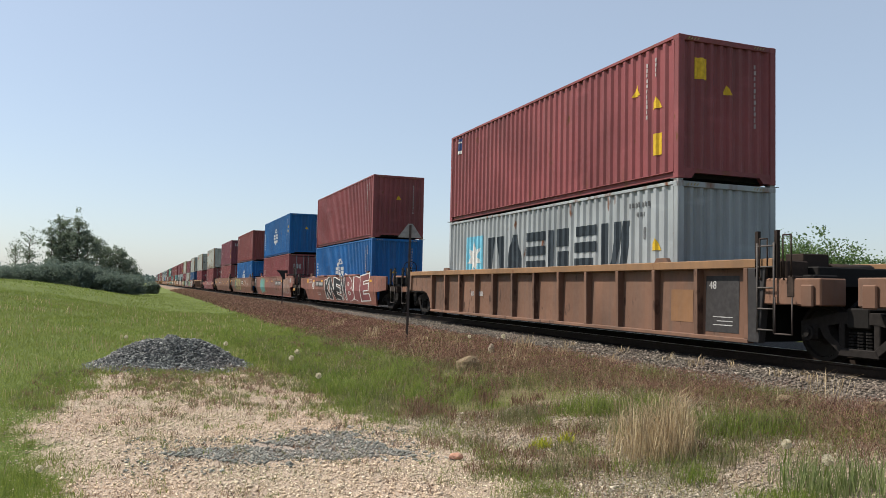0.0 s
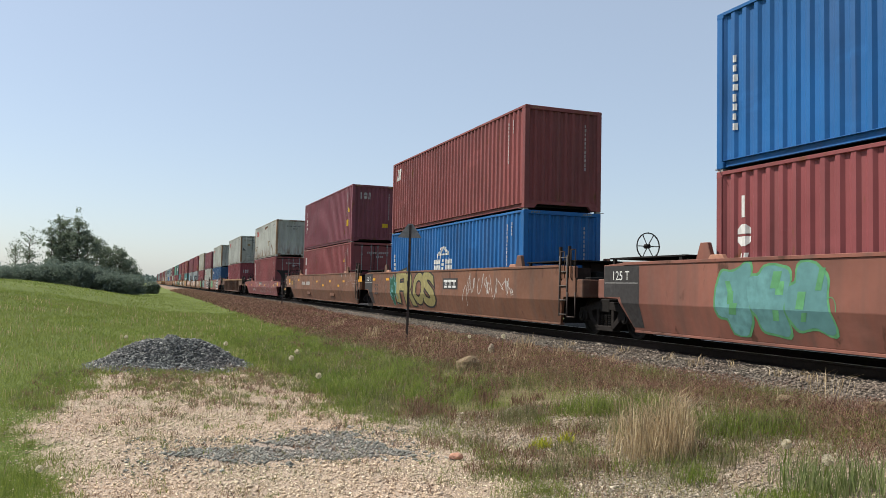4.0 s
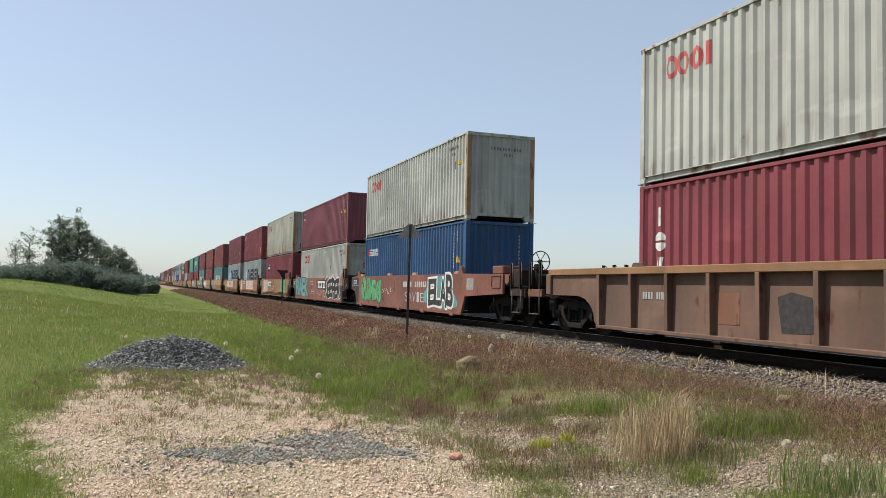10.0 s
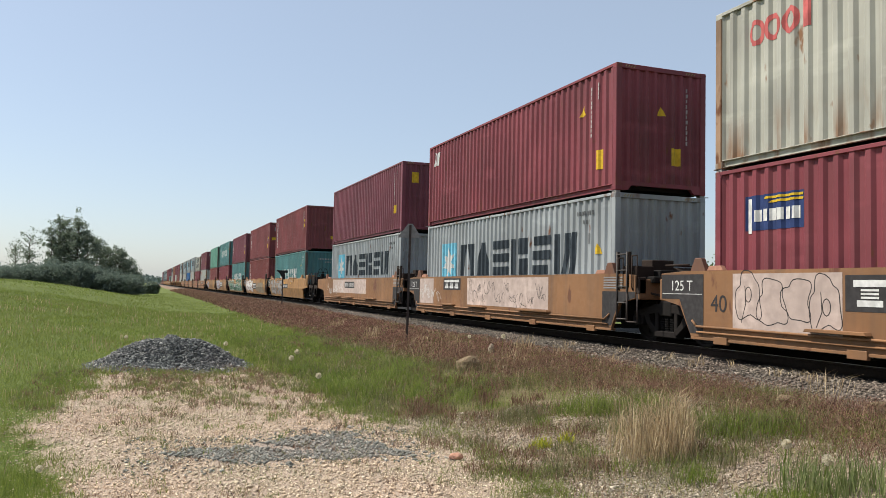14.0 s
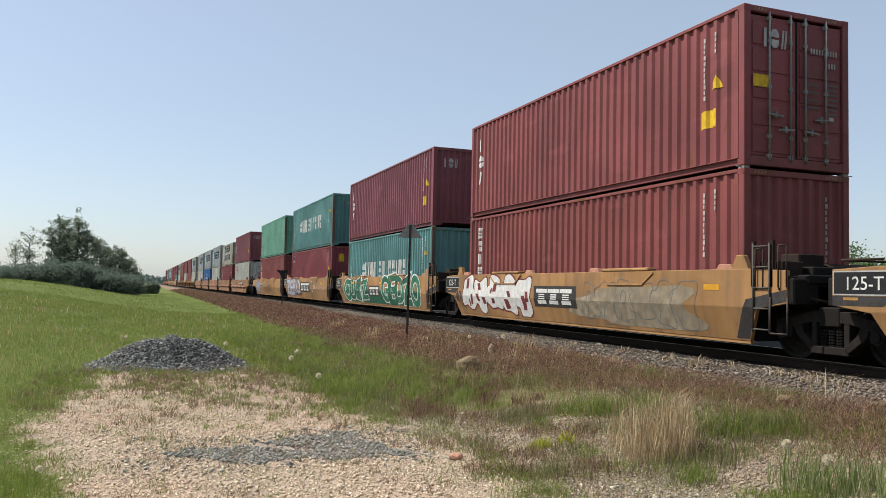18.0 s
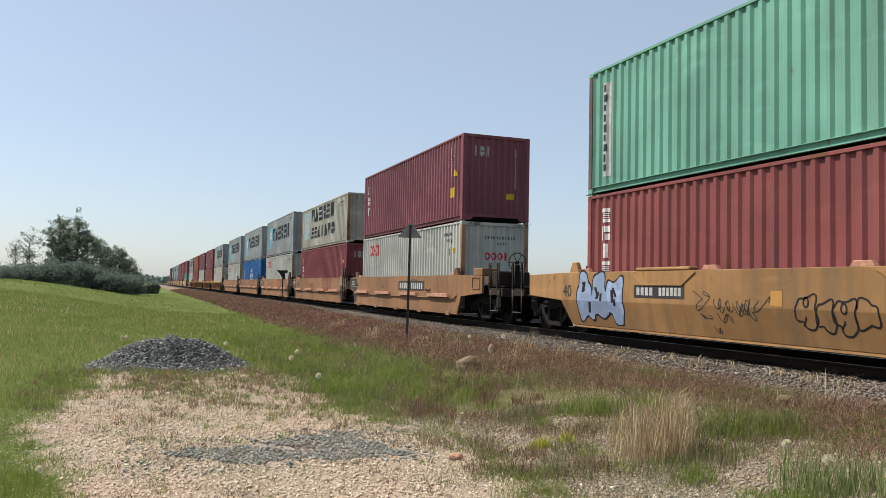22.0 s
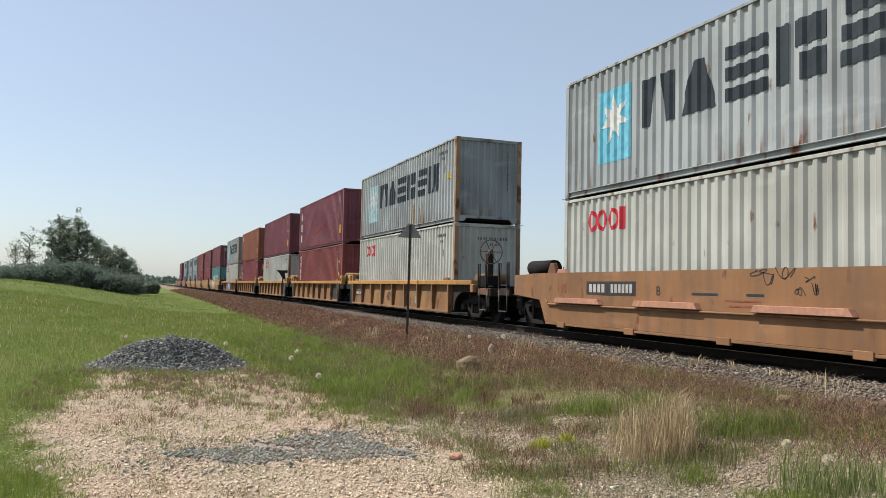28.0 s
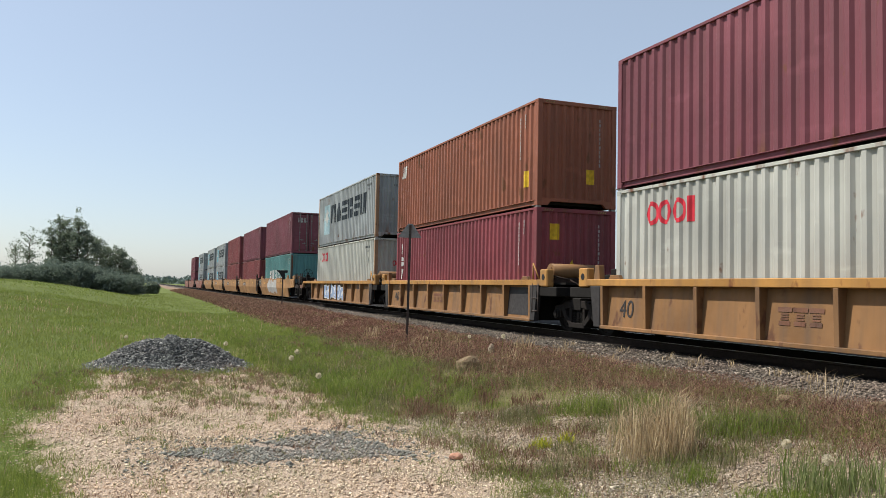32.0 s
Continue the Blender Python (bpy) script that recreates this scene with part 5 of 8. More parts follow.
def extra_marks(which, H):
    d = []
    if "p" in which:
        d.append(("placard", SIGNYEL, [rect(11.0, 11.45, H - 2.05, H - 1.72)]))
    if "q" in which:
        d.append(("placard", SIGNYEL, [rect(11.35, 11.62, 0.55, 1.0)]))
    if "t" in which:
        d.append(("warning_triangle", SIGNYEL, [tri(10.75, H - 0.95, 0.15)]))
    if "u" in which:
        d.append(("warning_triangle", SIGNYEL, [tri(11.45, H - 1.35, 0.15)]))
    if "R" in which:
        r = random.Random(5)
        for k in range(9):
            u, w, z1 = 7.5 + k * 0.22 + r.uniform(-0.06, 0.06), r.uniform(0.04, 0.12), r.uniform(0.35, 1.0)
            d.append(("rust_streak", RUSTSTAIN, [[(u, 0.17), (u + w, 0.17), (u + w * 0.7, z1), (u + w * 0.4, z1 + 0.1), (u + w * 0.2, z1)]]))
    if "S" in which:
        r = random.Random(9)
        for k in range(7):
            u, z = 4.6 + k * 0.55, 0.75 + 0.09 * k + r.uniform(-0.12, 0.12)
            d.append(("scrape", SCRAPE, [[(u, z), (u + r.uniform(0.3, 0.8), z + 0.05), (u + r.uniform(0.5, 0.9), z + r.uniform(0.12, 0.3)), (u + 0.2, z + r.uniform(0.1, 0.35))]]))
    if "O" in which:
        r = random.Random(31)
        for k in range(26):
            u, w, z1 = 0.7 + k * 0.43 + r.uniform(-0.2, 0.2), r.uniform(0.03, 0.13), 0.2 + 0.75 * r.random() ** 2
            d.append(("rust_streak", DEEPRUST if k % 3 else RUSTSTAIN, [[(u, 0.17), (u + w, 0.17), (u + w * 0.9, z1 * 0.7), (u + w * 0.6, z1), (u + w * 0.3, z1 * 0.85)]]))
        for u, z, w, h in ((0.35, 1.02, 0.5, 0.07), (0.8, 1.08, 0.5, 0.06), (1.25, 1.04, 0.35, 0.10), (0.45, 0.72, 0.05, 0.32), (1.0, 0.66, 0.07, 0.40), (5.9, H - 0.48, 0.8, 0.26), (6.6, H - 0.40, 0.9, 0.20), (5.1, H - 0.9, 0.09, 0.75), (5.3, 1.5, 0.07, 0.6), (7.7, 1.1, 0.09, 0.4), (8.05, 0.9, 0.10, 0.55), (8.4, 1.25, 0.3, 0.09), (8.55, 0.8, 0.07, 0.5)):
            d.append(("rust_streak", DEEPRUST if w > 0.1 else RUSTSTAIN, [[(u, z + h * 0.2), (u + w * 0.4, z), (u + w, z + h * 0.3), (u + w * 0.95, z + h), (u + w * 0.5, z + h * 0.8), (u + w * 0.1, z + h * 0.95)]]))
    if "v" in which:
        d.append(("placard", SIGNYEL, [rect(10.95, 11.25, 1.32, 1.56)]))
        d.append(("warning_triangle", SIGNYEL, [tri(11.10, 1.66, 0.12)]))
    if "y" in which:
        d.append(("yellow_stripe", SIGNYEL, [rect(11.4, 11.52, H - 1.0, H - 0.85)]))
    return d


# markings of the near end; u runs from the near side to the far side, 0 to 2.44
def end_marks(kind, H, pale):
    d = []
    ink = GREYINK if pale else DIMINK
    if "x" in kind:
        d.append(("word_block", DULLWHITE, shapes(0.38, H - 0.72, 0.66, 0.34, "icv")))
    if "X" in kind:
        d.append(("word_block", DULLWHITE, shapes(0.30, 1.85, 0.66, 0.34, "icv")))
    if "r" in kind:
        d.append(("logo_block", LOGORED, ring(0.95, 1.75, 0.10, 0.05, 10, 0.13) + ring(1.18, 1.75, 0.10, 0.05, 10, 0.13) + ring(1.41, 1.75, 0.10, 0.05, 10, 0.13) + [rect(1.56, 1.66, 1.62, 1.88)]))
    if "n" in kind:
        d.append(("number_strip", ink, column(1.92, H - 0.4, H - 1.75, 11, 0.075, 4)))
    if "m" in kind:
        d.append(("number_strip", ink, blocks(0.85, H - 0.55, 1.15, 0.10, 11, 0.5) + blocks(1.3, H - 0.74, 0.4, 0.09, 4, 0.5)))
    if "t" in kind:
        d.append(("warning_triangle", SIGNYEL, [tri(1.22, H - 1.1, 0.12)]))
    if "T" in kind:
        d.append(("warning_triangle", SIGNYEL, [tri(1.1, 1.3, 0.12)]))
    if "p" in kind:
        d.append(("placard", SIGNYEL, [rect(0.42, 0.72, H - 0.85, H - 0.42)]))
    if "P" in kind:
        d.append(("placard", SIGNYEL, [rect(1.6, 1.9, 0.75, 0.95)]))
    if "g" in kind:
        d.append(("logo_block", GREYINK, [[(0.24, 1.30), (0.56, 1.30), (0.24, 1.62)]]))
        d.append(("small_print", GREYINK, blocks(1.45, H - 0.95, 0.34, 0.07, 4, 0.4) + blocks(1.45, H - 1.08, 0.28, 0.07, 4, 0.4) + blocks(1.42, H - 1.42, 0.2, 0.07, 3, 0.4) + blocks(1.42, H - 1.55, 0.4, 0.07, 6, 0.4)))
        d.append(("logo_block", PAINT["sand"], [rect(0.30, 0.85, H - 0.60, H - 0.38)]))
        d.append(("notice_plate", RUSTSTAIN, [rect(0.72, 0.98, H - 1.05, H - 0.85)]))
    if "D" in kind:
        r = random.Random(12)
        for k in range(15):
            u, w, z1 = 0.22 + k * 0.14 + r.uniform(-0.05, 0.05), r.uniform(0.02, 0.05), r.uniform(1.5, H - 0.3) if k % 2 else r.uniform(0.5, 0.9)
            z0 = max(0.18, z1 - r.uniform(0.35, 0.9))
            d.append(("rust_streak", GRIME, [[(u, z0), (u + w * 0.3, z0 + 0.02), (u + w, z1 - 0.05), (u + w * 0.6, z1), (u, z1 - 0.1)]]))
    if "w" in kind:
        d.append(("placard", SIGNYEL, [rect(0.20, 0.55, H - 1.45, H - 1.23)]))
        d.append(("number_strip", ink, blocks(1.52, H - 0.72, 0.66, 0.10, 10, 0.45) + blocks(1.88, H - 0.95, 0.26, 0.10, 4, 0.45)))
        d.append(("small_print", GREYINK, [p for k in range(4) for p in blocks(1.46, H - 1.32 - 0.14 * k, 0.26, 0.05, 5, 0.3)] + [p for k in range(7) for p in blocks(1.92, H - 1.28 - 0.09 * k, 0.24, 0.035, 5, 0.3)]))
        d.append(("notice_plate", DIMINK, [rect(1.95, 2.07, 0.95, 1.02)]))
    if "Q" in kind:
        d.append(("placard", SIGNYEL, [rect(1.5, 1.75, 0.65, 1.05)]))
    return d


def door_leaf(H):
    bm = bmesh.new()
    box(bm, -0.53, 0.53, 0.0, 0.05, 0.2, H - 0.16)
    for i in range(5):
        z0 = 0.26 + i * (H - 0.46) / 5
        box(bm, -0.47, 0.47, -0.018, 0.0, z0, z0 + (H - 0.46) / 5 - 0.07)
    return bm


def lock_rod(H):
    bm = bmesh.new()
    cyl(bm, (0, -0.06, 0.12), (0, -0.06, H - 0.08), 0.019, 8)
    for z in (0.2, 0.55, H * 0.5, H - 0.6, H - 0.2):
        box(bm, -0.04, 0.04, -0.075, -0.01, z - 0.035, z + 0.035)
    return bm


def casting():
    bm = box(bmesh.new(), -0.081, 0.081, -0.089, 0.089, -0.059, 0.059)
    return bm


def channel():
    """Bottom side rail: a web with a lip above and a shorter one below, open to -x."""
    bm = box(bmesh.new(), 0.006, 0.03, -5.93, 5.93, 0.0, 0.13)
    box(bm, -0.047, 0.006, -5.93, 5.93, 0.115, 0.13)
    return box(bm, -0.030, 0.006, -5.93, 5.93, 0.0, 0.014)


ONE_BY_ONE = ("word_block", "side_block", "logo_block")


def lay_marks(c, marks, tag, flip, half, count, depth, out, m):
    """Lay shapes on a wall; large blocks become parts one by one, small print stays together."""
    over = 0.0
    for nm, mk, polys in marks:
        if nm in ("star", "logo_stripe", "word_block", "side_block") and marks[0][0] in ("logo_panel", "logo_ring"):
            over = 0.006
        sets = [[p] for p in polys] if nm in ONE_BY_ONE else [polys]
        for ps in sets:
            key = (tag, nm, len(ps), tuple(ps[0]), tuple(ps[-1]))
            ob = piece(nm, key, lambda: patches([[(flip - u, z) for u, z in p] for p in ps], half, count, depth, out + over), mk, c, m)
            if len(ps) > 6 and nm.endswith(("strip", "print")):
                ob["kind"] = "stuff"


def container(label, H, colour, door="", mark="", extra="", end="n"):
    mat = PAINT[colour]
    c = tagged(new("shipping_container"), label, "container", "containers on the train")
    hk = round(H, 2)
    dark = PAINT[colour]
    post = RUSTPOST if colour in ("rusty_cream", "stained_cream", "sand") or mark == "star_word_pale" else DARKPOST if colour in ("teal", "green") else mat
    for s in (-1, 1):
        mir = pose(s * (HW - 0.014), 0, 0, 0, 0, 0 if s < 0 else 180)
        sp = piece("side_panel", ("side", hk), lambda: sheet(SIDE_IN, WAVES, 0.046, 0.15, H - 0.055), mat, c, mir)
        piece("top_rail", ("trail", 0), lambda: box(bmesh.new(), -0.03, 0.03, -5.93, 5.93, -0.065, 0), mat, c, pose(s * (HW - 0.03), 0, H - 0.004), bevel=0.006)
        piece("bottom_rail", ("brail", 0), channel, mat, c, pose(s * (HW - 0.060), 0, 0.024, 0, 0, 0 if s < 0 else 180), bevel=0.004)
        for e in (-1, 1):
            piece("corner_post", ("post", hk), lambda: box(bmesh.new(), -0.075, 0.075, -0.075, 0.075, 0.1, H - 0.1), RUSTPOST if colour == "cream" and e < 0 else post, c, pose(s * (HW - 0.076), e * (HL - 0.076), 0), bevel=0.012)
            for z in (0.06, H - 0.06):
                piece("corner_casting", "casting", casting, mat if colour != "grey" else post, c, pose(s * (HW - 0.081), e * (HL - 0.089), z), bevel=0.012)
    lay_marks(c, side_marks(mark, H) + extra_marks(extra, H), "side", HL, SIDE_IN, WAVES, 0.046, 0.005, pose(-(HW - 0.014), 0, 0))
    if H > 2.7:
        slants = [[(u, H - 0.085), (u + 0.026, H - 0.085), (u + 0.060, H - 0.035), (u + 0.034, H - 0.035)] for k in range(4) for u in (0.22 + k * 0.075, 1.86 + k * 0.075)]
        tape = piece("hazard_tape", ("tape", hk), lambda: patches([[(HW - u, z) for u, z in p] for p in slants], END_IN, 0, 0, 0.005), WORNTAPE if not colour.endswith("cream") else BLACK, c, pose(0, -(HL - 0.01), 0, 0, 0, 90), "slanting hazard stripes")
    piece("roof", "roof", lambda: box(bmesh.new(), -1.16, 1.16, -6.0, 6.0, -0.03, -0.012), mat, c, pose(0, 0, H))
    piece("underframe", "under", lambda: box(bmesh.new(), -1.12, 1.12, -5.85, 5.9, 0.06, 0.15), FRAME, c)
    for e in (-1, 1):
        if e < 0 and not door:
            piece("end_sill", "gooseneck", lambda: prism(bmesh.new(), [(-1.07, 0.0), (-0.9, 0.0), (-0.8, 0.11), (0.8, 0.11), (0.9, 0.0), (1.07, 0.0), (1.07, 0.2), (-1.07, 0.2)], -0.05, 0.05), mat, c, pose(0, e * (HL - 0.06), 0.015, 0, 0, 90))
        else:
            piece("end_sill", ("esill", 0), lambda: box(bmesh.new(), -1.07, 1.07, -0.05, 0.05, 0.0, 0.17), mat, c, pose(0, e * (HL - 0.06), 0.015), bevel=0.008)
        piece("end_header", ("ehead", 0), lambda: box(bmesh.new(), -1.07, 1.07, -0.05, 0.05, -0.11, 0), mat, c, pose(0, e * (HL - 0.06), H - 0.004), bevel=0.008)
        if e < 0 and door:
            for s in (-1, 1):
                piece("door", ("door", hk), lambda: door_leaf(H), mat, c, pose(s * 0.537, -HL + 0.05, 0), bevel=0.006)
                piece("door_gasket", ("gasket", hk), lambda: box(bmesh.new(), -0.006, 0.006, -0.012, 0.03, 0.2, H - 0.16), BLACK, c, pose(s * 0.012, -HL + 0.05, 0))
                for o, z in ((0.12, 0.95), (-0.365, 0.70)):
                    rod = piece("lock_rod", ("rod", hk), lambda: lock_rod(H), RODIRON if colour not in ("cream", "sand") else mat, c, pose(s * (0.537 + o), -HL + 0.06, 0))
                    way = -s if o > 0 else s
                    piece("door_handle", ("dhandle", way), lambda: box(beam(bmesh.new(), (-way * 0.05, -0.085, 0.0), (way * 0.30, -0.085, -0.03), 0.03, 0.02, (0, 1, 0)), way * 0.13 - 0.025, way * 0.13 + 0.025, -0.09, -0.02, -0.06, 0.05), RODIRON, rod, pose(0, 0, z))
        else:
            piece("end_panel", ("end", hk), lambda: sheet(END_IN, EWAVES, 0.045, 0.16, H - 0.1), mat, c, pose(0, e * (HL - 0.03), 0, 0, 0, 90 if e < 0 else -90))
    pale = colour in ("grey", "cream", "rusty_cream", "stained_cream", "sand")
    lay_marks(c, end_marks(end, H, pale), "end_door" if door else "end", HW, END_IN, 0 if door else EWAVES, 0.045, 0.022 if door else 0.005, pose(0, -(HL - 0.03), 0, 0, 0, 90))
    return c


# ---- well cars ----
def spline_arch(y0, z0, y1, z1, n=6):
    """A quarter arch from (y0, z0) up to (y1, z1)."""
    return [(y0 + (y1 - y0) * (1 - math.cos(i / n * math.pi / 2)), z0 + (z1 - z0) * math.sin(i / n * math.pi / 2)) for i in range(n + 1)]


def wheelset():
    bm = bmesh.new()
    for s in (-1, 1):
        o = s * 0.72
        lathe(bm, [(o - s * 0.0, 0.06), (o - s * 0.0, 0.15), (o + s * 0.03, 0.19), (o + s * 0.02, 0.40), (o - s * 0.035, 0.46), (o - s * 0.035, 0.485), (o - s * 0.005, 0.485), (o + s * 0.01, 0.457), (o + s * 0.10, 0.45), (o + s * 0.105, 0.39), (o + s * 0.06, 0.37), (o + s * 0.06, 0.19), (o + s * 0.12, 0.15), (o + s * 0.12, 0.06)], 24)
        for k in range(3):
            a = k * 2.094
            box(bm, o + s * 0.055, o + s * 0.075, 0.27 * math.cos(a) - 0.03, 0.27 * math.cos(a) + 0.03, 0.27 * math.sin(a) - 0.03, 0.27 * math.sin(a) + 0.03)
    cyl(bm, (-1.06, 0, 0), (1.06, 0, 0), 0.075, 12)
    return bm


def side_frame():
    """Cast truck side frame in the y-z plane, wheelbase 1.78."""
    bm = bmesh.new()
    h = 0.09
    top = [(-1.08, 0.50), (-1.08, 0.64), (-0.70, 0.70), (-0.35, 0.80), (0.35, 0.80), (0.70, 0.70), (1.08, 0.64), (1.08, 0.50), (0.72, 0.54), (0.33, 0.64), (-0.33, 0.64), (-0.72, 0.54)]
    prism(bm, top, -h, h)
    for s in (-1, 1):
        prism(bm, [(s * 0.72, 0.56), (s * 0.64, 0.40), (s * 0.32, 0.16), (s * 0.26, 0.26), (s * 0.50, 0.44), (s * 0.56, 0.62)], -h, h)
        prism(bm, [(s * 0.25, 0.2), (s * 0.36, 0.2), (s * 0.36, 0.7), (s * 0.25, 0.7)], -h * 0.9, h * 0.9)
        box(bm, -h * 1.2, h * 1.2, s * 0.89 - 0.16, s * 0.89 + 0.16, 0.36, 0.58)
    prism(bm, [(-0.36, 0.14), (0.36, 0.14), (0.30, 0.26), (-0.30, 0.26)], -h * 1.2, h * 1.2)
    return bm


def spring():
    bm = bmesh.new()
    for y in (-0.15, 0.0, 0.15):
        for k in range(6):
            z = 0.27 + k * 0.045
            for i in range(8):
                a, b = i * 0.7854, (i + 1) * 0.7854
                beam(bm, (0.062 * math.cos(a), y + 0.062 * math.sin(a), z), (0.062 * math.cos(b), y + 0.062 * math.sin(b), z + 0.004), 0.024, 0.024, (0, 0, 1))
    return bm


WHEELSETS = []


def bogie(car, y):
    b = piece("bogie", "bolster", lambda: box(bmesh.new(), -1.1, 1.1, -0.2, 0.2, 0.56, 0.86), STEEL, car, pose(0, y, 0), bevel=0.02)
    piece("spring_plank", "plank", lambda: box(bmesh.new(), -0.94, 0.94, -0.3, 0.3, 0.15, 0.56), STEEL, b)
    for k in (-0.36, 0.36):
        piece("brake_beam", "brakebeam", lambda: box(box(bmesh.new(), -0.86, 0.86, -0.05, 0.05, 0.30, 0.46), -0.5, 0.5, -0.07, 0.07, 0.40, 0.62), STEEL, b, pose(0, k * 1.1, 0))
    for s in (-1, 1):
        f = piece("side_frame", "sideframe", side_frame, FRAME, b, pose(s * 1.0, 0, 0), bevel=0.012)
        piece("spring_nest", "spring", spring, STEEL, b, pose(s * 1.0, 0, 0), "three black coil springs")
        for k in (-0.89, 0.89):
            piece("bearing_cap", "cap", lambda: cyl(cyl(bmesh.new(), (-0.16, 0, 0), (0.05, 0, 0), 0.12, 14), (-0.19, 0, 0), (-0.16, 0, 0), 0.07, 10), STEEL, b, pose(s * 1.0, k, 0.457, 0, 0, 0 if s < 0 else 180))
    for k in (-0.89, 0.89):
        w = piece("wheelset", "wheelset", wheelset, WHEEL, b, pose(0, k, 0.457))
        WHEELSETS.append((w, k))
    return b


def wheel_ring():
    """Hand-brake wheel, facing along the car."""
    bm = bmesh.new()
    pts = [(0.28 * math.cos(a * 0.3142), 0, 0.28 * math.sin(a * 0.3142)) for a in range(21)]
    tube(bm, pts, 0.014, 6)
    for k in range(6):
        cyl(bm, (0, 0.02, 0), (0.28 * math.cos(k * 1.0472), 0, 0.28 * math.sin(k * 1.0472)), 0.010, 6)
    cyl(bm, (0, -0.03, 0), (0, 0.10, 0), 0.05, 10)
    return bm


def ladder(h, w, rungs):
    bm = bmesh.new()
    for s in (-w / 2, w / 2):
        tube(bm, [(0, s, 0), (0, s, h)], 0.018, 6)
    for k in range(rungs):
        z = 0.05 + k * (h - 0.1) / max(1, rungs - 1)
        cyl(bm, (0, -w / 2, z), (0, w / 2, z), 0.014, 6)
    return bm


def side_plate(pts, x_out, thick, bend_z=None, bend=0.0):
    bm = prism(bmesh.new(), pts, x_out, x_out + thick)
    if bend_z is not None:
        bmesh.ops.bisect_plane(bm, geom=bm.verts[:] + bm.edges[:] + bm.faces[:], plane_co=(0, 0, bend_z), plane_no=(0, 0, 1))
        for v in bm.verts:
            if v.co.z < bend_z:
                v.co.x += (bend_z - v.co.z) * bend
    return bm


def words(parent, name, body, size, material, x, y, z):
    """Built-in lettering on the near side, read from the field."""
    cu = bpy.data.curves.new(name, "FONT")
    cu.body, cu.size, cu.extrude, cu.align_x = body, size, 0.001, "CENTER"
    cu.materials.append(material)
    ob = new(name, cu)
    ob.parent = parent
    ob.matrix_basis = Matrix.Translation((x, y, z)) @ Matrix(((0, 0, -1, 0), (-1, 0, 0, 0), (0, 1, 0, 0), (0, 0, 0, 1)))
    return ob


FOLD = [None, 0.0]          # height and slope of the fold in the side now being painted


def bent(z):
    return (FOLD[0] - z) * FOLD[1] if FOLD[0] is not None and z < FOLD[0] else 0.0


def flat(parent, name, material, polys, x, label=""):
    """Painted shapes of (y, z) on the near side plate, following its fold."""
    bm = patches(polys, 1, 0, 0, 0)
    if FOLD[0] is not None:
        bmesh.ops.bisect_plane(bm, geom=bm.verts[:] + bm.edges[:] + bm.faces[:], plane_co=(0, 0, FOLD[0]), plane_no=(0, 0, 1))
        for v in bm.verts:
            v.co.x += bent(v.co.z)
    ob = part(name, bm, material, parent, label)
    ob.location = (x, 0, 0)
    return ob


INSET = [0.24, 0.19]          # depth of a ribbed side's sheet at its top, and how far it leans out below


def rib_x(x_out, top, z):
    """Where the side sheet of a ribbed car lies at height z."""
    return x_out + INSET[0] - INSET[1] * (top - 0.15 - z) / (top - 0.15 - 0.29)


def rib_flat(parent, name, material, polys, x_out, top, label="", out=0.006):
    bm = patches(polys, 1, 0, 0, 0)
    for v in bm.verts:
        v.co.x = rib_x(x_out, top, v.co.z) - out
    return part(name, bm, material, parent, label)


def rib_words(parent, name, body, size, material, x_out, top, y, z):
    ob = words(parent, name, body, size, material, 0, 0, 0)
    ob.matrix_basis = Matrix.Translation((rib_x(x_out, top, z) - 0.008, y, z)) @ Matrix.Rotation(math.atan(INSET[1] / (top - 0.44)), 4, "Y") @ ob.matrix_basis
    return ob


def blob(r, cy, cz, w, h, n=36):
    p = [r.uniform(0.75, 1.15) for _ in range(7)]
    q = []
    for i in range(n):
        a = i * 2 * math.pi / n
        k = 1 + 0.16 * math.sin(3 * a + p[0] * 9) + 0.10 * math.sin(5 * a + p[1] * 9)
        ex = abs(math.cos(a)) ** 0.7 * (1 if math.cos(a) > 0 else -1)
        ez = abs(math.sin(a)) ** 0.7 * (1 if math.sin(a) > 0 else -1)
        q.append((cy + ex * w / 2 * k, max(0.33, cz + ez * h / 2 * k)))
    return q


def grown(poly, cy, cz, d):
    return [(y + d * (1 if y > cy else -1) * min(1, abs(y - cy) * 3), max(0.31, z + d * (1 if z > cz else -1) * min(1, abs(z - cz) * 3))) for y, z in poly]


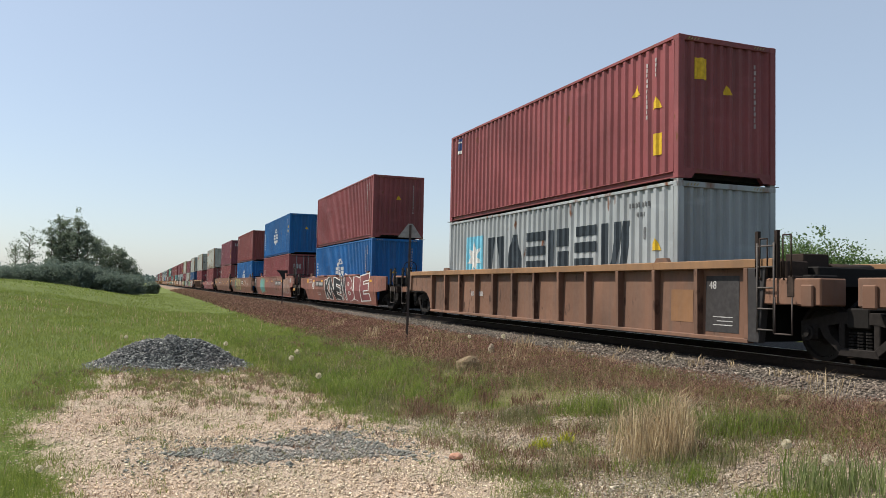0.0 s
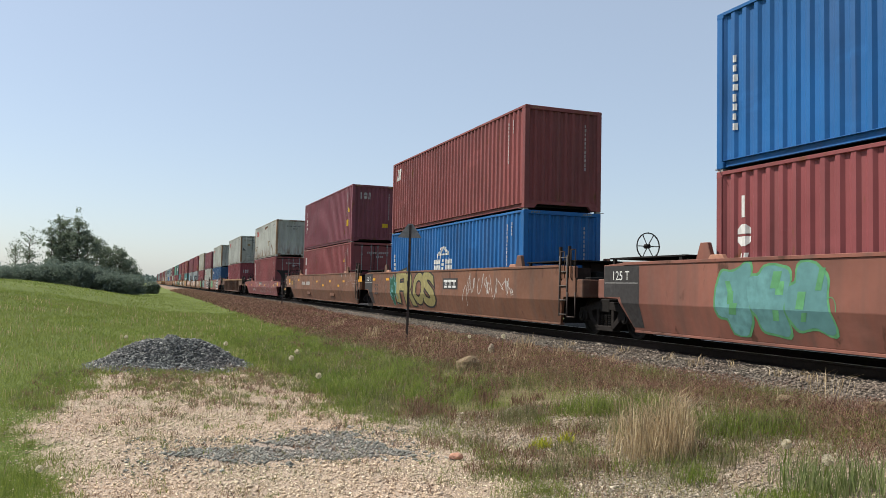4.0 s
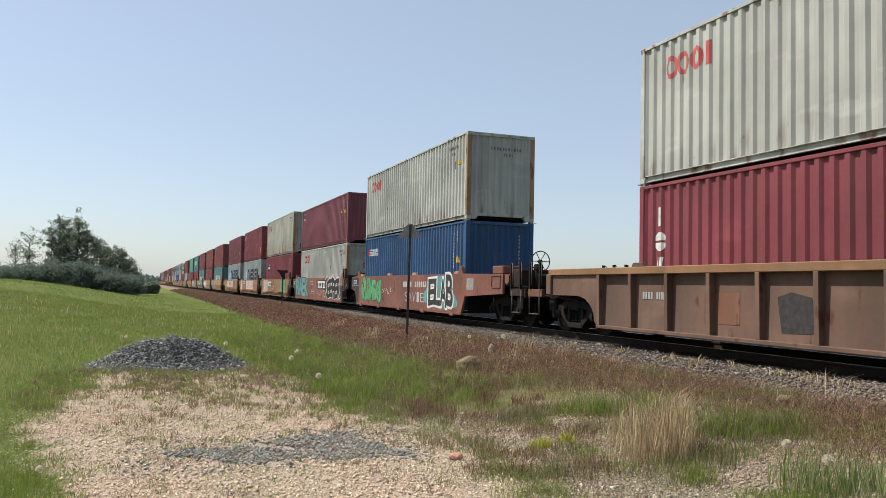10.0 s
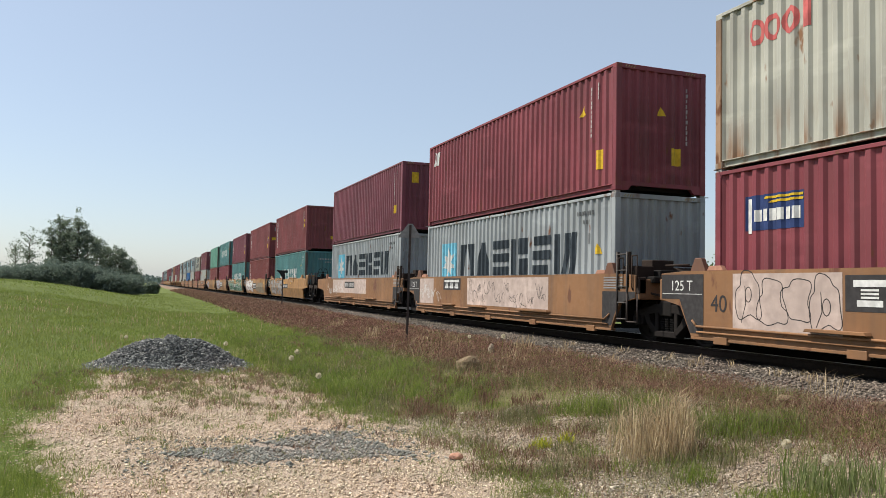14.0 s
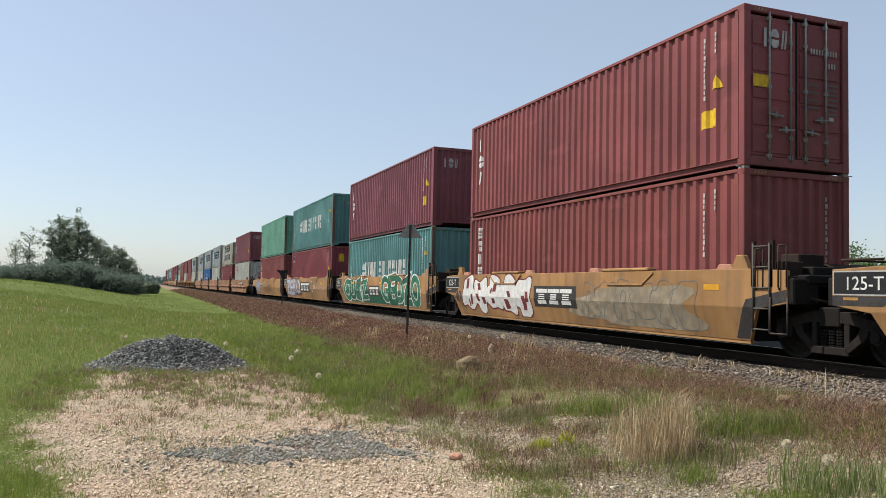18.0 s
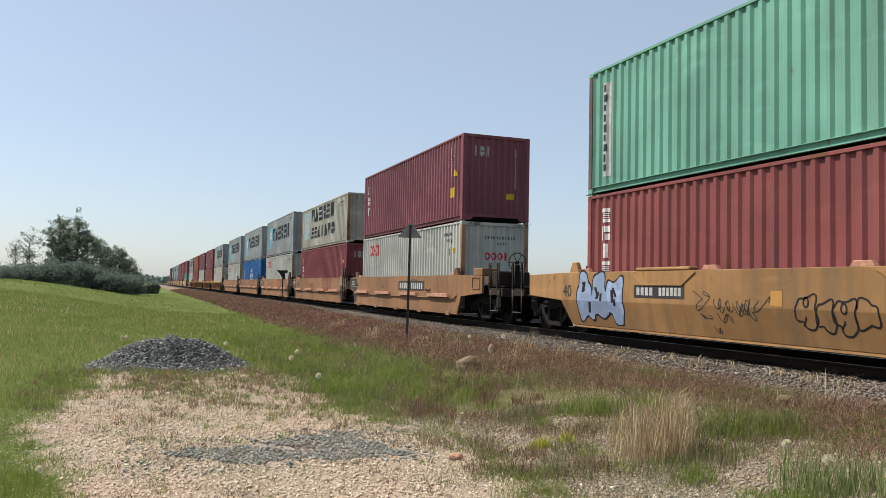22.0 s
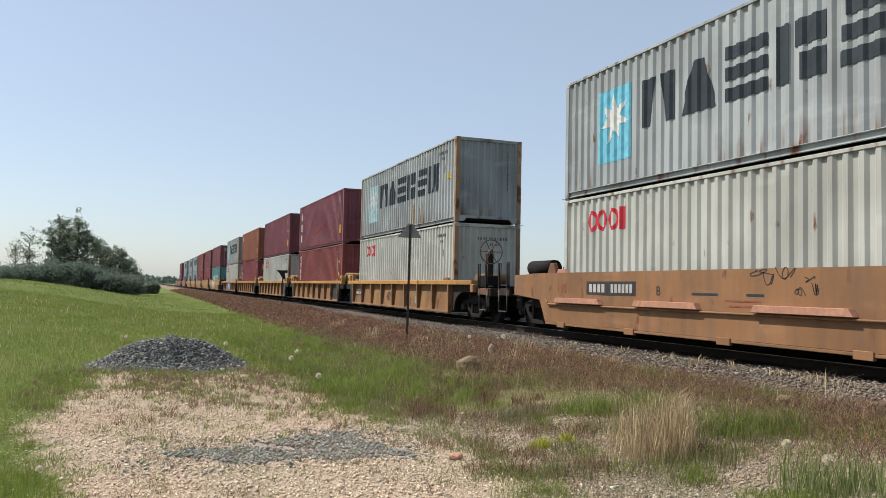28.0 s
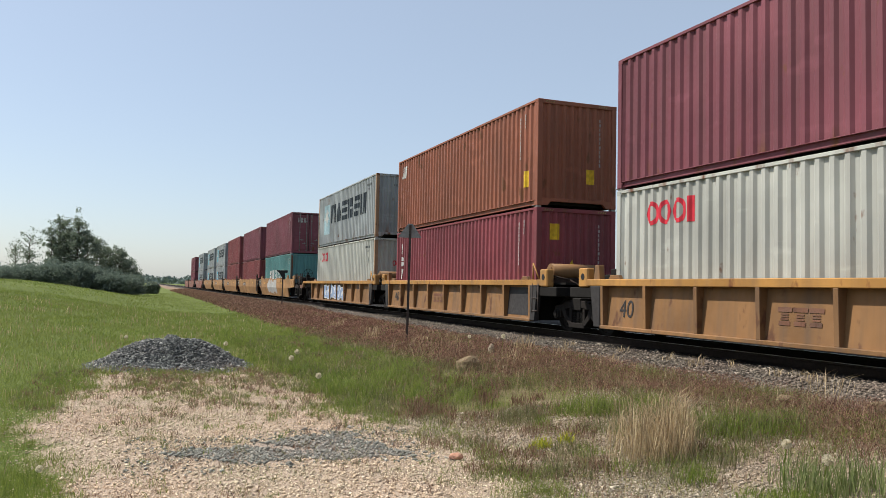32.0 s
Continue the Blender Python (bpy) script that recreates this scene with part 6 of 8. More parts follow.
def graffiti(car, y0, y1, z0, z1, n, fill, edge, x, seed, shine=None):
    """A sprayed piece: n swelling shapes with an outline, never spelled."""
    r = random.Random(seed)
    step = (y1 - y0) / n
    for i in range(n):
        cy, cz = y0 + (i + 0.5) * step, (z0 + z1) / 2 + r.uniform(-0.05, 0.05)
        b = blob(r, cy, cz, step * 1.02, (z1 - z0) * r.uniform(0.86, 1.0))
        k = (i % 2) * 0.0004
        flat(car, "graffiti_outline", edge, [grown(b, cy, cz, 0.042)], x - 0.003 - k)
        flat(car, "graffiti_fill", fill, [b], x - 0.0045 - k, "sprayed " + fill.name.replace("_", " "))
        if shine:
            flat(car, "graffiti_shade", shine, [rect(cy - step * 0.3, cy + step * 0.25, cz + (z1 - z0) * 0.16, cz + (z1 - z0) * 0.34, 0.06)], x - 0.0052)
        for j in range(3):
            a, c = cy + r.uniform(-0.28, 0.28) * step, cz + r.uniform(-0.3, 0.3) * (z1 - z0)
            w, hgt, lean = step * r.uniform(0.05, 0.12), (z1 - z0) * r.uniform(0.12, 0.3), r.uniform(-0.12, 0.12)
            flat(car, "graffiti_stroke", edge, [rect(a - w, a + w, c - hgt / 2, c + hgt / 2, lean)], x - 0.006 - j * 0.0004)


def scrawl(car, y0, y1, z0, z1, mat, x, seed):
    """Thin sprayed handwriting: a few separate strokes of uneven loops, none of them a letter."""
    r = random.Random(seed)
    y, zc = y1, (z0 + z1) / 2
    while y > y0 + 0.1:
        hgt, wid = (z1 - z0) * r.uniform(0.25, 0.75), r.uniform(0.12, 0.42)
        k1, k2, k3, ph = r.uniform(0.8, 2.2), r.uniform(1.0, 3.2), r.uniform(-0.2, 0.2), r.uniform(0, 6.28)
        pts = [(y - wid * (i / 18) + wid * 0.35 * math.sin(k1 * 6.28 * i / 18 + ph), zc + k3 + hgt / 2 * (0.75 * math.cos(k2 * 6.28 * i / 18) + 0.25 * math.sin(k1 * 9 * i / 18 + ph))) for i in range(19)]
        bm = ribbon(bmesh.new(), pts, 0.015)
        for v in bm.verts:
            v.co.x = bent(v.co.z)
        part("graffiti_line", bm, mat, car).location = (x - 0.004, 0, 0)
        y -= wid * r.uniform(0.8, 1.8)


def ribbon(bm, pts, w, closed=False):
    """A painted line along points of (y, z)."""
    n = len(pts)
    side = []
    for i in range(n):
        (ya, za), (yb, zb) = pts[i - 1 if (closed or i) else 0], pts[(i + 1) % n if (closed or i < n - 1) else i]
        d = math.hypot(yb - ya, zb - za) or 1e-6
        k = Vector((0, -(zb - za) / d, (yb - ya) / d)) * (w / 2)
        p = Vector((0, *pts[i]))
        side.append((bm.verts.new(p - k), bm.verts.new(p + k)))
    for i in range(n if closed else n - 1):
        (a, b), (c, d) = side[i], side[(i + 1) % n]
        bm.faces.new((a, c, d, b))
    return bm


def bubbles(car, y0, y1, z0, z1, n, mat, x, seed, w=0.022):
    """Unfilled bubble shapes drawn with one thin sprayed line each, some with a small eye; nothing spelled."""
    r, step = random.Random(seed), (y1 - y0) / n
    def line(pts, closed=False):
        bm = ribbon(bmesh.new(), pts, w, closed)
        for v in bm.verts:
            v.co.x = bent(v.co.z)
        part("graffiti_line", bm, mat, car).location = (x - 0.004, 0, 0)
    for i in range(n):
        cy, cz = y0 + (i + 0.5) * step, (z0 + z1) / 2 + r.uniform(-0.06, 0.06)
        line(blob(r, cy, cz, step * r.uniform(0.9, 1.15), (z1 - z0) * r.uniform(0.75, 1.0)), True)
        if r.random() < 0.6:
            line(disc(cy + r.uniform(-0.1, 0.1) * step, cz + r.uniform(-0.1, 0.15), step * 0.14, 12, (z1 - z0) * 0.15), True)
        if r.random() < 0.7:
            line([(cy + 0.3 * step, z0 + 0.06), (cy + 0.1 * step, cz - 0.1), (cy + 0.14 * step, cz + 0.2)])


GLYPHS = {}


def glyph(ch, fat):
    """Outline of one built-in character as points and faces, and its extent."""
    if (ch, fat) not in GLYPHS:
        cu = bpy.data.curves.new("glyph", "FONT")
        cu.body, cu.offset, cu.resolution_u = ch, fat, 4
        ob = bpy.data.objects.new("glyph", cu)
        me = bpy.data.meshes.new_from_object(ob)
        GLYPHS[ch, fat] = [(v.co.x, v.co.y) for v in me.vertices], [tuple(p.vertices) for p in me.polygons]
        bpy.data.objects.remove(ob), bpy.data.curves.remove(cu), bpy.data.meshes.remove(me)
    return GLYPHS[ch, fat]


def lettered(car, body, ya, yb, z0, z1, fill, edge, x, fat=0.05, rim=0.06, seed=1, wild=0.12, over=0.10):
    """Sprayed capitals that fill the side from ya (left) to yb (right): each one swollen, skewed and rimmed."""
    r, cell = random.Random(seed), (ya - yb) / len(body)
    for i, ch in enumerate(body):
        pts = glyph(ch, fat)[0]
        x0, x1, q0, q1 = min(p[0] for p in pts), max(p[0] for p in pts), min(p[1] for p in pts), max(p[1] for p in pts)
        wide = cell * (1 + over) * (0.7 if ch == "I" else 1)
        left = ya - (i + 0.5) * cell + wide / 2
        j = [r.uniform(-wild, wild) for _ in range(6)]
        for nm, mat, f, out in (("graffiti_outline", edge, fat + rim, 0.0034), ("graffiti_fill", fill, fat, 0.0050)):
            if mat is None:
                continue
            co, fs = glyph(ch, f)
            bm = bmesh.new()
            vs = []
            for a, b in co:
                u, v = (a - x0) / (x1 - x0), (b - q0) / (q1 - q0)
                v2 = v + (j[0] * (1 - u) + j[1] * u) * v + (j[2] * (1 - u) + j[3] * u) * (1 - v) * 0.6
                u2 = u + j[4] * (v - 0.5) + j[5] * 0.5 * math.sin(v * 3.1)
                vs.append(bm.verts.new((0, left - u2 * wide, max(0.31, z0 + v2 * (z1 - z0)))))
            for g in fs:
                if len(set(g)) > 2:
                    bm.faces.new([vs[k] for k in g])
            if FOLD[0] is not None:
                bmesh.ops.bisect_plane(bm, geom=bm.verts[:] + bm.edges[:] + bm.faces[:], plane_co=(0, 0, FOLD[0]), plane_no=(0, 0, 1))
                for v in bm.verts:
                    v.co.x += bent(v.co.z)
            part(nm, bm, mat, car, "sprayed " + mat.name.replace("_", " ") if nm.endswith("fill") else "").location = (x - out - (i % 2) * 0.0005, 0, 0)


CARS = []


def bracket():
    return prism(bmesh.new(), [(-0.22, 0), (0.22, 0), (0.15, 0.09), (-0.15, 0.09)], -0.05, 0.05)


def end_deck(car, w, e, z, mat, sgn, brake, style):
    """Platform over the bogie at a coupler end: decking, stub sill, steps, grab irons, brake gear."""
    a, b = sorted((sgn * w, sgn * e))
    stub = piece("centre_sill", ("sill", round(b - a, 2)), lambda: box(bmesh.new(), -0.32, 0.32, a - (0.9 if sgn > 0 else 0), b + (0.9 if sgn < 0 else 0), 0.72, 1.08), STEEL, car, bevel=0.02)
    part("end_beam", box(bmesh.new(), -1.42, 1.42, sgn * e - 0.09, sgn * e + 0.09, 0.82, 1.06), GRIME, car, bevel=0.015)
    zd = z - 0.10 if style == "rib" and z > 1.4 else 1.14
    part("deck", box(bmesh.new(), -1.25, 1.25, a + 0.1, b - 0.1, zd - 0.04, zd), STEEL, car)
    part("body_bolster", box(box(bmesh.new(), -1.2, 1.2, sgn * (e - 1.75) - 0.45, sgn * (e - 1.75) + 0.45, 0.90, zd - 0.04), -0.9, 0.9, a + 0.15, b - 0.15, 0.78, zd - 0.05), STEEL, car, "sooty body bolster over the bogie", bevel=0.02)
    part("draft_gear", box(box(bmesh.new(), -0.55, 0.55, a + 0.3, b - 0.1, 0.52, 0.80), -1.15, -0.75, sgn * (e - 0.75) - 0.18, sgn * (e - 0.75) + 0.18, 0.50, 0.84), STEEL, car, bevel=0.02)
    part("coupler", box(box(bmesh.new(), -0.09, 0.09, sgn * e - 0.1, sgn * (e + 0.45), 0.74, 0.92), -0.16, 0.16, sgn * (e + 0.18), sgn * (e + 0.46), 0.70, 0.98), STEEL, car, bevel=0.02)
    part("uncoupling_lever", tube(bmesh.new(), [(-1.44, sgn * (e + 0.06), 0.96), (-0.5, sgn * (e + 0.08), 0.92), (-0.2, sgn * (e + 0.22), 0.88)], 0.014, 6), STEPIRON, car)
    part("brake_line", tube(bmesh.new(), [(-1.18, a + 0.1, 0.92), (-1.20, (a + b) / 2, 0.84), (-1.18, b - 0.2, 0.90)], 0.018, 6), STEEL, car)
    part("air_hose", tube(bmesh.new(), [(-0.35, sgn * e, 0.78), (-0.36, sgn * (e + 0.2), 0.55), (-0.33, sgn * (e + 0.42), 0.48)], 0.03, 8), BLACK, car)
    rail = 2.2 if style == "smooth" and mat == CAR["brick"] else 1.78
    for s in (-1, 1):
        x = s * 1.46
        part("step", tube(bmesh.new(), [(x, sgn * e - sgn * 0.08, 1.02), (x, sgn * e - sgn * 0.08, 0.42), (x, sgn * (e - 0.62), 0.42), (x, sgn * (e - 0.62), 1.02)], 0.016, 6), STEPIRON, car)
        part("side_beam", box(bmesh.new(), min(x, x - s * 0.1), max(x, x - s * 0.1), min(sgn * e, sgn * (e - 0.75)), max(sgn * e, sgn * (e - 0.75)), 0.86, 1.06), GRIME if style != "rib" else CAR["brown"], car, bevel=0.01)
        for o in (0.12, 0.66):
            post = part("handrail_post", box(bmesh.new(), x - 0.035, x + 0.035, sgn * (e - o) - 0.035, sgn * (e - o) + 0.035, 1.06, rail), GRIME if rail > 2 else STEEL, car)
            part("grab_iron", tube(bmesh.new(), [(x - s * -0.02, sgn * (e - o) - 0.1, 1.16), (x - s * -0.02, sgn * (e - o) - 0.1, rail - 0.03), (x - s * -0.02, sgn * (e - o), rail - 0.03)], 0.012, 6), STEPIRON, post)
    if sgn > 0 and style in ("shelf", "smooth") and z < 1.5:
        part("air_tank", cyl(cyl(bmesh.new(), (-0.95, a + 0.25, z + 0.16), (-0.95, b - 1.2, z + 0.16), 0.2, 16), (-0.95, a + 0.15, z + 0.16), (-0.95, b - 1.1, z + 0.16), 0.14, 12), STEEL, car, "black air tank on the end deck")
        part("tank_cradle", box(bmesh.new(), -1.15, -0.75, a + 0.4, b - 1.4, 1.14, z + 0.02), STEEL, car, bevel=0.02)
    if brake:
        tall = style == "rib" and mat == CAR["yellow"]
        back = 1.6 if tall else 0.55
        st = part("brake_stand", box(bmesh.new(), -0.80, -0.60, sgn * (e - back) - 0.1, sgn * (e - back) + 0.1, 1.1, 2.15 if tall else 1.75), GRIME if tall else STEEL, car, bevel=0.02)
        part("valve_box", box(bmesh.new(), -1.0, -0.5, sgn * (e - 1.5) - 0.3, sgn * (e - 1.5) + 0.3, 1.14, 1.45), STEEL, car, bevel=0.02)
        wr = part("brake_wheel", wheel_ring(), CAR["rust"] if tall else FRAME, st, "spoked hand-brake wheel")
        wr.location = (-0.72, sgn * (e - back) + sgn * 0.16, 2.2 if tall else 1.82)
        wr.scale = (1.35, 1, 1.35) if tall else (1, 1, 1)
        part("air_reservoir", cyl(bmesh.new(), (-0.8, sgn * (e - 2.35), 1.36), (0.2, sgn * (e - 2.35), 1.36), 0.17, 16), mat if style == "rib" else CAR["brown"], car, "rust-brown air reservoir")


def shared_gear(c, sgn, w, e, top):
    """Brake rigging, valves, pipes and handrails on the platform over a shared bogie."""
    y = lambda d: sgn * (w + d)
    def bx(name, x0, x1, d0, d1, z0, z1, mat=GRIME):
        return part(name, box(bmesh.new(), x0, x1, min(y(d0), y(d1)), max(y(d0), y(d1)), z0, z1), mat, c, bevel=0.015)
    if sgn < 0:
        bx("control_valve", -1.40, -0.95, 0.25, 0.75, 1.24, 1.58)
        bx("brake_cylinder_box", -0.85, -0.30, 0.15, 0.55, 1.24, 1.72)
        part("brake_cylinder", cyl(cyl(bmesh.new(), (-0.2, y(0.4), 1.42), (0.75, y(0.4), 1.42), 0.16, 12), (0.75, y(0.4), 1.42), (1.15, y(0.4), 1.42), 0.03, 8), GRIME, c)
        for d, h in ((0.30, 0.32), (0.80, 0.36)):
            part("grab_iron", tube(bmesh.new(), [(-1.50, y(d), top - 0.35), (-1.53, y(d), top - 0.3), (-1.53, y(d), top + h), (-1.50, y(d + 0.14), top + h), (-1.50, y(d + 0.14), top - 0.3)], 0.014, 6), GRIME, c)
        part("side_step", tube(bmesh.new(), [(-1.52, y(0.62), 1.0), (-1.52, y(0.62), 0.42), (-1.52, y(0.98), 0.42), (-1.52, y(0.98), 1.0)], 0.015, 6), POST, c)
        bx("lever_bracket", -1.48, -1.30, 0.82, 0.98, 1.0, 1.34)
        part("brake_pipe", tube(bmesh.new(), [(-1.35, y(0.1), 1.2), (-1.35, y(0.55), 1.12), (-1.2, y(0.95), 1.02), (-0.9, y(1.25), 0.92)], 0.025, 6), GRIME, c)
    else:
        bx("valve_block", -1.30, -0.75, 0.30, 0.62, 1.24, 1.46)
        bx("retainer_box", -0.55, -0.15, 0.2, 0.5, 1.24, 1.62)
        part("walkway_bar", tube(bmesh.new(), [(-1.42, y(0.15), 1.56), (-1.42, y(0.85), 1.56), (1.42, y(0.85), 1.56)], 0.018, 6), GRIME, c)
        part("brake_pipe", tube(bmesh.new(), [(-1.1, y(0.2), 1.3), (-1.1, y(0.8), 1.2), (-0.8, y(1.1), 0.95)], 0.022, 6), GRIME, c)
    part("slack_hose", tube(bmesh.new(), [(-0.6, y(0.9), 1.0), (-0.66, y(1.15), 0.72), (-0.62, y(1.4), 0.95)], 0.028, 8), BLACK, c)


def car_unit(label, style, colour, near, far, wn, wf, top, marks=None, group="cars of the train", x_out=-1.5, brake_near=True, brake_far=False):
    """One well unit. near, far: ('coupler', end) or ('shared', bogie place); wn, wf: where the well's side comes down to."""
    mat = CAR[colour]
    folded = style in ("smooth", "fold") or (style == "maxi" and colour == "orange")
    FOLD[:] = (0.80, 0.30) if style == "smooth" else (0.82, 0.26) if folded else (None, 0.0)
    INSET[:] = (0.18, 0.07) if colour == "yellow" else (0.15, 0.02)
    c = tagged(new("well_car"), label, "well car", group)
    ends = {}
    for sgn, (kind, e), w in ((-1, near, wn), (1, far, wf)):
        if kind == "coupler":
            end_deck(c, w + 0.25, e, top, mat, sgn, brake_near and (style, colour) != ("smooth", "brick") if sgn < 0 else brake_far, style)
            bogie(c, sgn * (e - 1.75))
            if style == "smooth" and top > 1.5:
                yc = sgn * (e - 0.75)
                cab = part("end_cabinet", box(bmesh.new(), -1.49, -1.15, yc - 0.3, yc + 0.3, 1.08, top - 0.12), mat, c, "brown equipment cabinet", bevel=0.02)
                part("cabinet_frame", ribbon(bmesh.new(), [(yc - 0.18, 1.2), (yc + 0.18, 1.2), (yc + 0.18, top - 0.28), (yc - 0.18, top - 0.28)], 0.018, True), DULLWHITE, cab).location = (-1.494, 0, 0)
                part("brake_platform", box(box(bmesh.new(), -1.25, 1.25, min(sgn * (e - 0.8), sgn * (e - 0.1)), max(sgn * (e - 0.8), sgn * (e - 0.1)), 1.14, 1.40), -1.0, 0.4, min(sgn * (e - 0.7), sgn * (e - 0.3)), max(sgn * (e - 0.7), sgn * (e - 0.3)), 1.40, 1.56), STEEL, c, "dark platform with brake equipment", bevel=0.015)
                part("step_plate", box(bmesh.new(), -1.50, -1.44, sgn * (e - 0.35) - 0.25, sgn * (e - 0.35) + 0.25, 0.66, 0.82), CHORD, c, "yellow step plate", bevel=0.01)
            ends[sgn] = e - 1.15 if style != "smooth" else e - 1.0
        else:
            ends[sgn] = min(e - 0.42, w + 0.95)
            if sgn > 0:
                bogie(c, e)
                part("articulation", box(cyl(bmesh.new(), (0, e, 0.8), (0, e, 1.15), 0.3, 16), -0.28, 0.28, w - 0.1, e + 1.3, 0.85, 1.06), STEEL, c, bevel=0.015)
            dk = part("end_deck", box(box(bmesh.new(), -1.2, 1.2, min(sgn * w, sgn * (e - 0.35)), max(sgn * w, sgn * (e - 0.35)), 1.18, 1.23), -0.5, 0.5, min(sgn * w, sgn * (e - 0.2)), max(sgn * w, sgn * (e - 0.2)), 0.82, 1.18), STEEL, c)
            for s in (-1, 1):
                xa, xb_ = sorted((s * 0.95, s * 1.47))
                ya, yb = sorted((sgn * (w + 0.25), sgn * (e - 0.32)))
                arm = part("end_arm", box(bmesh.new(), xa, xb_, ya, yb, 0.88, 1.30 if style != "rib" or colour != "yellow" else 1.12), STEEL if style == "maxi" or colour == "yellow" else mat, c, bevel=0.02)
                if style == "rib" and colour == "yellow":
                    bx = part("end_box", box(bmesh.new(), min(s * 1.30, s * 1.50), max(s * 1.30, s * 1.50), sgn * (w + 0.72) - 0.2, sgn * (w + 0.72) + 0.2, 1.12, 1.56), CHORD, c, "yellow end box with a round hole", bevel=0.03)
                    part("box_hole", cyl(bmesh.new(), (s * 1.495, sgn * (w + 0.72), 1.36), (s * 1.506, sgn * (w + 0.72), 1.36), 0.075, 14), BLACK, bx)
                elif style == "rib":
                    part("lifting_eye", box(bmesh.new(), min(s * 1.47, s * 1.52), max(s * 1.47, s * 1.52), sgn * (e - 0.55) - 0.12, sgn * (e - 0.55) + 0.12, 0.86, 1.2), mat, arm, bevel=0.02)
            if style == "rib" and colour == "yellow":
                if sgn < 0:
                    part("air_reservoir", cyl(cyl(bmesh.new(), (-1.15, -(w + 0.45), 1.52), (0.3, -(w + 0.45), 1.52), 0.2, 18), (-1.2, -(w + 0.45), 1.52), (-1.15, -(w + 0.45), 1.52), 0.13, 12), CAR["yellow"], c, "ochre air reservoir on the end deck")
                    part("reservoir_bracket", box(bmesh.new(), -1.1, 0.2, -(w + 0.6), -(w + 0.3), 1.12, 1.36), GRIME, c, bevel=0.02)
                    part("brake_pipe", tube(bmesh.new(), [(-1.3, -(w + 0.15), 1.3), (-1.32, -(w + 0.7), 1.42), (-1.0, -(w + 1.2), 1.30), (-0.7, -(w + 1.5), 1.05)], 0.022, 6), GRIME, c)
                    part("ladder", ladder(0.75, 0.32, 3), POST, c).location = (-1.5, -(w + 0.30), 0.45)
                    part("grab_rail", tube(bmesh.new(), [(-1.46, -(w + 0.1), 1.3), (-1.46, -(w + 0.1), 1.72), (-1.46, -(w + 0.45), 1.3)], 0.02, 6), CHORD, c)
                else:
                    part("valve_gear", box(box(bmesh.new(), -1.0, 0.6, w + 0.35, w + 0.6, 1.3, 1.42), -0.9, -0.6, w + 0.2, w + 0.5, 1.23, 1.55), STEEL, c, bevel=0.02)
                    part("end_stop", prism(bmesh.new(), [(w + 0.1, 1.28), (w + 0.35, 1.28), (w + 0.3, 1.62), (w + 0.15, 1.62)], -1.44, -1.3), mat, c, bevel=0.01)
            elif sgn < 0:
                part("ladder", ladder(1.45, 0.36, 5), STEPIRON, c).location = (-1.52, -(w + 0.42), 0.42)
                part("brake_gear", box(box(bmesh.new(), -0.9, 0.9, -(w + 0.9), -(w + 0.55), 1.22, 1.5), -1.2, -0.7, -(w + 1.1), -(w + 0.5), 1.22, 1.36), STEEL, c, bevel=0.02)
                for o in (0.2, 0.62):
                    part("grab_post", box(bmesh.new(), -1.5, -1.44, -(w + o) - 0.03, -(w + o) + 0.03, top - 0.3, top + 0.45), GRIME, c)
    if near[0] == "shared" and not (style == "rib" and colour == "yellow"):
        shared_gear(c, -1, wn, near[1], top)
    if far[0] == "shared" and not (style == "rib" and colour == "yellow"):
        shared_gear(c, 1, wf, far[1], top)
    z0 = 0.25
    for s in (-1, 1):
        x = x_out if s < 0 else -x_out - 0.06
        if style == "rib":
            yn, yf = -wn, wf
            xo = s * abs(x_out)
            pl = box(bmesh.new(), min(xo - s * INSET[0], xo - s * (INSET[0] + 0.06)), max(xo - s * INSET[0], xo - s * (INSET[0] + 0.06)), yn, yf, z0 + 0.04, top - 0.15)
            for v in pl.verts:
                if v.co.z < 1:
                    v.co.x += s * INSET[1]
            sd = part("side", pl, mat, c)
            part("top_chord", box(bmesh.new(), min(xo, xo - s * 0.26), max(xo, xo - s * 0.26), -ends[-1] if near[0] == "coupler" else yn - 0.55, ends[1] if far[0] == "coupler" else yf + 0.55, top - 0.15, top), CHORD if colour == "yellow" else TANCHORD, sd, bevel=0.012)
            part("bottom_sill", box(bmesh.new(), min(xo, xo - s * 0.14), max(xo, xo - s * 0.14), yn, yf, z0 - 0.03, z0 + 0.045), mat, sd, bevel=0.01)
            n = max(6, round((yf - yn) / (1.25 if yf - yn > 13 else 1.5)))
            for i in range(n + 1):
                y = yn + 0.06 + (yf - yn - 0.12) * i / n
                def rib():
                    bm = box(bmesh.new(), min(0, -s * (INSET[0] + 0.01)), max(0, -s * (INSET[0] + 0.01)), -0.05, 0.05, z0 + 0.045, top - 0.15)
                    for v in bm.verts:
                        if v.co.z < 1 and abs(v.co.x) < 0.01:
                            v.co.x -= s * 0.02
                    return bm
                piece("rib", ("rib", s, round(top, 2), INSET[0]), rib, mat, sd, pose(xo, y, 0), bevel=0.006)
            for sgn, (kind, e), w in ((-1, near, wn), (1, far, wf)):
                if kind == "coupler":
                    arch = [(sgn * w, z0)] + spline_arch(sgn * (w + 0.15), z0 + 0.1, sgn * (w + 0.95), 0.92) + [(sgn * (ends[sgn]), 0.92), (sgn * ends[sgn], top - 0.15), (sgn * w, top - 0.15)]
                    ap = part("end_arch", prism(bmesh.new(), arch, xo - s * (0.22 if colour == "yellow" else 0.12), xo - s * (0.16 if colour == "yellow" else 0.06)), GRIME if colour == "yellow" else mat, sd)
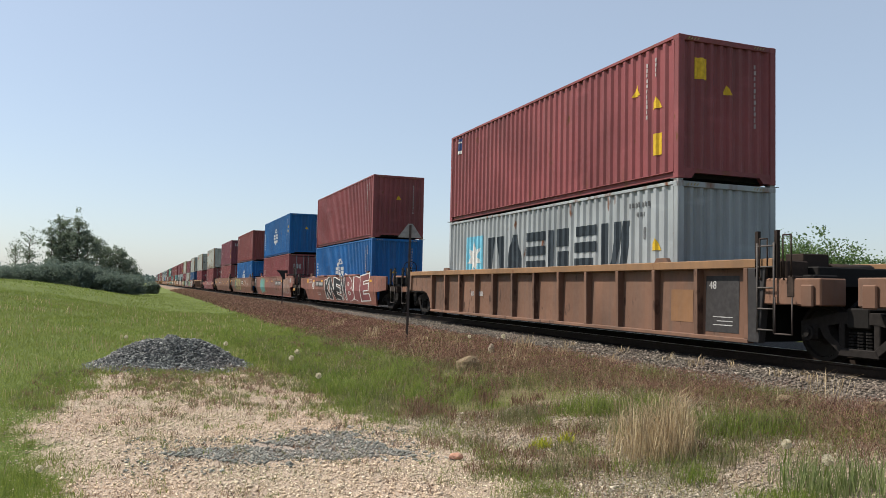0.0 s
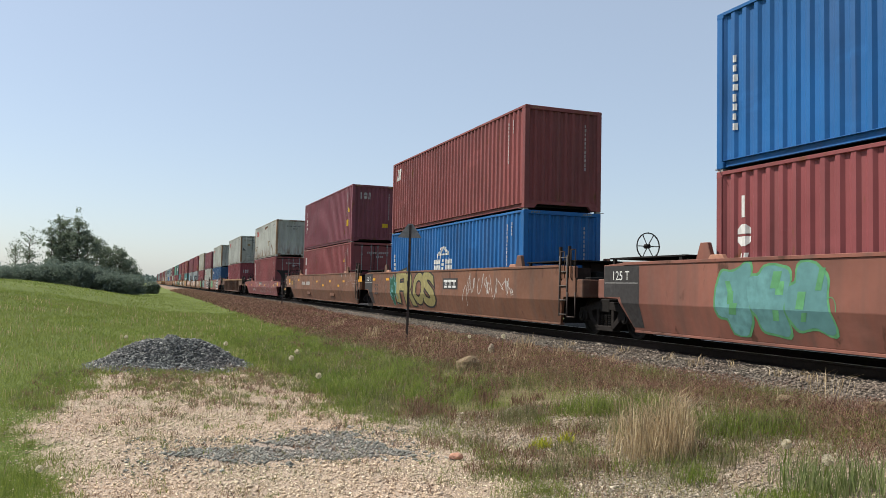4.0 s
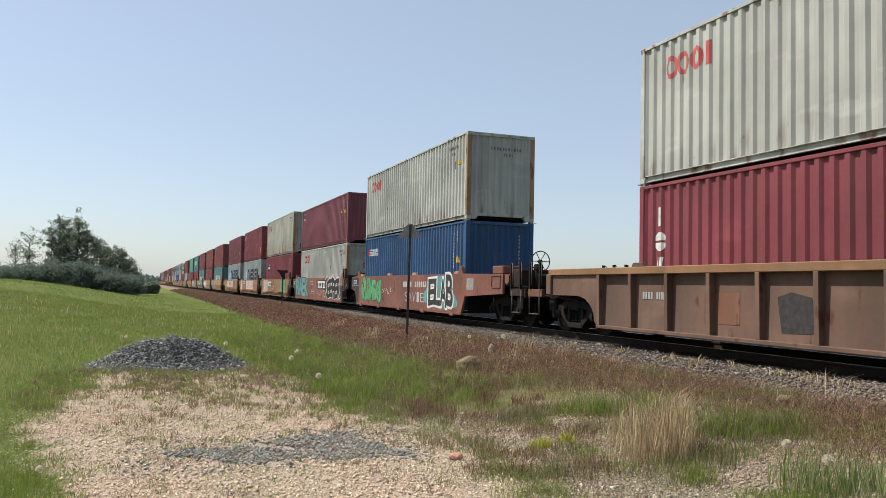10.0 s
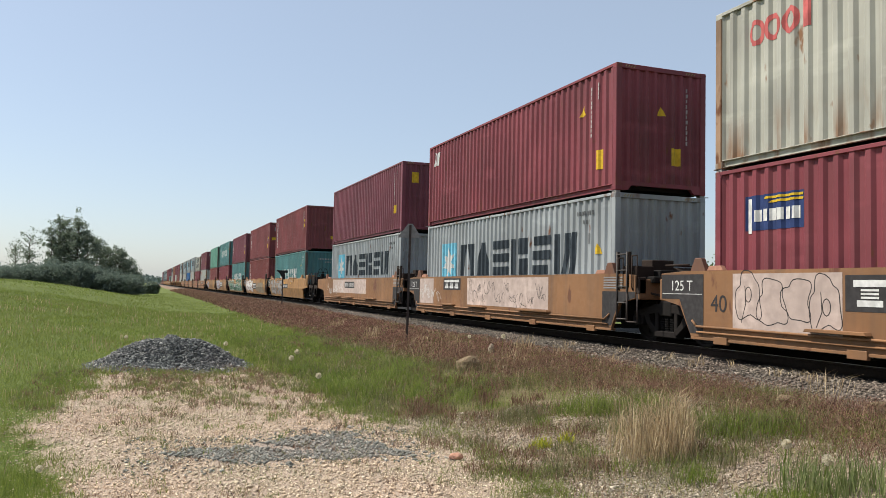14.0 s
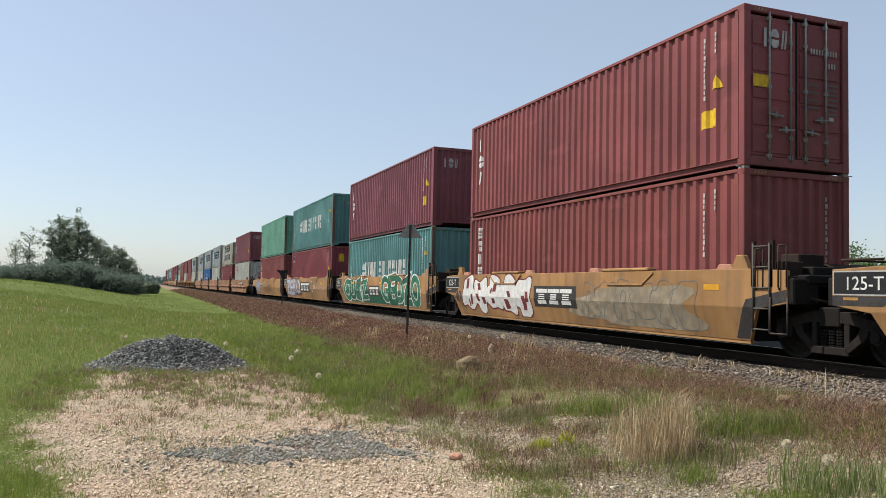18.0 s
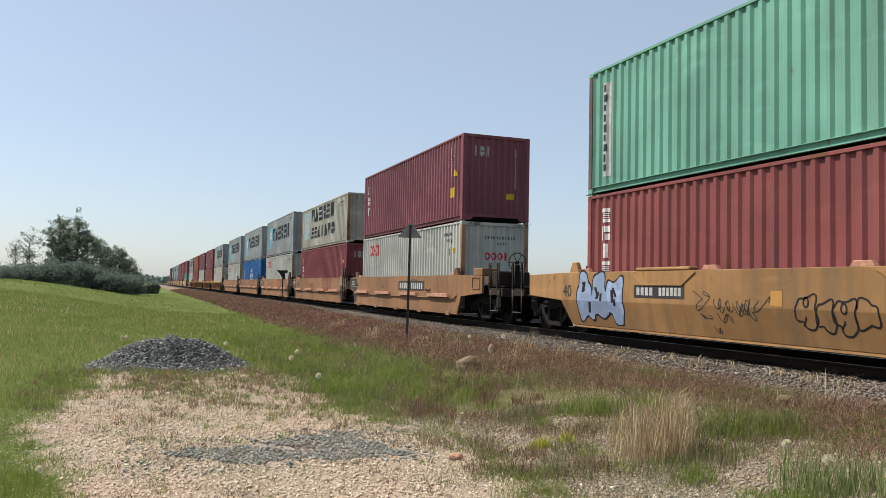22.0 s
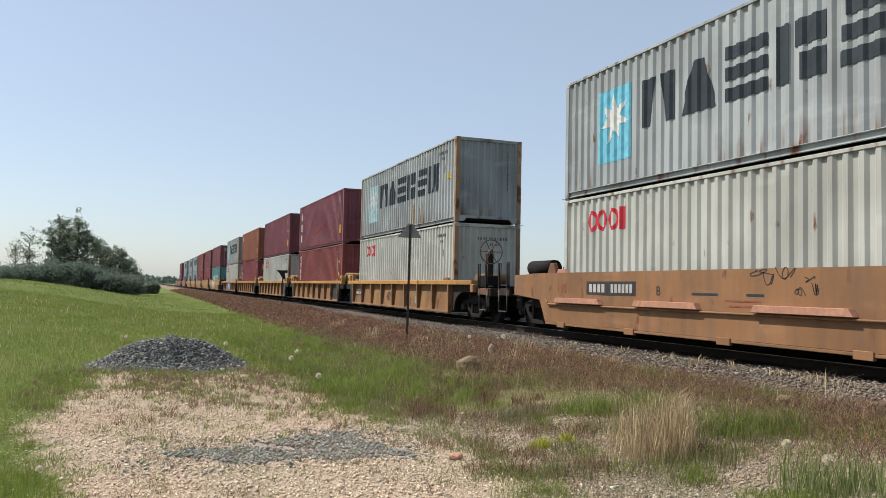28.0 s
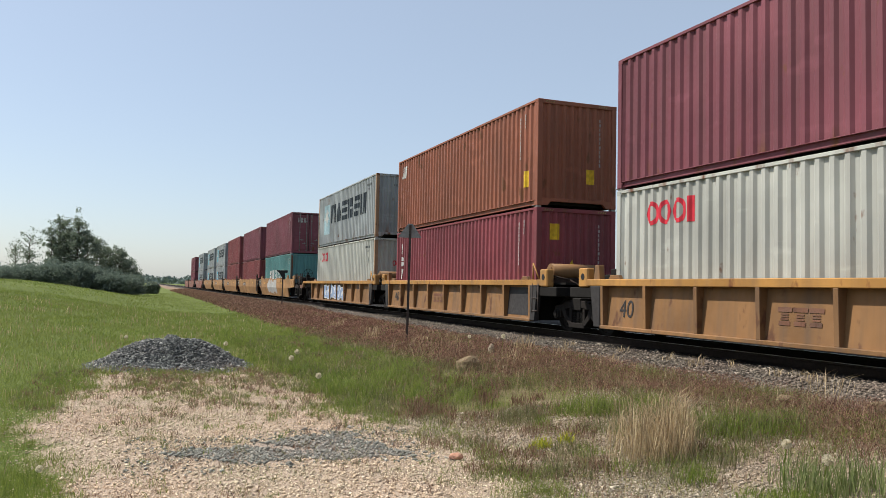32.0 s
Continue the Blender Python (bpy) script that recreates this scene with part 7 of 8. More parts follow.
                    jk = part("jacking_lug", box(bmesh.new(), min(xo, xo - s * 0.14), max(xo, xo - s * 0.14), sgn * ends[sgn] - 0.12, sgn * ends[sgn] + 0.12, 0.92, top - 0.12), mat, sd, bevel=0.02)
                else:
                    part("end_gusset", prism(bmesh.new(), [(sgn * w, z0), (sgn * (w + 0.25), z0), (sgn * (w + 0.4), top - 0.15), (sgn * w, top - 0.15)], xo - s * 0.14, xo), CHARCOAL, sd, "soot-grey end gusset", bevel=0.01)
        else:
            yn, yf = -wn, wf
            a, b = -ends[-1], ends[1]
            pts = [(yn, z0), (yf, z0)] + ([(yf + 0.42, 0.88)] if style == "smooth" else [(yf + 0.3, 0.8)]) + [(b, 0.90), (b, top - 0.04), (yf + 0.2, top), (yn - 0.2, top), (a, top - 0.04), (a, 0.90)] + ([(yn - 0.42, 0.88)] if style == "smooth" else [(yn - 0.3, 0.8)])
            if s < 0:
                bm = side_plate(pts, x_out, 0.07, FOLD[0], FOLD[1])
            else:
                bm = side_plate(pts, -x_out - 0.07, 0.07, FOLD[0], -FOLD[1])
            sd = part("side", bm, mat, c, bevel=0.008)
            xo = x_out if s < 0 else -x_out
            zi = z0 - 0.02
            xb = xo - s * (0.155 if folded else 0.0)
            part("bottom_flange", box(bmesh.new(), min(xb, xb - s * 0.12), max(xb, xb - s * 0.12), yn, yf, zi - 0.03, zi + 0.02), mat, sd, bevel=0.006)
            if style == "smooth":
                part("top_flange", box(bmesh.new(), min(xo - s * 0.02, xo + s * 0.02), max(xo - s * 0.02, xo + s * 0.02), yn - 0.2, yf + 0.2, top - 0.05, top + 0.012), mat, sd, bevel=0.006)
            elif not folded:
                for k in range(5):
                    y = yn + 0.8 + k * (yf - yn - 1.6) / 4
                    part("jack_foot", box(bmesh.new(), min(xb - s * 0.05, xb + s * 0.02), max(xb - s * 0.05, xb + s * 0.02), y - 0.17, y + 0.17, z0 - 0.10, z0 + 0.03), mat, sd, bevel=0.006)
            if s < 0 and style == "shelf":
                for y in (-4.9, -1.7, 1.63, 4.87):
                    part("inspection_shelf", prism(bmesh.new(), [(-1.0, 0.74), (1.0, 0.74), (0.92, 0.86), (-0.92, 0.86)], xo - 0.12, xo), SHELF, sd, "sloping pinkish step shelf", bevel=0.006).location = (0, y, 0)
            if s < 0 and style == "ledge" and colour == "tan":
                for y, hw in ((3.1, 0.55), (0.75, 0.65), (-2.9, 0.85)):
                    part("inspection_shelf", prism(bmesh.new(), [(-hw, 0.49), (hw, 0.49), (hw - 0.04, 0.54), (0.04 - hw, 0.54)], xo - 0.14, xo), mat, sd, "narrow step shelf over the air pipes", bevel=0.006).location = (0, y, 0)
                part("air_pipe", tube(bmesh.new(), [(xo - 0.03, yn + 0.1, 0.34), (xo - 0.03, yf - 0.2, 0.34)], 0.018, 6), mat, sd)
            if s < 0 and style in ("shelf", "ledge"):
                zp = 0.70 if style == "shelf" else 0.44
                part("air_pipe", tube(bmesh.new(), [(xo - 0.01, yn + 0.05, zp + 0.12), (xo - 0.04, yn + 0.2, zp), (xo - 0.04, yf - 0.2, zp), (xo - 0.01, yf - 0.05, zp + 0.1)], 0.022, 6), mat, sd)
        for sgn in (-1, 1):
            for o in (0.15, 4.4):
                y = sgn * (6.0 - o)
                zt = top
                piece("guide_bracket", ("guide", 0), bracket, mat if style == "rib" else SHELF, c, pose(s * (abs(x_out) - 0.12), y, zt), bevel=0.008) if (o < 1 or style == "maxi") else None
    if far[0] == "shared" and style != "rib":
        b = ends[1]
        if colour == "orange":
            flat(c, "end_grime", CHARCOAL, [[(wf + 0.1, 0.90), (b - 0.01, 0.90), (b - 0.01, top - 0.42), (wf - 0.1, top - 0.42)]], x_out - 0.003, "sooty end of the side")
            flat(c, "panel_rim", DULLWHITE, [rect(wf - 0.16, b - 0.02, top - 0.41, top - 0.06)], x_out - 0.005)
            flat(c, "load_panel", BLACK, [rect(wf - 0.14, b - 0.04, top - 0.39, top - 0.08)], x_out - 0.007, "black load-rating panel")
            words(c, "load_rating", "125-T", 0.27, WHITE, x_out - 0.011, (b + wf - 0.14) / 2, top - 0.33)
            flat(c, "yellow_patch", CHORD, [rect(b - 0.45, b - 0.2, 0.98, top - 0.44)], x_out - 0.006)
        else:
            flat(c, "load_panel", CHARCOAL, [[(wf + 0.32, 0.92), (b - 0.02, 0.92), (b - 0.02, top - 0.06), (wf - 0.35, top - 0.06), (wf - 0.35, 0.31), (wf + 0.02, 0.31)]], x_out - 0.004, "charcoal end panel with load rating")
            words(c, "load_rating", "125 T", 0.27, WHITE, x_out - 0.008, (b + wf - 0.35) / 2, top - 0.36)
            flat(c, "panel_line", DULLWHITE, [rect(wf - 0.32, b - 0.05, top - 0.43, top - 0.415)], x_out - 0.008)
    if near[0] == "shared" and style in ("maxi", "ledge", "shelf"):
        a = -ends[-1]
        if colour == "orange":
            flat(c, "end_grime", CHARCOAL, [[(-wn + 0.30, 0.29), (-wn, 0.29), (-wn - 0.26, 0.80), (a + 0.01, 0.93), (a + 0.01, 1.12), (-wn - 0.05, 0.95)]], x_out - 0.003, "sooty end of the side")
        else:
            flat(c, "end_panel", CHARCOAL, [[(a + 0.01, 0.92), (-wn - 0.25, 0.78), (-wn, 0.31), (-wn + 0.35, 0.31), (-wn + 0.35, 1.04), (a + 0.01, 1.04)]], x_out - 0.003, "charcoal end panel")
            flat(c, "louvre", GALV, [rect(a + 0.45, -wn + 0.3, 1.1 + k * 0.055, 1.13 + k * 0.055) for k in range(5)], x_out - 0.005)
    if style == "maxi" and colour == "orange":
        for y in (-2.9, 2.9):
            wing = part("pocket_rim", ribbon(bmesh.new(), [(y - 1.0, top - 0.03), (y - 0.62, top - 0.27), (y + 0.62, top - 0.27), (y + 1.0, top - 0.03)], 0.035), mat, c, "raised rim round a stowage pocket")
            bmesh_depth = wing.modifiers.new("depth", "SOLIDIFY")
            bmesh_depth.thickness, bmesh_depth.offset = 0.03, 0
            wing.location = (x_out - 0.006, 0, 0)
            part("top_pad", box(bmesh.new(), x_out - 0.015, x_out + 0.2, y - 0.85, y + 0.85, top, top + 0.07), mat, c, bevel=0.02)
    if near[0] == "coupler" and style in ("shelf", "maxi"):
        a = -ends[-1]
        part("equipment_box", box(bmesh.new(), x_out + 0.04, x_out + 0.55, a + 0.08, a + 0.78, top - 0.03, top + 0.20), mat, c, "raised equipment box at the car's end", bevel=0.02)
        rim_ = part("hatch_rim", ribbon(bmesh.new(), [(a + 0.15, top - 0.42), (a + 0.72, top - 0.42), (a + 0.72, top - 0.08), (a + 0.15, top - 0.08)], 0.03, True), mat, c, "raised rim of a hatch")
        rim_.location = (x_out - 0.012, 0, 0)
        deep = rim_.modifiers.new("depth", "SOLIDIFY")
        deep.thickness, deep.offset = 0.02, 0
        part("end_cage", box(box(bmesh.new(), -1.2, -0.2, a - 0.55, a + 0.02, 1.12, top + 0.1), 0.1, 1.1, a - 0.45, a + 0.02, 1.12, top), GRIME, c, "grimy brake equipment behind the end", bevel=0.03)
    if style not in ("rib", "smooth"):
        for sgn in (-1, 1):
            part("end_stop", prism(bmesh.new(), [(sgn * 6.26 - 0.22, top - 0.02), (sgn * 6.26 + 0.22, top - 0.02), (sgn * 6.26 + 0.08, top + 0.24), (sgn * 6.26 - 0.08, top + 0.24)], x_out + 0.03, x_out + 0.15), CAR["brown"] if colour != "orange" else mat, c, "rusty wedge-shaped end stop", bevel=0.015)
    if style == "smooth":
        for sgn, w in ((-1, wn), (1, wf)):
            ya, yb = sorted((sgn * (w - 1.7), sgn * (ends[sgn] - 0.1)))
            wk = part("walkway", box(bmesh.new(), -1.42, 1.42, ya, yb, top + 0.09, top + 0.12), STEEL, c, "dark end walkway grating")
            for yy in (ya + 0.15, yb - 0.15):
                for s in (-1, 1):
                    part("walkway_leg", box(bmesh.new(), s * 1.38 - 0.03, s * 1.38 + 0.03, yy - 0.04, yy + 0.04, top - 0.02, top + 0.09), STEEL, wk)
            for s in (-1, 1):
                part("guide_block", prism(bmesh.new(), [(sgn * 6.2 - 0.22, top), (sgn * 6.2 + 0.22, top), (sgn * 6.2 + 0.1, top + 0.32), (sgn * 6.2 - 0.1, top + 0.32)], s * 1.36 - 0.05, s * 1.36 + 0.05), mat, c, bevel=0.01)
            if far[0] == "coupler" and sgn > 0 or style == "smooth" and sgn > 0 and near[0] == "coupler":
                wr = part("brake_wheel", wheel_ring(), FRAME, c, "spoked hand-brake wheel")
                wr.location = (-1.0, ends[sgn] - 0.9, top + 0.36)
    for k in range(5):
        piece("floor_beam", "floorbeam", lambda: box(bmesh.new(), -1.3, 1.3, -0.12, 0.12, 0.25, 0.33), FRAME, c, pose(0, -wn + 0.3 + k * (wn + wf - 0.6) / 4, 0))
    for sgn, w in ((-1, wn), (1, wf)):
        part("end_bulkhead", box(bmesh.new(), -1.22, 1.22, sgn * w - 0.04, sgn * w + 0.04, z0, 1.15), STEEL, c)
    if marks:
        marks(c, x_out, top, ends)
    CARS.append(c)
    return c


# ---- the train: what is painted on each side ----
def number_panel(c, x, y, z, dark=True, w=1.9, h=0.30, top=None):
    lay = flat if top is None else lambda c_, n_, m_, p_, x_, l_="": rib_flat(c_, n_, m_, p_, x, top, l_, 0.006 if n_.endswith("panel") else 0.010)
    if dark:
        lay(c, "number_panel", CHARCOAL, [rect(y - w / 2, y + w / 2, z, z + h)], x - 0.004, "charcoal number panel")
    lay(c, "number_strip", DULLWHITE, [[(2 * y - a, q) for a, q in p] for p in blocks(y - w * 0.44, z + h * 0.2, w * 0.36, h * 0.6, 4, 0.3) + blocks(y + w * 0.02, z + h * 0.2, w * 0.44, h * 0.6, 6, 0.3)], x - 0.008)


def owner_panel(c, x, y, z, dark=True, mat=None, w=1.3, h=0.36, top=None):
    lay = flat if top is None else lambda c_, n_, m_, p_, x_, l_="": rib_flat(c_, n_, m_, p_, x, top, l_, 0.006 if n_.endswith("panel") else 0.010)
    if dark:
        lay(c, "owner_panel", CHARCOAL, [rect(y - w / 2, y + w / 2, z, z + h)], x - 0.004, "charcoal owner panel")
    for p in shapes(y - w * 0.43, z + h * 0.14, w * 0.86, h * 0.72, "zzz", 0.06):
        lay(c, "owner_block", mat or WHITE, [[(2 * y - a, q) for a, q in p]], x - 0.008)


def reflectors(c, x, ys, z):
    for y in ys:
        flat(c, "reflector", REFLECT, [rect(y - 0.2, y + 0.2, z, z + 0.10)], x - 0.005, "orange-yellow reflector strip")


def small_print(c, x, y, z, n=3, mat=None):
    flat(c, "small_print", mat or DULLWHITE, [rect(y - 0.42, y + 0.42 - 0.1 * (i % 2), z - i * 0.09, z - i * 0.09 + 0.028) for i in range(n)], x - 0.005)


def m_ribbed(c, x, top, ends):
    rib_flat(c, "data_panel", CHARCOAL, [rect(-7.95, -7.1, 0.36, 1.35)], x, top, "dark data panel")
    rib_flat(c, "small_print", DULLWHITE, [rect(-7.8, -7.3 - 0.1 * (i % 2), 0.62 - i * 0.07, 0.635 - i * 0.07) for i in range(3)], x, top, "", 0.010)
    rib_words(c, "length_mark", "48", 0.2, DULLWHITE, x, top, -7.28, 1.12)
    number_panel(c, x, 3.3, 0.78, False, 1.0, 0.22, top)
    rib_flat(c, "paint_patch", CAR["tan"], [rect(-6.75, -6.1, 0.5, 1.1)], x, top)


def m_b(c, x, top, ends):
    words(c, "length_mark", "40", 0.62, WHITE, x - 0.004, 5.35, 0.83)
    number_panel(c, x, 3.7, 0.98, True, 2.0, 0.30)
    flat(c, "data_panel", REFLECT, [rect(6.75, 7.15, 1.2, 1.42)], x - 0.005, "worn yellow patch")
    small_print(c, x, 6.1, 1.36, 3)
    small_print(c, x, 3.9, 0.60, 2)
    lettered(c, "KNEW", 2.1, -2.5, 0.34, 1.44, BLACK, WHITE, x, 0.045, 0.035, 21, 0.16, 0.16)
    for ya, yb in ((2.5, 4.3), (-0.4, 1.7), (-4.4, -2.1)):
        part("top_pad", box(bmesh.new(), x - 0.02, x + 0.22, ya, yb, top, top + 0.10), CAR["brick"], c, bevel=0.02)
    lettered(c, "BIE", -2.55, -6.7, 0.34, 1.46, CAR["maroon"], WHITE, x, 0.045, 0.03, 22, 0.16, 0.1)
    reflectors(c, x, (5.2, 3.0, -7.0), 1.24)


def m_c(c, x, top, ends):
    graffiti(c, 3.3, 5.7, 0.42, 1.56, 3, G_TURQ, G_GREEN, x, 28)
    scrawl(c, 3.4, 5.5, 0.5, 1.4, G_GREEN, x, 23)
    number_panel(c, x, -3.5, 0.98, True, 2.6, 0.34)
    bubbles(c, -4.9, -1.0, 0.45, 1.5, 5, CHALK, x, 3)
    bubbles(c, -8.4, -5.3, 0.42, 1.5, 4, CHALK, x, 4, 0.05)
    scrawl(c, -8.2, -5.0, 0.6, 1.4, G_WASH, x - 0.001, 91)
    scrawl(c, -4.8, -1.0, 0.5, 1.4, G_WASH, x - 0.001, 92)
    flat(c, "paint_wash", G_WASH, [blob(random.Random(93), -6.8, 0.98, 3.0, 0.9)], x - 0.002, "faded greenish spray wash")
    scrawl(c, -2.4, 0.8, 0.8, 1.5, CHALK, x, 5)
    reflectors(c, x, (2.0, -0.6, -5.0), 1.25)
    flat(c, "window_decal", GALV, [rect(-8.95, -8.4, 1.2, 1.5)], x - 0.005)


def m_d(c, x, top, ends):
    words(c, "length_mark", "53", 0.62, CHARCOAL, x - 0.004, 7.2, 0.72)
    lettered(c, "FROS", 4.4, 0.2, 0.4, 1.60, G_OLIVE, BLACK, x, 0.045, 0.04, 25, 0.12, 0.18)
    graffiti(c, 4.2, 5.2, 0.4, 1.5, 2, G_DKGREEN, G_TURQ, x, 26)
    owner_panel(c, x, -1.4, 1.0)
    scrawl(c, -6.0, -2.4, 0.5, 1.6, WHITE, x, 6)
    reflectors(c, x, (7.6, 5.6), 1.3)


def m_g(c, x, top, ends):
    words(c, "length_mark", "53", 0.72, CHARCOAL, x - 0.004, 7.75, 0.83)
    flat(c, "yellow_patch", REFLECT, [rect(9.15, 9.6, 1.2, 1.42)], x - 0.005, "worn yellow patch")
    flat(c, "notice_plate", G_PINK, [rect(9.1, 9.6, 1.06, 1.15)], x - 0.005)
    flat(c, "notice_plate", SIGNYEL, [rect(8.35, 8.55, 1.06, 1.3)], x - 0.005)
    reflectors(c, x, (6.1,), 1.3)
    scrawl(c, 6.6, 7.7, 1.2, 1.6, CHALK, x, 95)
    for y in (8.2, 7.3, 6.5):
        flat(c, "white_tick", DULLWHITE, [rect(y - 0.03, y + 0.03, 1.5, 1.66)], x - 0.005)
    scrawl(c, -8.4, -6.4, 1.0, 1.5, CHALK, x, 61)
    number_panel(c, x, 3.75, 1.0, False, 2.7, 0.32)
    reflectors(c, x, (0.5, -2.84, -5.9), 1.22)
    reflectors(c, x, (-1.15, -4.8), 1.0)
    for y in (3.0, -3.2):
        part("hatch_outline", prism(bmesh.new(), [(y - 0.5, 0.5), (y + 0.5, 0.5), (y + 0.5, 0.66), (y - 0.5, 0.66)], x - 0.012 + 0.05, x + 0.1), CAR["brown"], c, bevel=0.01)
    flat(c, "end_decal", REFLECT, [rect(-9.4, -8.7, 1.25, 1.5)], x - 0.005)
    for y in (-5.4, -6.3, -7.2):
        flat(c, "white_tick", DULLWHITE, [rect(y - 0.03, y + 0.03, 1.5, 1.7)], x - 0.005)


def m_h(c, x, top, ends):
    number_panel(c, x, 4.0, 0.42, False, 1.9, 0.3)
    number_panel(c, x, -0.17, 0.97, True, 1.7, 0.26)
    scrawl(c, 0.8, 3.6, 0.45, 1.15, CHALK, x, 7)
    scrawl(c, 1.0, 2.6, 0.9, 1.2, DULLWHITE, x, 71)
    scrawl(c, 1.6, 3.2, 0.95, 1.2, DULLWHITE, x, 75)
    bubbles(c, -2.8, 0.6, 0.36, 1.10, 5, DULLWHITE, x, 8, 0.015)
    bubbles(c, -7.4, -3.0, 0.36, 1.12, 5, DULLWHITE, x, 18, 0.015)
    flat(c, "notice_plate", CHARCOAL, [rect(6.55, 6.85, 0.98, 1.14)], x - 0.005)
    flat(c, "faded_print", FADED, [rect(7.5 + 0.14 * k, 7.57 + 0.14 * k, 0.96, 1.16) for k in range(6)], x - 0.005)
    reflectors(c, x, (9.2, 5.54, 0.1, -2.68, -7.4), 0.92)
    words(c, "length_mark", "53", 0.36, DULLWHITE, x - 0.004, -7.6, 0.84)
    flat(c, "yellow_patch", REFLECT, [rect(-9.4, -8.95, 0.95, 1.2)], x - 0.005, "worn yellow patch")
    small_print(c, x, -8.4, 1.1, 3)


def m_i(c, x, top, ends):
    number_panel(c, x, 5.3, 0.85, False, 1.0, 0.24, top)
    rib_flat(c, "paint_patch", CHARCOAL, [[(1.3, 0.45), (2.0, 0.42), (2.1, 1.0), (1.8, 1.08), (1.4, 1.0)]], x, top)
    for y in (-0.6, -2.4, -4.3, 3.4):
        rib_flat(c, "paint_patch", CAR["brown"], [rect(y - 0.45, y + 0.45, 0.5, 1.05)], x, top, "repainted brown patch")
    rib_flat(c, "notice_plate", CHARCOAL, [rect(-5.7, -5.4, 0.6, 0.85)], x, top)


def m_j(c, x, top, ends):
    graffiti(c, 2.4, 5.5, 0.40, 1.4, 4, G_GREEN, G_DKGREEN, x, 31)
    scrawl(c, 1.0, 2.2, 0.55, 0.95, WHITE, x, 10)
    number_panel(c, x, -1.9, 0.98, False, 3.0, 0.34)
    lettered(c, "SAVIE", -0.75, -3.0, 0.52, 0.86, DULLWHITE, None, x, -0.012, 0, 11, 0.08, -0.15)
    flat(c, "turquoise_cloud", G_TURQ, [blob(random.Random(33), -4.6, 0.88, 2.8, 1.1)], x - 0.0025, "turquoise sprayed cloud")
    lettered(c, "ELAB", -3.45, -5.75, 0.42, 1.42, CHARCOAL, WHITE, x, 0.03, 0.06, 32, 0.10, 0.1)
    flat(c, "end_decal", GALV, [rect(-7.45, -6.9, 1.0, 1.35)], x - 0.005)
    scrawl(c, -3.3, -2.9, 1.2, 1.42, WHITE, x, 12)


def m_k(c, x, top, ends):
    lettered(c, "RAEK", 6.0, 2.2, 0.36, 1.42, G_TURQ, BLACK, x, 0.045, 0.04, 35, 0.14, 0.2)
    owner_panel(c, x, -1.6, 0.82, True, None, 2.3, 0.54)
    lettered(c, "KEEPER", -2.45, -6.0, 0.36, 1.40, BLACK, WHITE, x, 0.045, 0.04, 36, 0.16, 0.2)
    small_print(c, x, 1.15, 1.25, 3, G_PINK)
    small_print(c, x, 0.9, 0.75, 3, G_PINK)
    scrawl(c, -2.4, -0.6, 0.45, 0.7, DULLWHITE, x, 72)


def m_l(c, x, top, ends):
    flat(c, "pale_patch", G_PINK, [rect(3.05, 5.3, 0.45, 1.38)], x - 0.003, "pale pinkish painted-over patch")
    bubbles(c, 3.1, 5.2, 0.5, 1.34, 4, CHARCOAL, x, 13, 0.016)
    owner_panel(c, x, 2.0, 0.82, True, None, 2.0, 0.52)
    lettered(c, "JOGS", -2.75, -5.05, 0.46, 1.40, G_GREEN, G_DKGREEN, x, 0.045, 0.03, 37, 0.10, 0.22)
    words(c, "unit_mark", "D", 0.24, CHARCOAL, x - 0.004, -2.45, 0.95)
    small_print(c, x, -1.4, 1.0, 2, CHARCOAL)
    scrawl(c, -0.2, 0.8, 0.6, 1.0, WHITE, x, 14)
    words(c, "length_mark", "40", 0.42, CHARCOAL, x - 0.004, 5.65, 0.72)


def m_m(c, x, top, ends):
    flat(c, "pale_patch", G_PINK, [rect(-3.6, 1.6, 0.55, 1.36)], x - 0.003, "pale pink painted-over patch")
    flat(c, "pale_patch", G_PINK, [rect(4.6, 6.0, 0.5, 1.36)], x - 0.003, "pale pink painted-over patch")
    scrawl(c, -3.4, 1.4, 0.55, 1.3, CHARCOAL, x, 15)
    owner_panel(c, x, 2.9, 0.98, True, None, 1.5, 0.38)
    scrawl(c, 4.2, 6.0, 0.55, 1.3, WHITE, x, 16)


def m_n(c, x, top, ends):
    flat(c, "pale_patch", G_PINK, [rect(-2.0, 4.5, 0.7, 1.36)], x - 0.003)
    number_panel(c, x, 1.0, 0.95, True)
    scrawl(c, 2.4, 5.8, 0.5, 1.3, WHITE, x, 17)


def m_p(c, x, top, ends):
    lettered(c, "GUS", 6.0, 3.75, 0.36, 1.38, GALV, CHARCOAL, x, 0.05, 0.028, 41, 0.08, 0.2)
    lettered(c, "ONE", 3.4, 1.0, 0.36, 1.38, GALV, CHARCOAL, x, 0.05, 0.028, 42, 0.08, 0.2)
    number_panel(c, x, -0.5, 0.80, True, 2.0, 0.3)
    reflectors(c, x, (-2.6, -0.2), 1.12)
    words(c, "unit_mark", "A", 0.2, CHARCOAL, x - 0.004, 1.05, 0.9)
    scrawl(c, -3.3, -2.6, 1.2, 1.4, WHITE, x, 18)


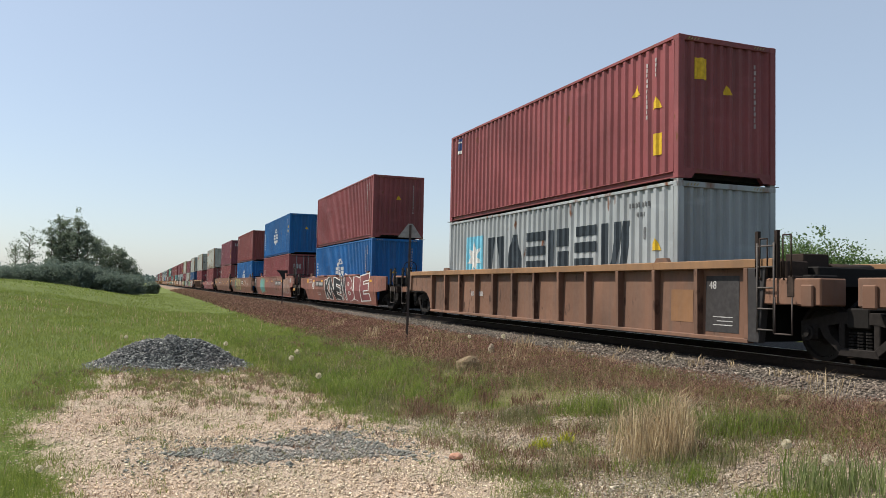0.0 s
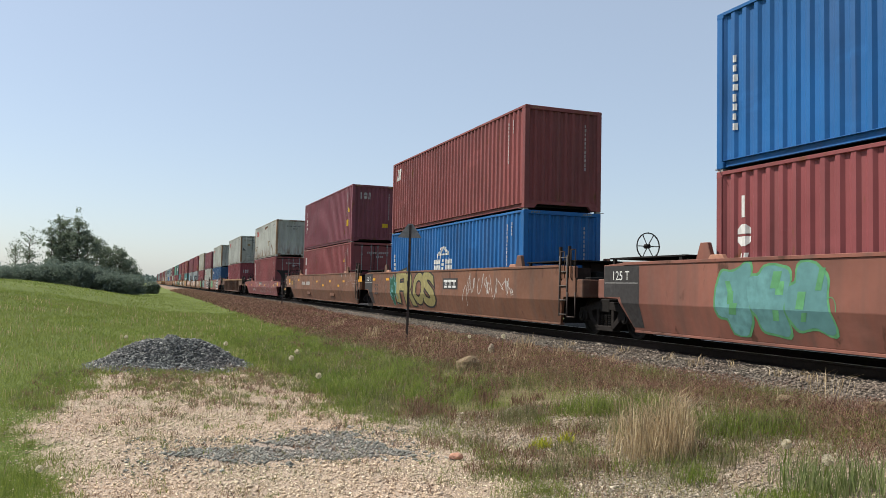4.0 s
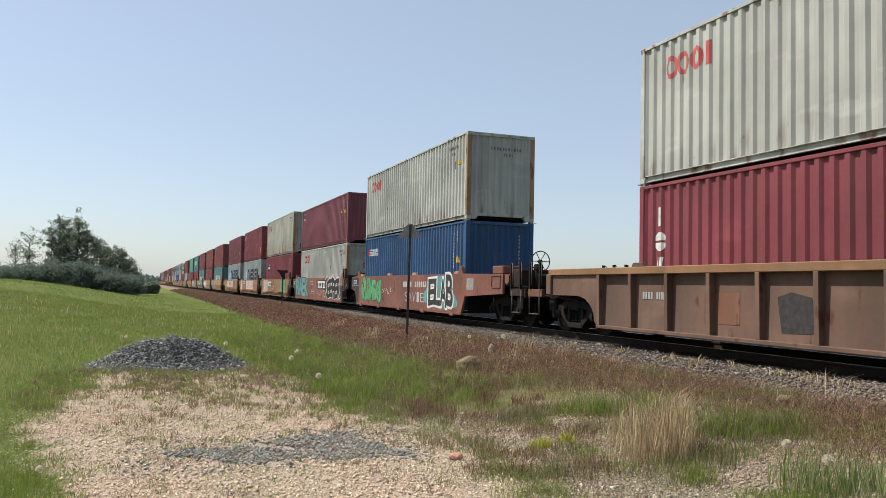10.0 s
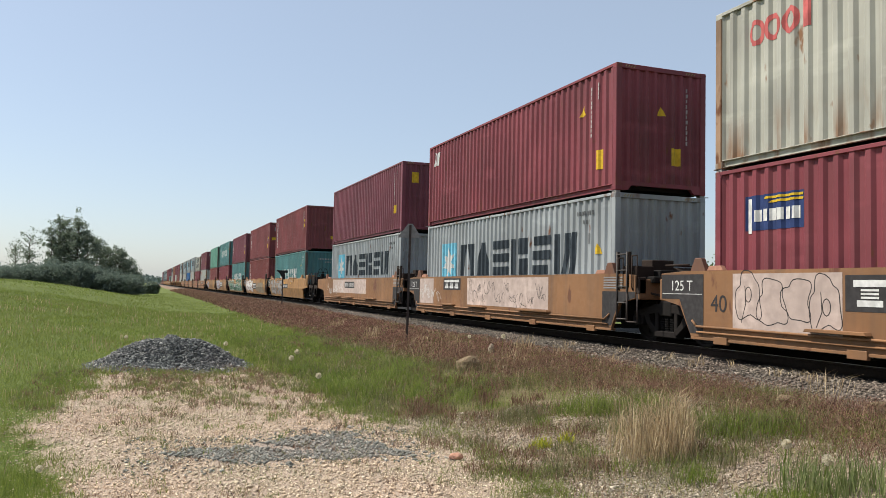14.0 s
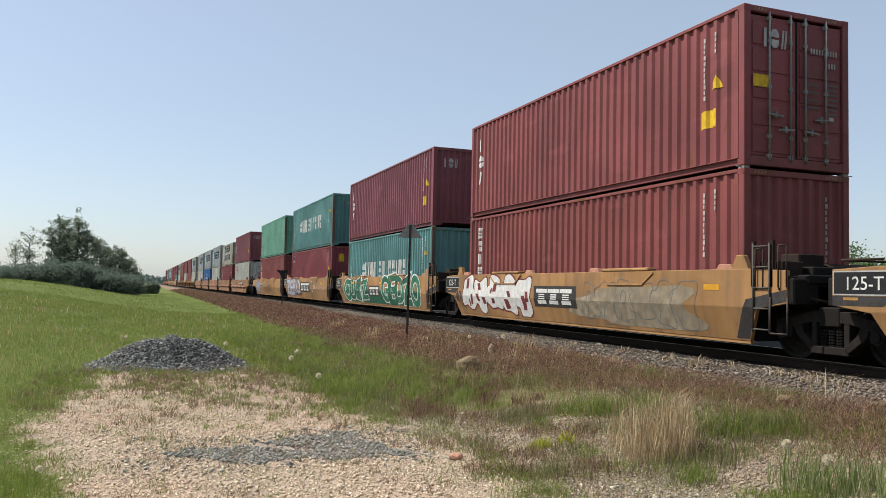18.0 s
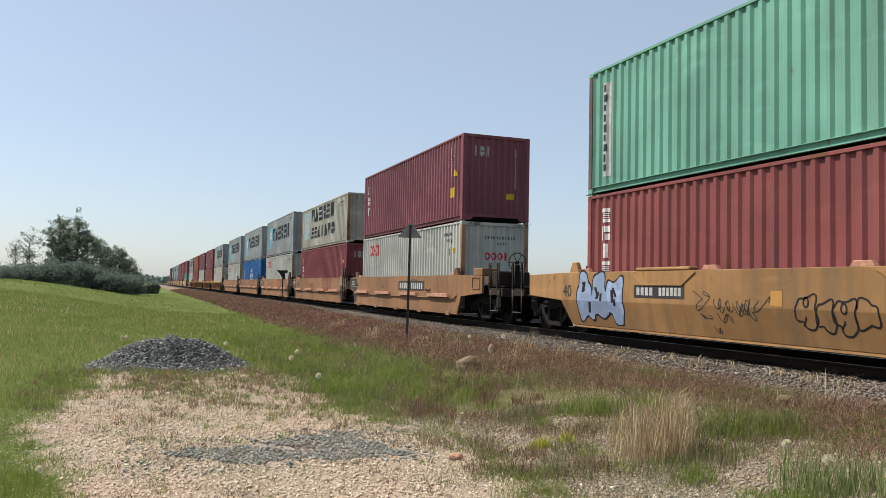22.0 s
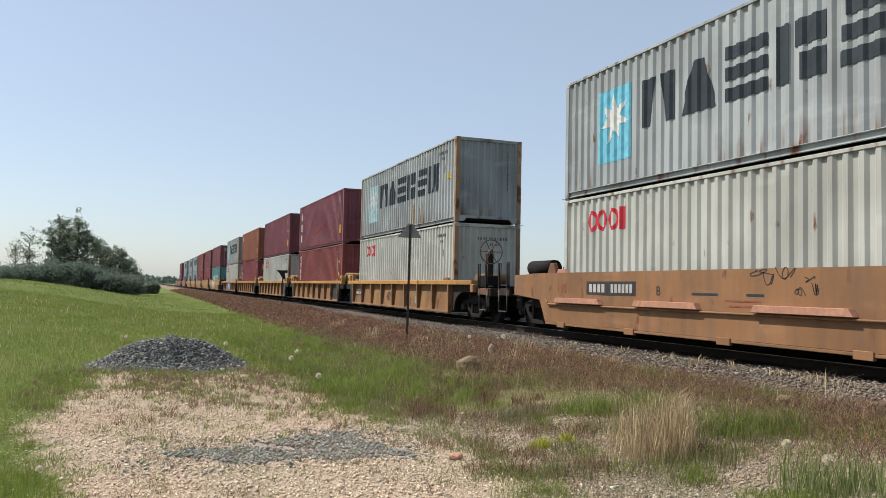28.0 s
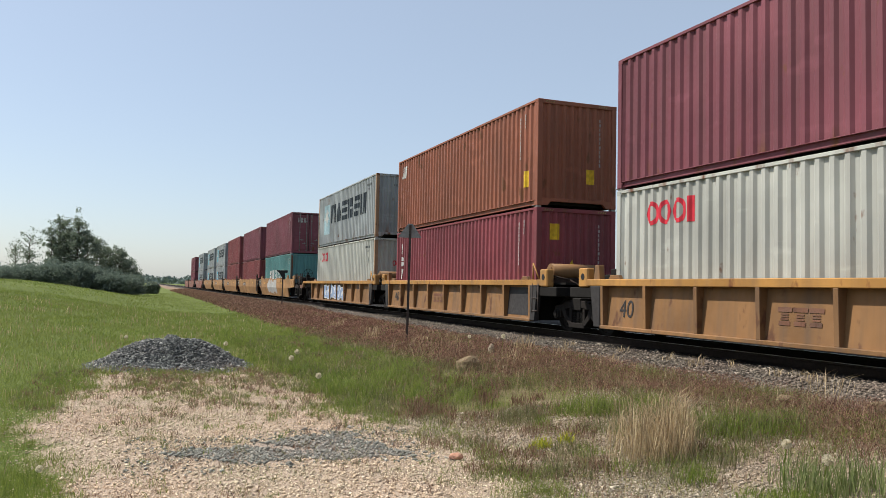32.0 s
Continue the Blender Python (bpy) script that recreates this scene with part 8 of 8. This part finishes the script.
def m_q(c, x, top, ends):
    graffiti(c, 1.3, 5.9, 0.36, 1.42, 5, WHITE, G_BURG, x, 43)
    owner_panel(c, x, 0.1, 0.62, True, None, 2.1, 0.52)
    flat(c, "paint_wash", G_FADED, [blob(random.Random(44), -3.2, 0.72, 4.3, 0.85, 30)], x - 0.003, "faded grey-tan spray wash")
    bubbles(c, -5.2, -1.2, 0.36, 1.3, 6, GREYINK, x, 44, 0.018)
    words(c, "length_mark", "40", 0.5, CHARCOAL, x - 0.004, 6.3, 0.62)
    reflectors(c, x, (-5.6,), 1.1)


def m_r(c, x, top, ends):
    flat(c, "graffiti_ground", G_DKGREEN, [[(-5.5, 0.32), (5.6, 0.32), (5.6, 1.36), (1.4, 1.36), (1.4, 0.9), (-5.5, 0.9)]], x - 0.0025, "dark green sprayed ground")
    lettered(c, "CUIZ", 5.6, 1.4, 0.40, 1.40, G_MIDGREEN, WHITE, x, 0.04, 0.035, 45, 0.14, 0.12)
    owner_panel(c, x, 0.35, 0.62, True, None, 1.7, 0.46)
    lettered(c, "GEDZO", -0.85, -5.6, 0.36, 1.44, G_MIDGREEN, WHITE, x, 0.04, 0.035, 46, 0.16, 0.16)
    scrawl(c, 1.5, 5.4, 0.4, 1.36, G_MINT, x - 0.002, 81)
    scrawl(c, -5.5, -1.0, 0.4, 1.36, G_MINT, x - 0.002, 82)
    reflectors(c, x, (-0.6, -2.9, 4.1), 1.14)
    words(c, "length_mark", "40", 0.42, BLACK, x - 0.004, 6.1, 0.72)
    scrawl(c, -4.8, -4.2, 0.45, 0.7, CHARCOAL, x, 19)


def m_s(c, x, top, ends):
    lettered(c, "ZERO", 6.05, 1.5, 0.44, 1.42, G_LILAC, G_COBALT, x, 0.035, 0.026, 47, 0.14, 0.14)
    owner_panel(c, x, -0.2, 0.62, True, None, 3.0, 0.62)
    scrawl(c, -3.4, -2.2, 0.6, 1.1, WHITE, x, 20)
    scrawl(c, -1.9, -0.9, 0.8, 1.2, WHITE, x, 21)
    ob = words(c, "scrawled_words", "GOTTA BELIEVE ME!", 0.225, BLACK, 0, 0, 0)
    ob.matrix_basis = Matrix.Translation((x + bent(0.4) - 0.0095, 2.07, 0.4)) @ Matrix.Rotation(-math.atan(FOLD[1]), 4, "Y") @ ob.matrix_basis
    scrawl(c, 3.3, 6.0, 0.40, 0.56, BLACK, x, 22)
    reflectors(c, x, (-4.9,), 1.1)
    scrawl(c, -5.6, -2.4, 1.16, 1.4, CHALK, x, 83)
    scrawl(c, -3.2, -2.2, 0.95, 1.12, WHITE, x, 84)
    bubbles(c, -5.4, -4.0, 0.5, 1.0, 3, CHALK, x, 85, 0.03)


def m_t(c, x, top, ends):
    graffiti(c, 4.2, 6.05, 0.40, 1.40, 3, G_BLUE, BLACK, x, 49)
    number_panel(c, x, 3.0, 0.92, True, 1.6, 0.26)
    scrawl(c, 0.2, 1.9, 0.6, 1.15, CHARCOAL, x, 23)
    scrawl(c, 0.3, 1.8, 0.42, 0.75, CHARCOAL, x, 73)
    bubbles(c, -1.9, -0.5, 0.5, 1.0, 4, BLACK, x, 24, 0.03)
    flat(c, "notice_plate", CHORD, [rect(-0.2, 0.05, 0.85, 1.1)], x - 0.005)
    words(c, "length_mark", "40", 0.4, CHARCOAL, x - 0.004, 6.5, 0.9)


def m_u(c, x, top, ends):
    number_panel(c, x, -1.85, 0.92, True, 3.0, 0.36)
    words(c, "unit_mark", "A", 0.26, CHARCOAL, x - 0.004, 1.8, 0.98)
    words(c, "length_mark", "40", 0.3, CHARCOAL, x - 0.004, 5.9, 0.98)
    small_print(c, x, -2.2, 1.3, 1, CHARCOAL)
    part("bracket_handle", tube(bmesh.new(), [(x - 0.01, -3.6, 1.0), (x - 0.05, -3.6, 0.95), (x - 0.05, -4.0, 0.95), (x - 0.01, -4.0, 1.0)], 0.02, 6), STEEL, c)


def m_v(c, x, top, ends):
    words(c, "length_mark", "40", 0.56, CHARCOAL, x - 0.004, 5.3, 0.92)
    words(c, "unit_mark", "E", 0.3, CHARCOAL, x - 0.004, 2.4, 0.98)
    flat(c, "small_print", FADED, blocks(0.45, 1.05, 1.5, 0.09, 14, 0.3), x - 0.005)
    flat(c, "small_print", FADED, blocks(0.6, 0.94, 1.2, 0.06, 14, 0.3), x - 0.005)
    for p in shapes(-4.2, 0.82, 2.5, 0.62, "zzz", 0.10):
        flat(c, "owner_block", FADED, [p], x - 0.006)
    for y in (0.6, -0.6):
        flat(c, "white_tick", DULLWHITE, [rect(y - 0.03, y + 0.03, 1.36, 1.42)], x - 0.005)


def m_y(c, x, top, ends):
    number_panel(c, x, 3.6, 0.95, True, 1.9, 0.3)
    words(c, "length_mark", "40", 0.3, FADED, x - 0.004, 5.6, 0.98)
    words(c, "unit_mark", "B", 0.26, CHARCOAL, x - 0.004, 1.9, 0.98)
    small_print(c, x, -0.4, 0.9, 2, FADED)
    flat(c, "notice_marks", LOGODARK, [rect(0.2, 0.9, 1.0, 1.04), rect(-0.9, -0.5, 1.0, 1.04)], x - 0.005)
    scrawl(c, -2.0, -0.6, 1.1, 1.4, CHARCOAL, x, 25)


def m_z(c, x, top, ends):
    number_panel(c, x, 5.46, 0.62, True, 1.15, 0.24, top)
    rib_words(c, "length_mark", "40", 0.5, CHARCOAL, x, top, 0.78, 0.5)
    rib_flat(c, "notice_plate", GALV, [rect(-3.1, -2.6, 0.45, 0.72)], x, top)


def m_a(c, x, top, ends):
    owner_panel(c, x, 0.78, 0.5, False, CAR["brown"], 1.1, 0.40, top)
    rib_words(c, "length_mark", "40", 0.52, CHARCOAL, x, top, 5.46, 0.5)
    rib_flat(c, "end_patch", CHARCOAL, [rect(-6.1, -4.75, 0.36, 1.1)], x, top)


def m_dd(c, x, top, ends):
    graffiti(c, -1.6, 3.4, 0.36, 1.05, 6, G_BLUE, WHITE, x + 0.07, 51)


def m_e(c, x, top, ends):
    graffiti(c, -1.8, 2.5, 0.4, 1.36, 6, G_SILVER, DULLWHITE, x, 53)
    reflectors(c, x, (4.0, -4.0), 1.1)


def m_plain(c, x, top, ends):
    reflectors(c, x, (4.0, 0.0, -4.0), 1.1)
    number_panel(c, x, 2.0, 0.9, True)


# place at the start, car, upper and lower container: (label, high, colour, door, side mark, extras, end marks)
TRAIN = [
    ("lead", -7.56, ("weathered brown ribbed well car with yellowish end deck", "rib", "umber", ("coupler", 10.5), ("shared", 10.1), 7.4, 8.3, 1.62, None), None, None),
    ("a", 12.64, ("weathered brown ribbed-side well car, dark data panel", "rib", "umber", ("shared", 10.1), ("coupler", 10.5), 8.3, 7.1, 1.62, m_ribbed),
     ("oxide-red steel container, yellow placards, stacked on top", 1, "red", "", "flag", "tuq", "npt"), ("light grey container with dark word blocks and star panel", 1, "grey", "", "star_word", "u", "")),
    ("b", 34.43, ("brick-brown well car sprayed with black graffiti", "fold", "brick", ("coupler", 10.5), ("coupler", 10.4), 7.5, 7.5, 1.50, m_b),
     ("oxide-red corrugated container stacked on a blue one", 1, "red", "", "", "", "nt"), ("bright blue container with white globe logo, in the well", 1, "blue", "", "globe", "", "nT")),
    ("c", 56.04, ("scuffed brown smooth-side well car with faded graffiti", "smooth", "brick", ("coupler", 10.4), ("shared", 9.95), 8.2, 8.4, 1.64, m_c),
     ("bright blue container with white globe logo, stacked on top", 1, "blue", "", "globe", "yu", "nt"), ("oxide-red container with doors to the front", 1, "red", "d", "three_down", "v", "X")),
    ("d", 75.95, ("brown smooth-side well car with grey and green graffiti", "smooth", "brown", ("shared", 9.95), ("shared", 9.5), 8.4, 8.2, 1.64, m_d),
     ("oxide-red container with a small white mark, on top", 1, "brick", "", "white_mark", "", "n"), ("bright blue container with white globe logo, in the well", 1, "blue", "", "globe", "", "n")),
    ("g", 94.96, ("red-brown smooth-side well car with yellow reflectors", "smooth", "brown", ("shared", 9.5), ("coupler", 11.5), 8.1, 8.4, 1.68, m_g),
     ("maroon container with pale word on its front, on top", 1, "maroon", "", "three_down", "pu", "xnP"), ("maroon container with doors and slanted side letters", 1, "red", "d", "three_down_slant", "t", "m")),
    ("h", 118.69, ("dull maroon smooth well car with chalky scrawls", "smooth", "maroon", ("coupler", 11.5), ("coupler", 11.4), 8.4, 8.4, 1.28, m_h),
     ("rust-streaked cream container, red logo, on top", 1, "rusty_cream", "", "red_word_faint", "O", "m"), ("oxide-red container with white letters running down its side", 1, "red", "d", "five_down", "", "m")),
    ("i", 142.21, ("patched brown ribbed well car with tan top chord", "rib", "rust", ("coupler", 11.4), ("coupler", 10.65), 7.3, 7.3, 1.55, m_i),
     ("grey-cream container with doors to the front, on top", 1, "cream", "d", "red_word_faint", "", "mg"), ("crimson container with pale word, in the well", 1, "crimson", "", "three_down", "p", "Xn")),
    ("j", 163.85, ("red-brown well car with green and black-white graffiti", "maxi", "brick", ("coupler", 10.65), ("shared", 7.9), 6.45, 6.4, 1.50, m_j),
     ("grey-cream container with faded red logo, on top", 1, "cream", "", "red_word_faint", "y", "m"), ("navy blue container with short white word", 1, "navy", "", "short_word", "u", "n")),
    ("k", 179.6, ("orange-brown well unit with bold black-white graffiti", "maxi", "brick", ("shared", 7.9), ("shared", 7.7), 6.4, 6.4, 1.46, m_k),
     ("maroon container with small flag mark, on top", 0, "maroon", "", "flag", "ty", "nt"), ("cream container with red ring logo, in the well", 1, "cream", "", "red_word", "", "mr")),
    ("l", 195.03, ("tan well unit with painted-over pink patch and green graffiti", "ledge", "tan", ("shared", 7.7), ("shared", 7.7), 6.4, 6.4, 1.44, m_l),
     ("rust-streaked cream container, red logo, on top", 1, "stained_cream", "", "red_word_faint", "R", "mrD"), ("crimson container with small navy and yellow logo panel", 1, "crimson", "", "beacon", "", "nt")),
    ("m", 210.45, ("orange-tan well unit with pink painted-over patches", "ledge", "tan", ("shared", 7.7), ("shared", 7.7), 6.4, 6.4, 1.42, m_m),
     ("bright crimson container with white mark, on top", 1, "crimson", "", "white_mark", "tq", "ntQ"), ("light grey container with dark word blocks and star panel", 1, "grey", "", "star_word_low", "u", "")),
    ("n", 225.83, ("tan well unit with pale patch and white scrawls", "ledge", "tan", ("shared", 7.7), ("coupler", 9.5), 6.4, 6.5, 1.42, m_n),
     ("brick-brown container with yellow placard, on top", 1, "maroon", "", "", "p", "p"), ("light grey container with dark word blocks and star panel", 1, "grey", "", "star_word", "", "")),
    ("p", 245.58, ("dusty orange well car with silver graffiti", "maxi", "orange", ("coupler", 9.5), ("shared", 7.78), 6.5, 6.4, 1.46, m_p),
     ("oxide-red container with pale letters down its side, on top", 1, "red", "", "five_down", "uy", "P"), ("teal container with large white word blocks, in the well", 1, "teal", "", "two_words_low", "t", "m")),
    ("q", 261.14, ("dusty orange well unit with pink and silver graffiti", "maxi", "orange", ("shared", 7.78), ("shared", 7.85), 6.4, 6.4, 1.46, m_q),
     ("maroon container with doors to the front, on top", 1, "red", "d", "three_down", "pu", "xw"), ("brick-red container with white letters down its side", 1, "brick", "", "five_down", "", "n")),
    ("r", 276.84, ("dusty orange well unit with dark green and white graffiti", "maxi", "orange", ("shared", 7.85), ("shared", 8.0), 6.4, 6.4, 1.46, m_r),
     ("maroon container with pale word on its front, on top", 1, "maroon", "", "three_down", "pu", "xn"), ("teal container with large white word blocks, in the well", 1, "teal", "", "two_words_low", "y", "nT")),
    ("s", 292.84, ("dusty orange well unit with silver-blue graffiti", "maxi", "orange", ("shared", 8.0), ("shared", 7.75), 6.4, 6.4, 1.46, m_s),
     ("teal container with white word blocks, on top", 1, "teal", "", "two_words", "y", "mt"), ("crimson container with flag mark and yellow placard", 1, "crimson", "", "flag", "u", "npt")),
    ("t", 308.32, ("dusty orange well unit with black scrawls", "maxi", "orange", ("shared", 7.75), ("coupler", 9.6), 6.4, 6.5, 1.46, m_t),
     ("mid-green container with tall pale letter strip, on top", 1, "green", "", "tall_white", "", "t"), ("brick-red container with white letters down its side", 1, "brick", "", "five_down", "", "n")),
    ("u", 328.28, ("tan-brown well car with sloping step shelves", "shelf", "tan", ("coupler", 9.6), ("shared", 7.72), 6.5, 6.4, 1.46, m_u),
     ("maroon container with pale word on its front, on top", 1, "maroon", "", "three_down", "pu", "xnP"), ("cream container with red ring logo, in the well", 1, "cream", "", "red_word", "y", "mr")),
    ("v", 343.73, ("tan-brown well unit with sloping step shelves", "shelf", "tan", ("shared", 7.72), ("shared", 7.73), 6.4, 6.4, 1.46, m_v),
     ("sand-grey container with two rows of dark word blocks, on top", 0, "sand", "", "star_words", "", "m"), ("crimson container with pale word, in the well", 1, "crimson", "", "three_down", "y", "xn")),
    ("w", 359.19, ("tan-brown well unit with sloping step shelves", "shelf", "tan", ("shared", 7.73), ("shared", 7.67), 6.4, 6.4, 1.46, m_v),
     ("light grey container with dark word blocks and star panel", 1, "grey", "", "star_word", "u", "n"), ("cream container with red ring logo, in the well", 1, "cream", "", "red_word", "", "mr")),
    ("x", 374.53, ("tan-brown well unit with sloping step shelves", "shelf", "tan", ("shared", 7.67), ("shared", 7.8), 6.4, 6.4, 1.46, m_v),
     ("light grey container with dark word blocks and star panel", 1, "grey", "", "star_word", "", "n"), ("bright blue container with white globe logo, in the well", 1, "blue", "", "globe", "", "n")),
    ("y", 390.13, ("tan-brown well unit with sloping step shelves", "shelf", "tan", ("shared", 7.8), ("coupler", 9.4), 6.4, 6.5, 1.46, m_y),
     ("light grey container with dark word blocks and star panel", 1, "grey", "", "star_word", "", "n"), ("cream container with red ring logo, in the well", 1, "cream", "", "red_word", "", "mr")),
    ("z", 409.61, ("dirty yellow ribbed well car with brighter top chord", "rib", "yellow", ("coupler", 9.4), ("shared", 7.85), 6.3, 6.3, 1.30, m_z),
     ("light grey container with rust streaks, word blocks and star", 1, "grey", "", "star_word_pale", "uR", "n"), ("cream container with red ring logo, in the well", 1, "cream", "", "red_word", "", "m")),
    ("aa", 425.32, ("dirty yellow ribbed well unit with brighter top chord", "rib", "yellow", ("shared", 7.85), ("shared", 8.0), 6.3, 6.3, 1.30, m_a),
     ("maroon container with slanted white side letters, on top", 1, "maroon", "", "three_down_slant", "qS", "nQ"), ("brick-red container with white letters down its side", 1, "brick", "", "five_down", "y", "n")),
    ("bb", 441.32, ("dirty yellow ribbed well unit with brighter top chord", "rib", "yellow", ("shared", 8.0), ("shared", 7.97), 6.3, 6.3, 1.30, m_a),
     ("maroon container with yellow placards, on top", 1, "maroon", "", "", "uq", "ntQ"), ("cream container with red ring logo, in the well", 1, "cream", "", "red_word", "", "mr")),
    ("cc", 457.26, ("dirty yellow ribbed well unit with brighter top chord", "rib", "yellow", ("shared", 7.97), ("shared", 7.72), 6.3, 6.3, 1.30, m_a),
     ("rust-brown container with a small white mark, on top", 1, "rust_brown", "", "white_mark", "q", "nQ"), ("crimson container with pale marks, in the well", 1, "crimson", "", "three_down", "", "npT")),
    ("dd", 472.71, ("dirty yellow ribbed well car with blue-white graffiti", "rib", "yellow", ("shared", 7.72), ("coupler", 10.2), 6.3, 6.4, 1.30, m_dd),
     ("light grey container with dark word blocks and star panel", 1, "grey", "", "star_word_pale", "", "m"), ("cream container with red ring logo, in the well", 1, "cream", "", "red_word", "", "r")),
    ("ee", 493.9, ("dusty orange well car with pale graffiti", "maxi", "orange", ("coupler", 10.2), ("shared", 7.85), 6.5, 6.4, 1.46, m_e),
     ("maroon container with doors to the front, on top", 1, "maroon", "d", "", "", "x"), ("teal container with white word blocks, in the well", 1, "teal", "", "two_words_low", "", "n")),
    ("ff", 509.59, ("dusty orange well unit", "maxi", "orange", ("shared", 7.85), ("shared", 7.83), 6.4, 6.4, 1.46, m_plain),
     ("maroon corrugated container, on top", 1, "maroon", "", "", "", "n"), ("oxide-red corrugated container in the well", 1, "red", "", "", "", "n")),
    ("gg", 525.25, ("dusty orange well unit", "maxi", "orange", ("shared", 7.83), ("shared", 7.81), 6.4, 6.4, 1.46, m_plain),
     ("oxide-red corrugated container, on top", 1, "red", "", "", "", "n"), ("oxide-red corrugated container in the well", 1, "red", "", "", "", "n")),
    ("hh", 540.87, ("dusty orange well unit", "maxi", "orange", ("shared", 7.81), ("shared", 7.8), 6.4, 6.4, 1.46, m_plain),
     ("light grey container with dark word blocks and star panel", 1, "grey", "", "star_word", "", "n"), ("light grey container with dark word blocks and star panel", 1, "grey", "", "star_word", "", "n")),
    ("ii", 556.48, ("dusty orange well unit", "maxi", "orange", ("shared", 7.8), ("coupler", 10.1), 6.4, 6.5, 1.46, m_plain),
     ("light grey container with dark word blocks and star panel", 1, "grey", "", "star_word", "", "n"), ("light grey container with dark word blocks and star panel", 1, "grey", "", "star_word", "", "n")),
    ("jj", 577.43, ("brown well car far along the train", "maxi", "brick", ("coupler", 10.1), ("coupler", 11.1), 6.6, 6.6, 1.46, m_plain),
     ("light grey container with dark word blocks and star panel", 1, "grey", "", "star_word", "", "n"), ("light grey container with dark word blocks and star panel", 1, "grey", "", "star_word", "", "n")),
    ("kk", 600.35, ("brown well car near the end of the train", "maxi", "brick", ("coupler", 11.1), ("shared", 7.8), 6.6, 6.4, 1.46, m_plain),
     ("maroon corrugated container, on top", 1, "maroon", "", "", "", "n"), ("maroon corrugated container in the well", 1, "maroon", "", "", "", "n")),
    ("tail", 615.95, ("empty brown well car, last of the train", "maxi", "brick", ("shared", 7.8), ("coupler", 9.4), 6.4, 6.5, 1.46, m_plain), None, None),
]
FLOOR = 0.37
MOVING = []
for key, start, cs, upper, lower in TRAIN:
    y = start + HL
    MOVING.append((car_unit(*cs), y, RAIL_Z))
    z = RAIL_Z + FLOOR
    for spec in (lower, upper):
        if spec:
            H = HIGH if spec[1] else LOW
            box_ = container(spec[0], H, *spec[2:])
            MOVING.append((box_, y, z))
            if spec is upper:
                for sx in (-1, 1):
                    for sy in (-1, 1):
                        piece("twist_lock", ("lock", sx), lambda: cyl(box(bmesh.new(), -0.06, 0.06, -0.07, 0.07, -0.045, 0.004), (sx * 0.05, 0, -0.022), (sx * 0.20, -0.03, -0.022), 0.010, 6), GALV, box_, pose(sx * (HW - 0.075), sy * (HL - 0.09), 0), "steel twist lock with a thin lever")
            z += H + 0.045


# ---- motion of the train ----
def run(t):
    """Metres run since the start: about 14 m/s, slowing a little."""
    return 14.2592 * t - 0.02286 * t * t + 0.000179 * t ** 3


def motions():
    for ob, y, z in MOVING:
        walk(ob, [(t, pose(TRACK_X, y - run(t), z)) for t in range(0, 33, 2)])
    # wheels roll without slipping; all wheelsets turn alike
    first = {}
    for w, k in WHEELSETS:
        if k not in first:
            walk(w, [(f / FPS, pose(0, k, 0.457, math.degrees(run(f / FPS) / 0.457) % 360)) for f in range(0, 32 * FPS + 1)])
            first[k] = w.animation_data
        else:
            w.rotation_mode = "QUATERNION"
            w.animation_data_create()
            w.animation_data.action = first[k].action
            w.animation_data.action_slot = first[k].action_slot


motions()
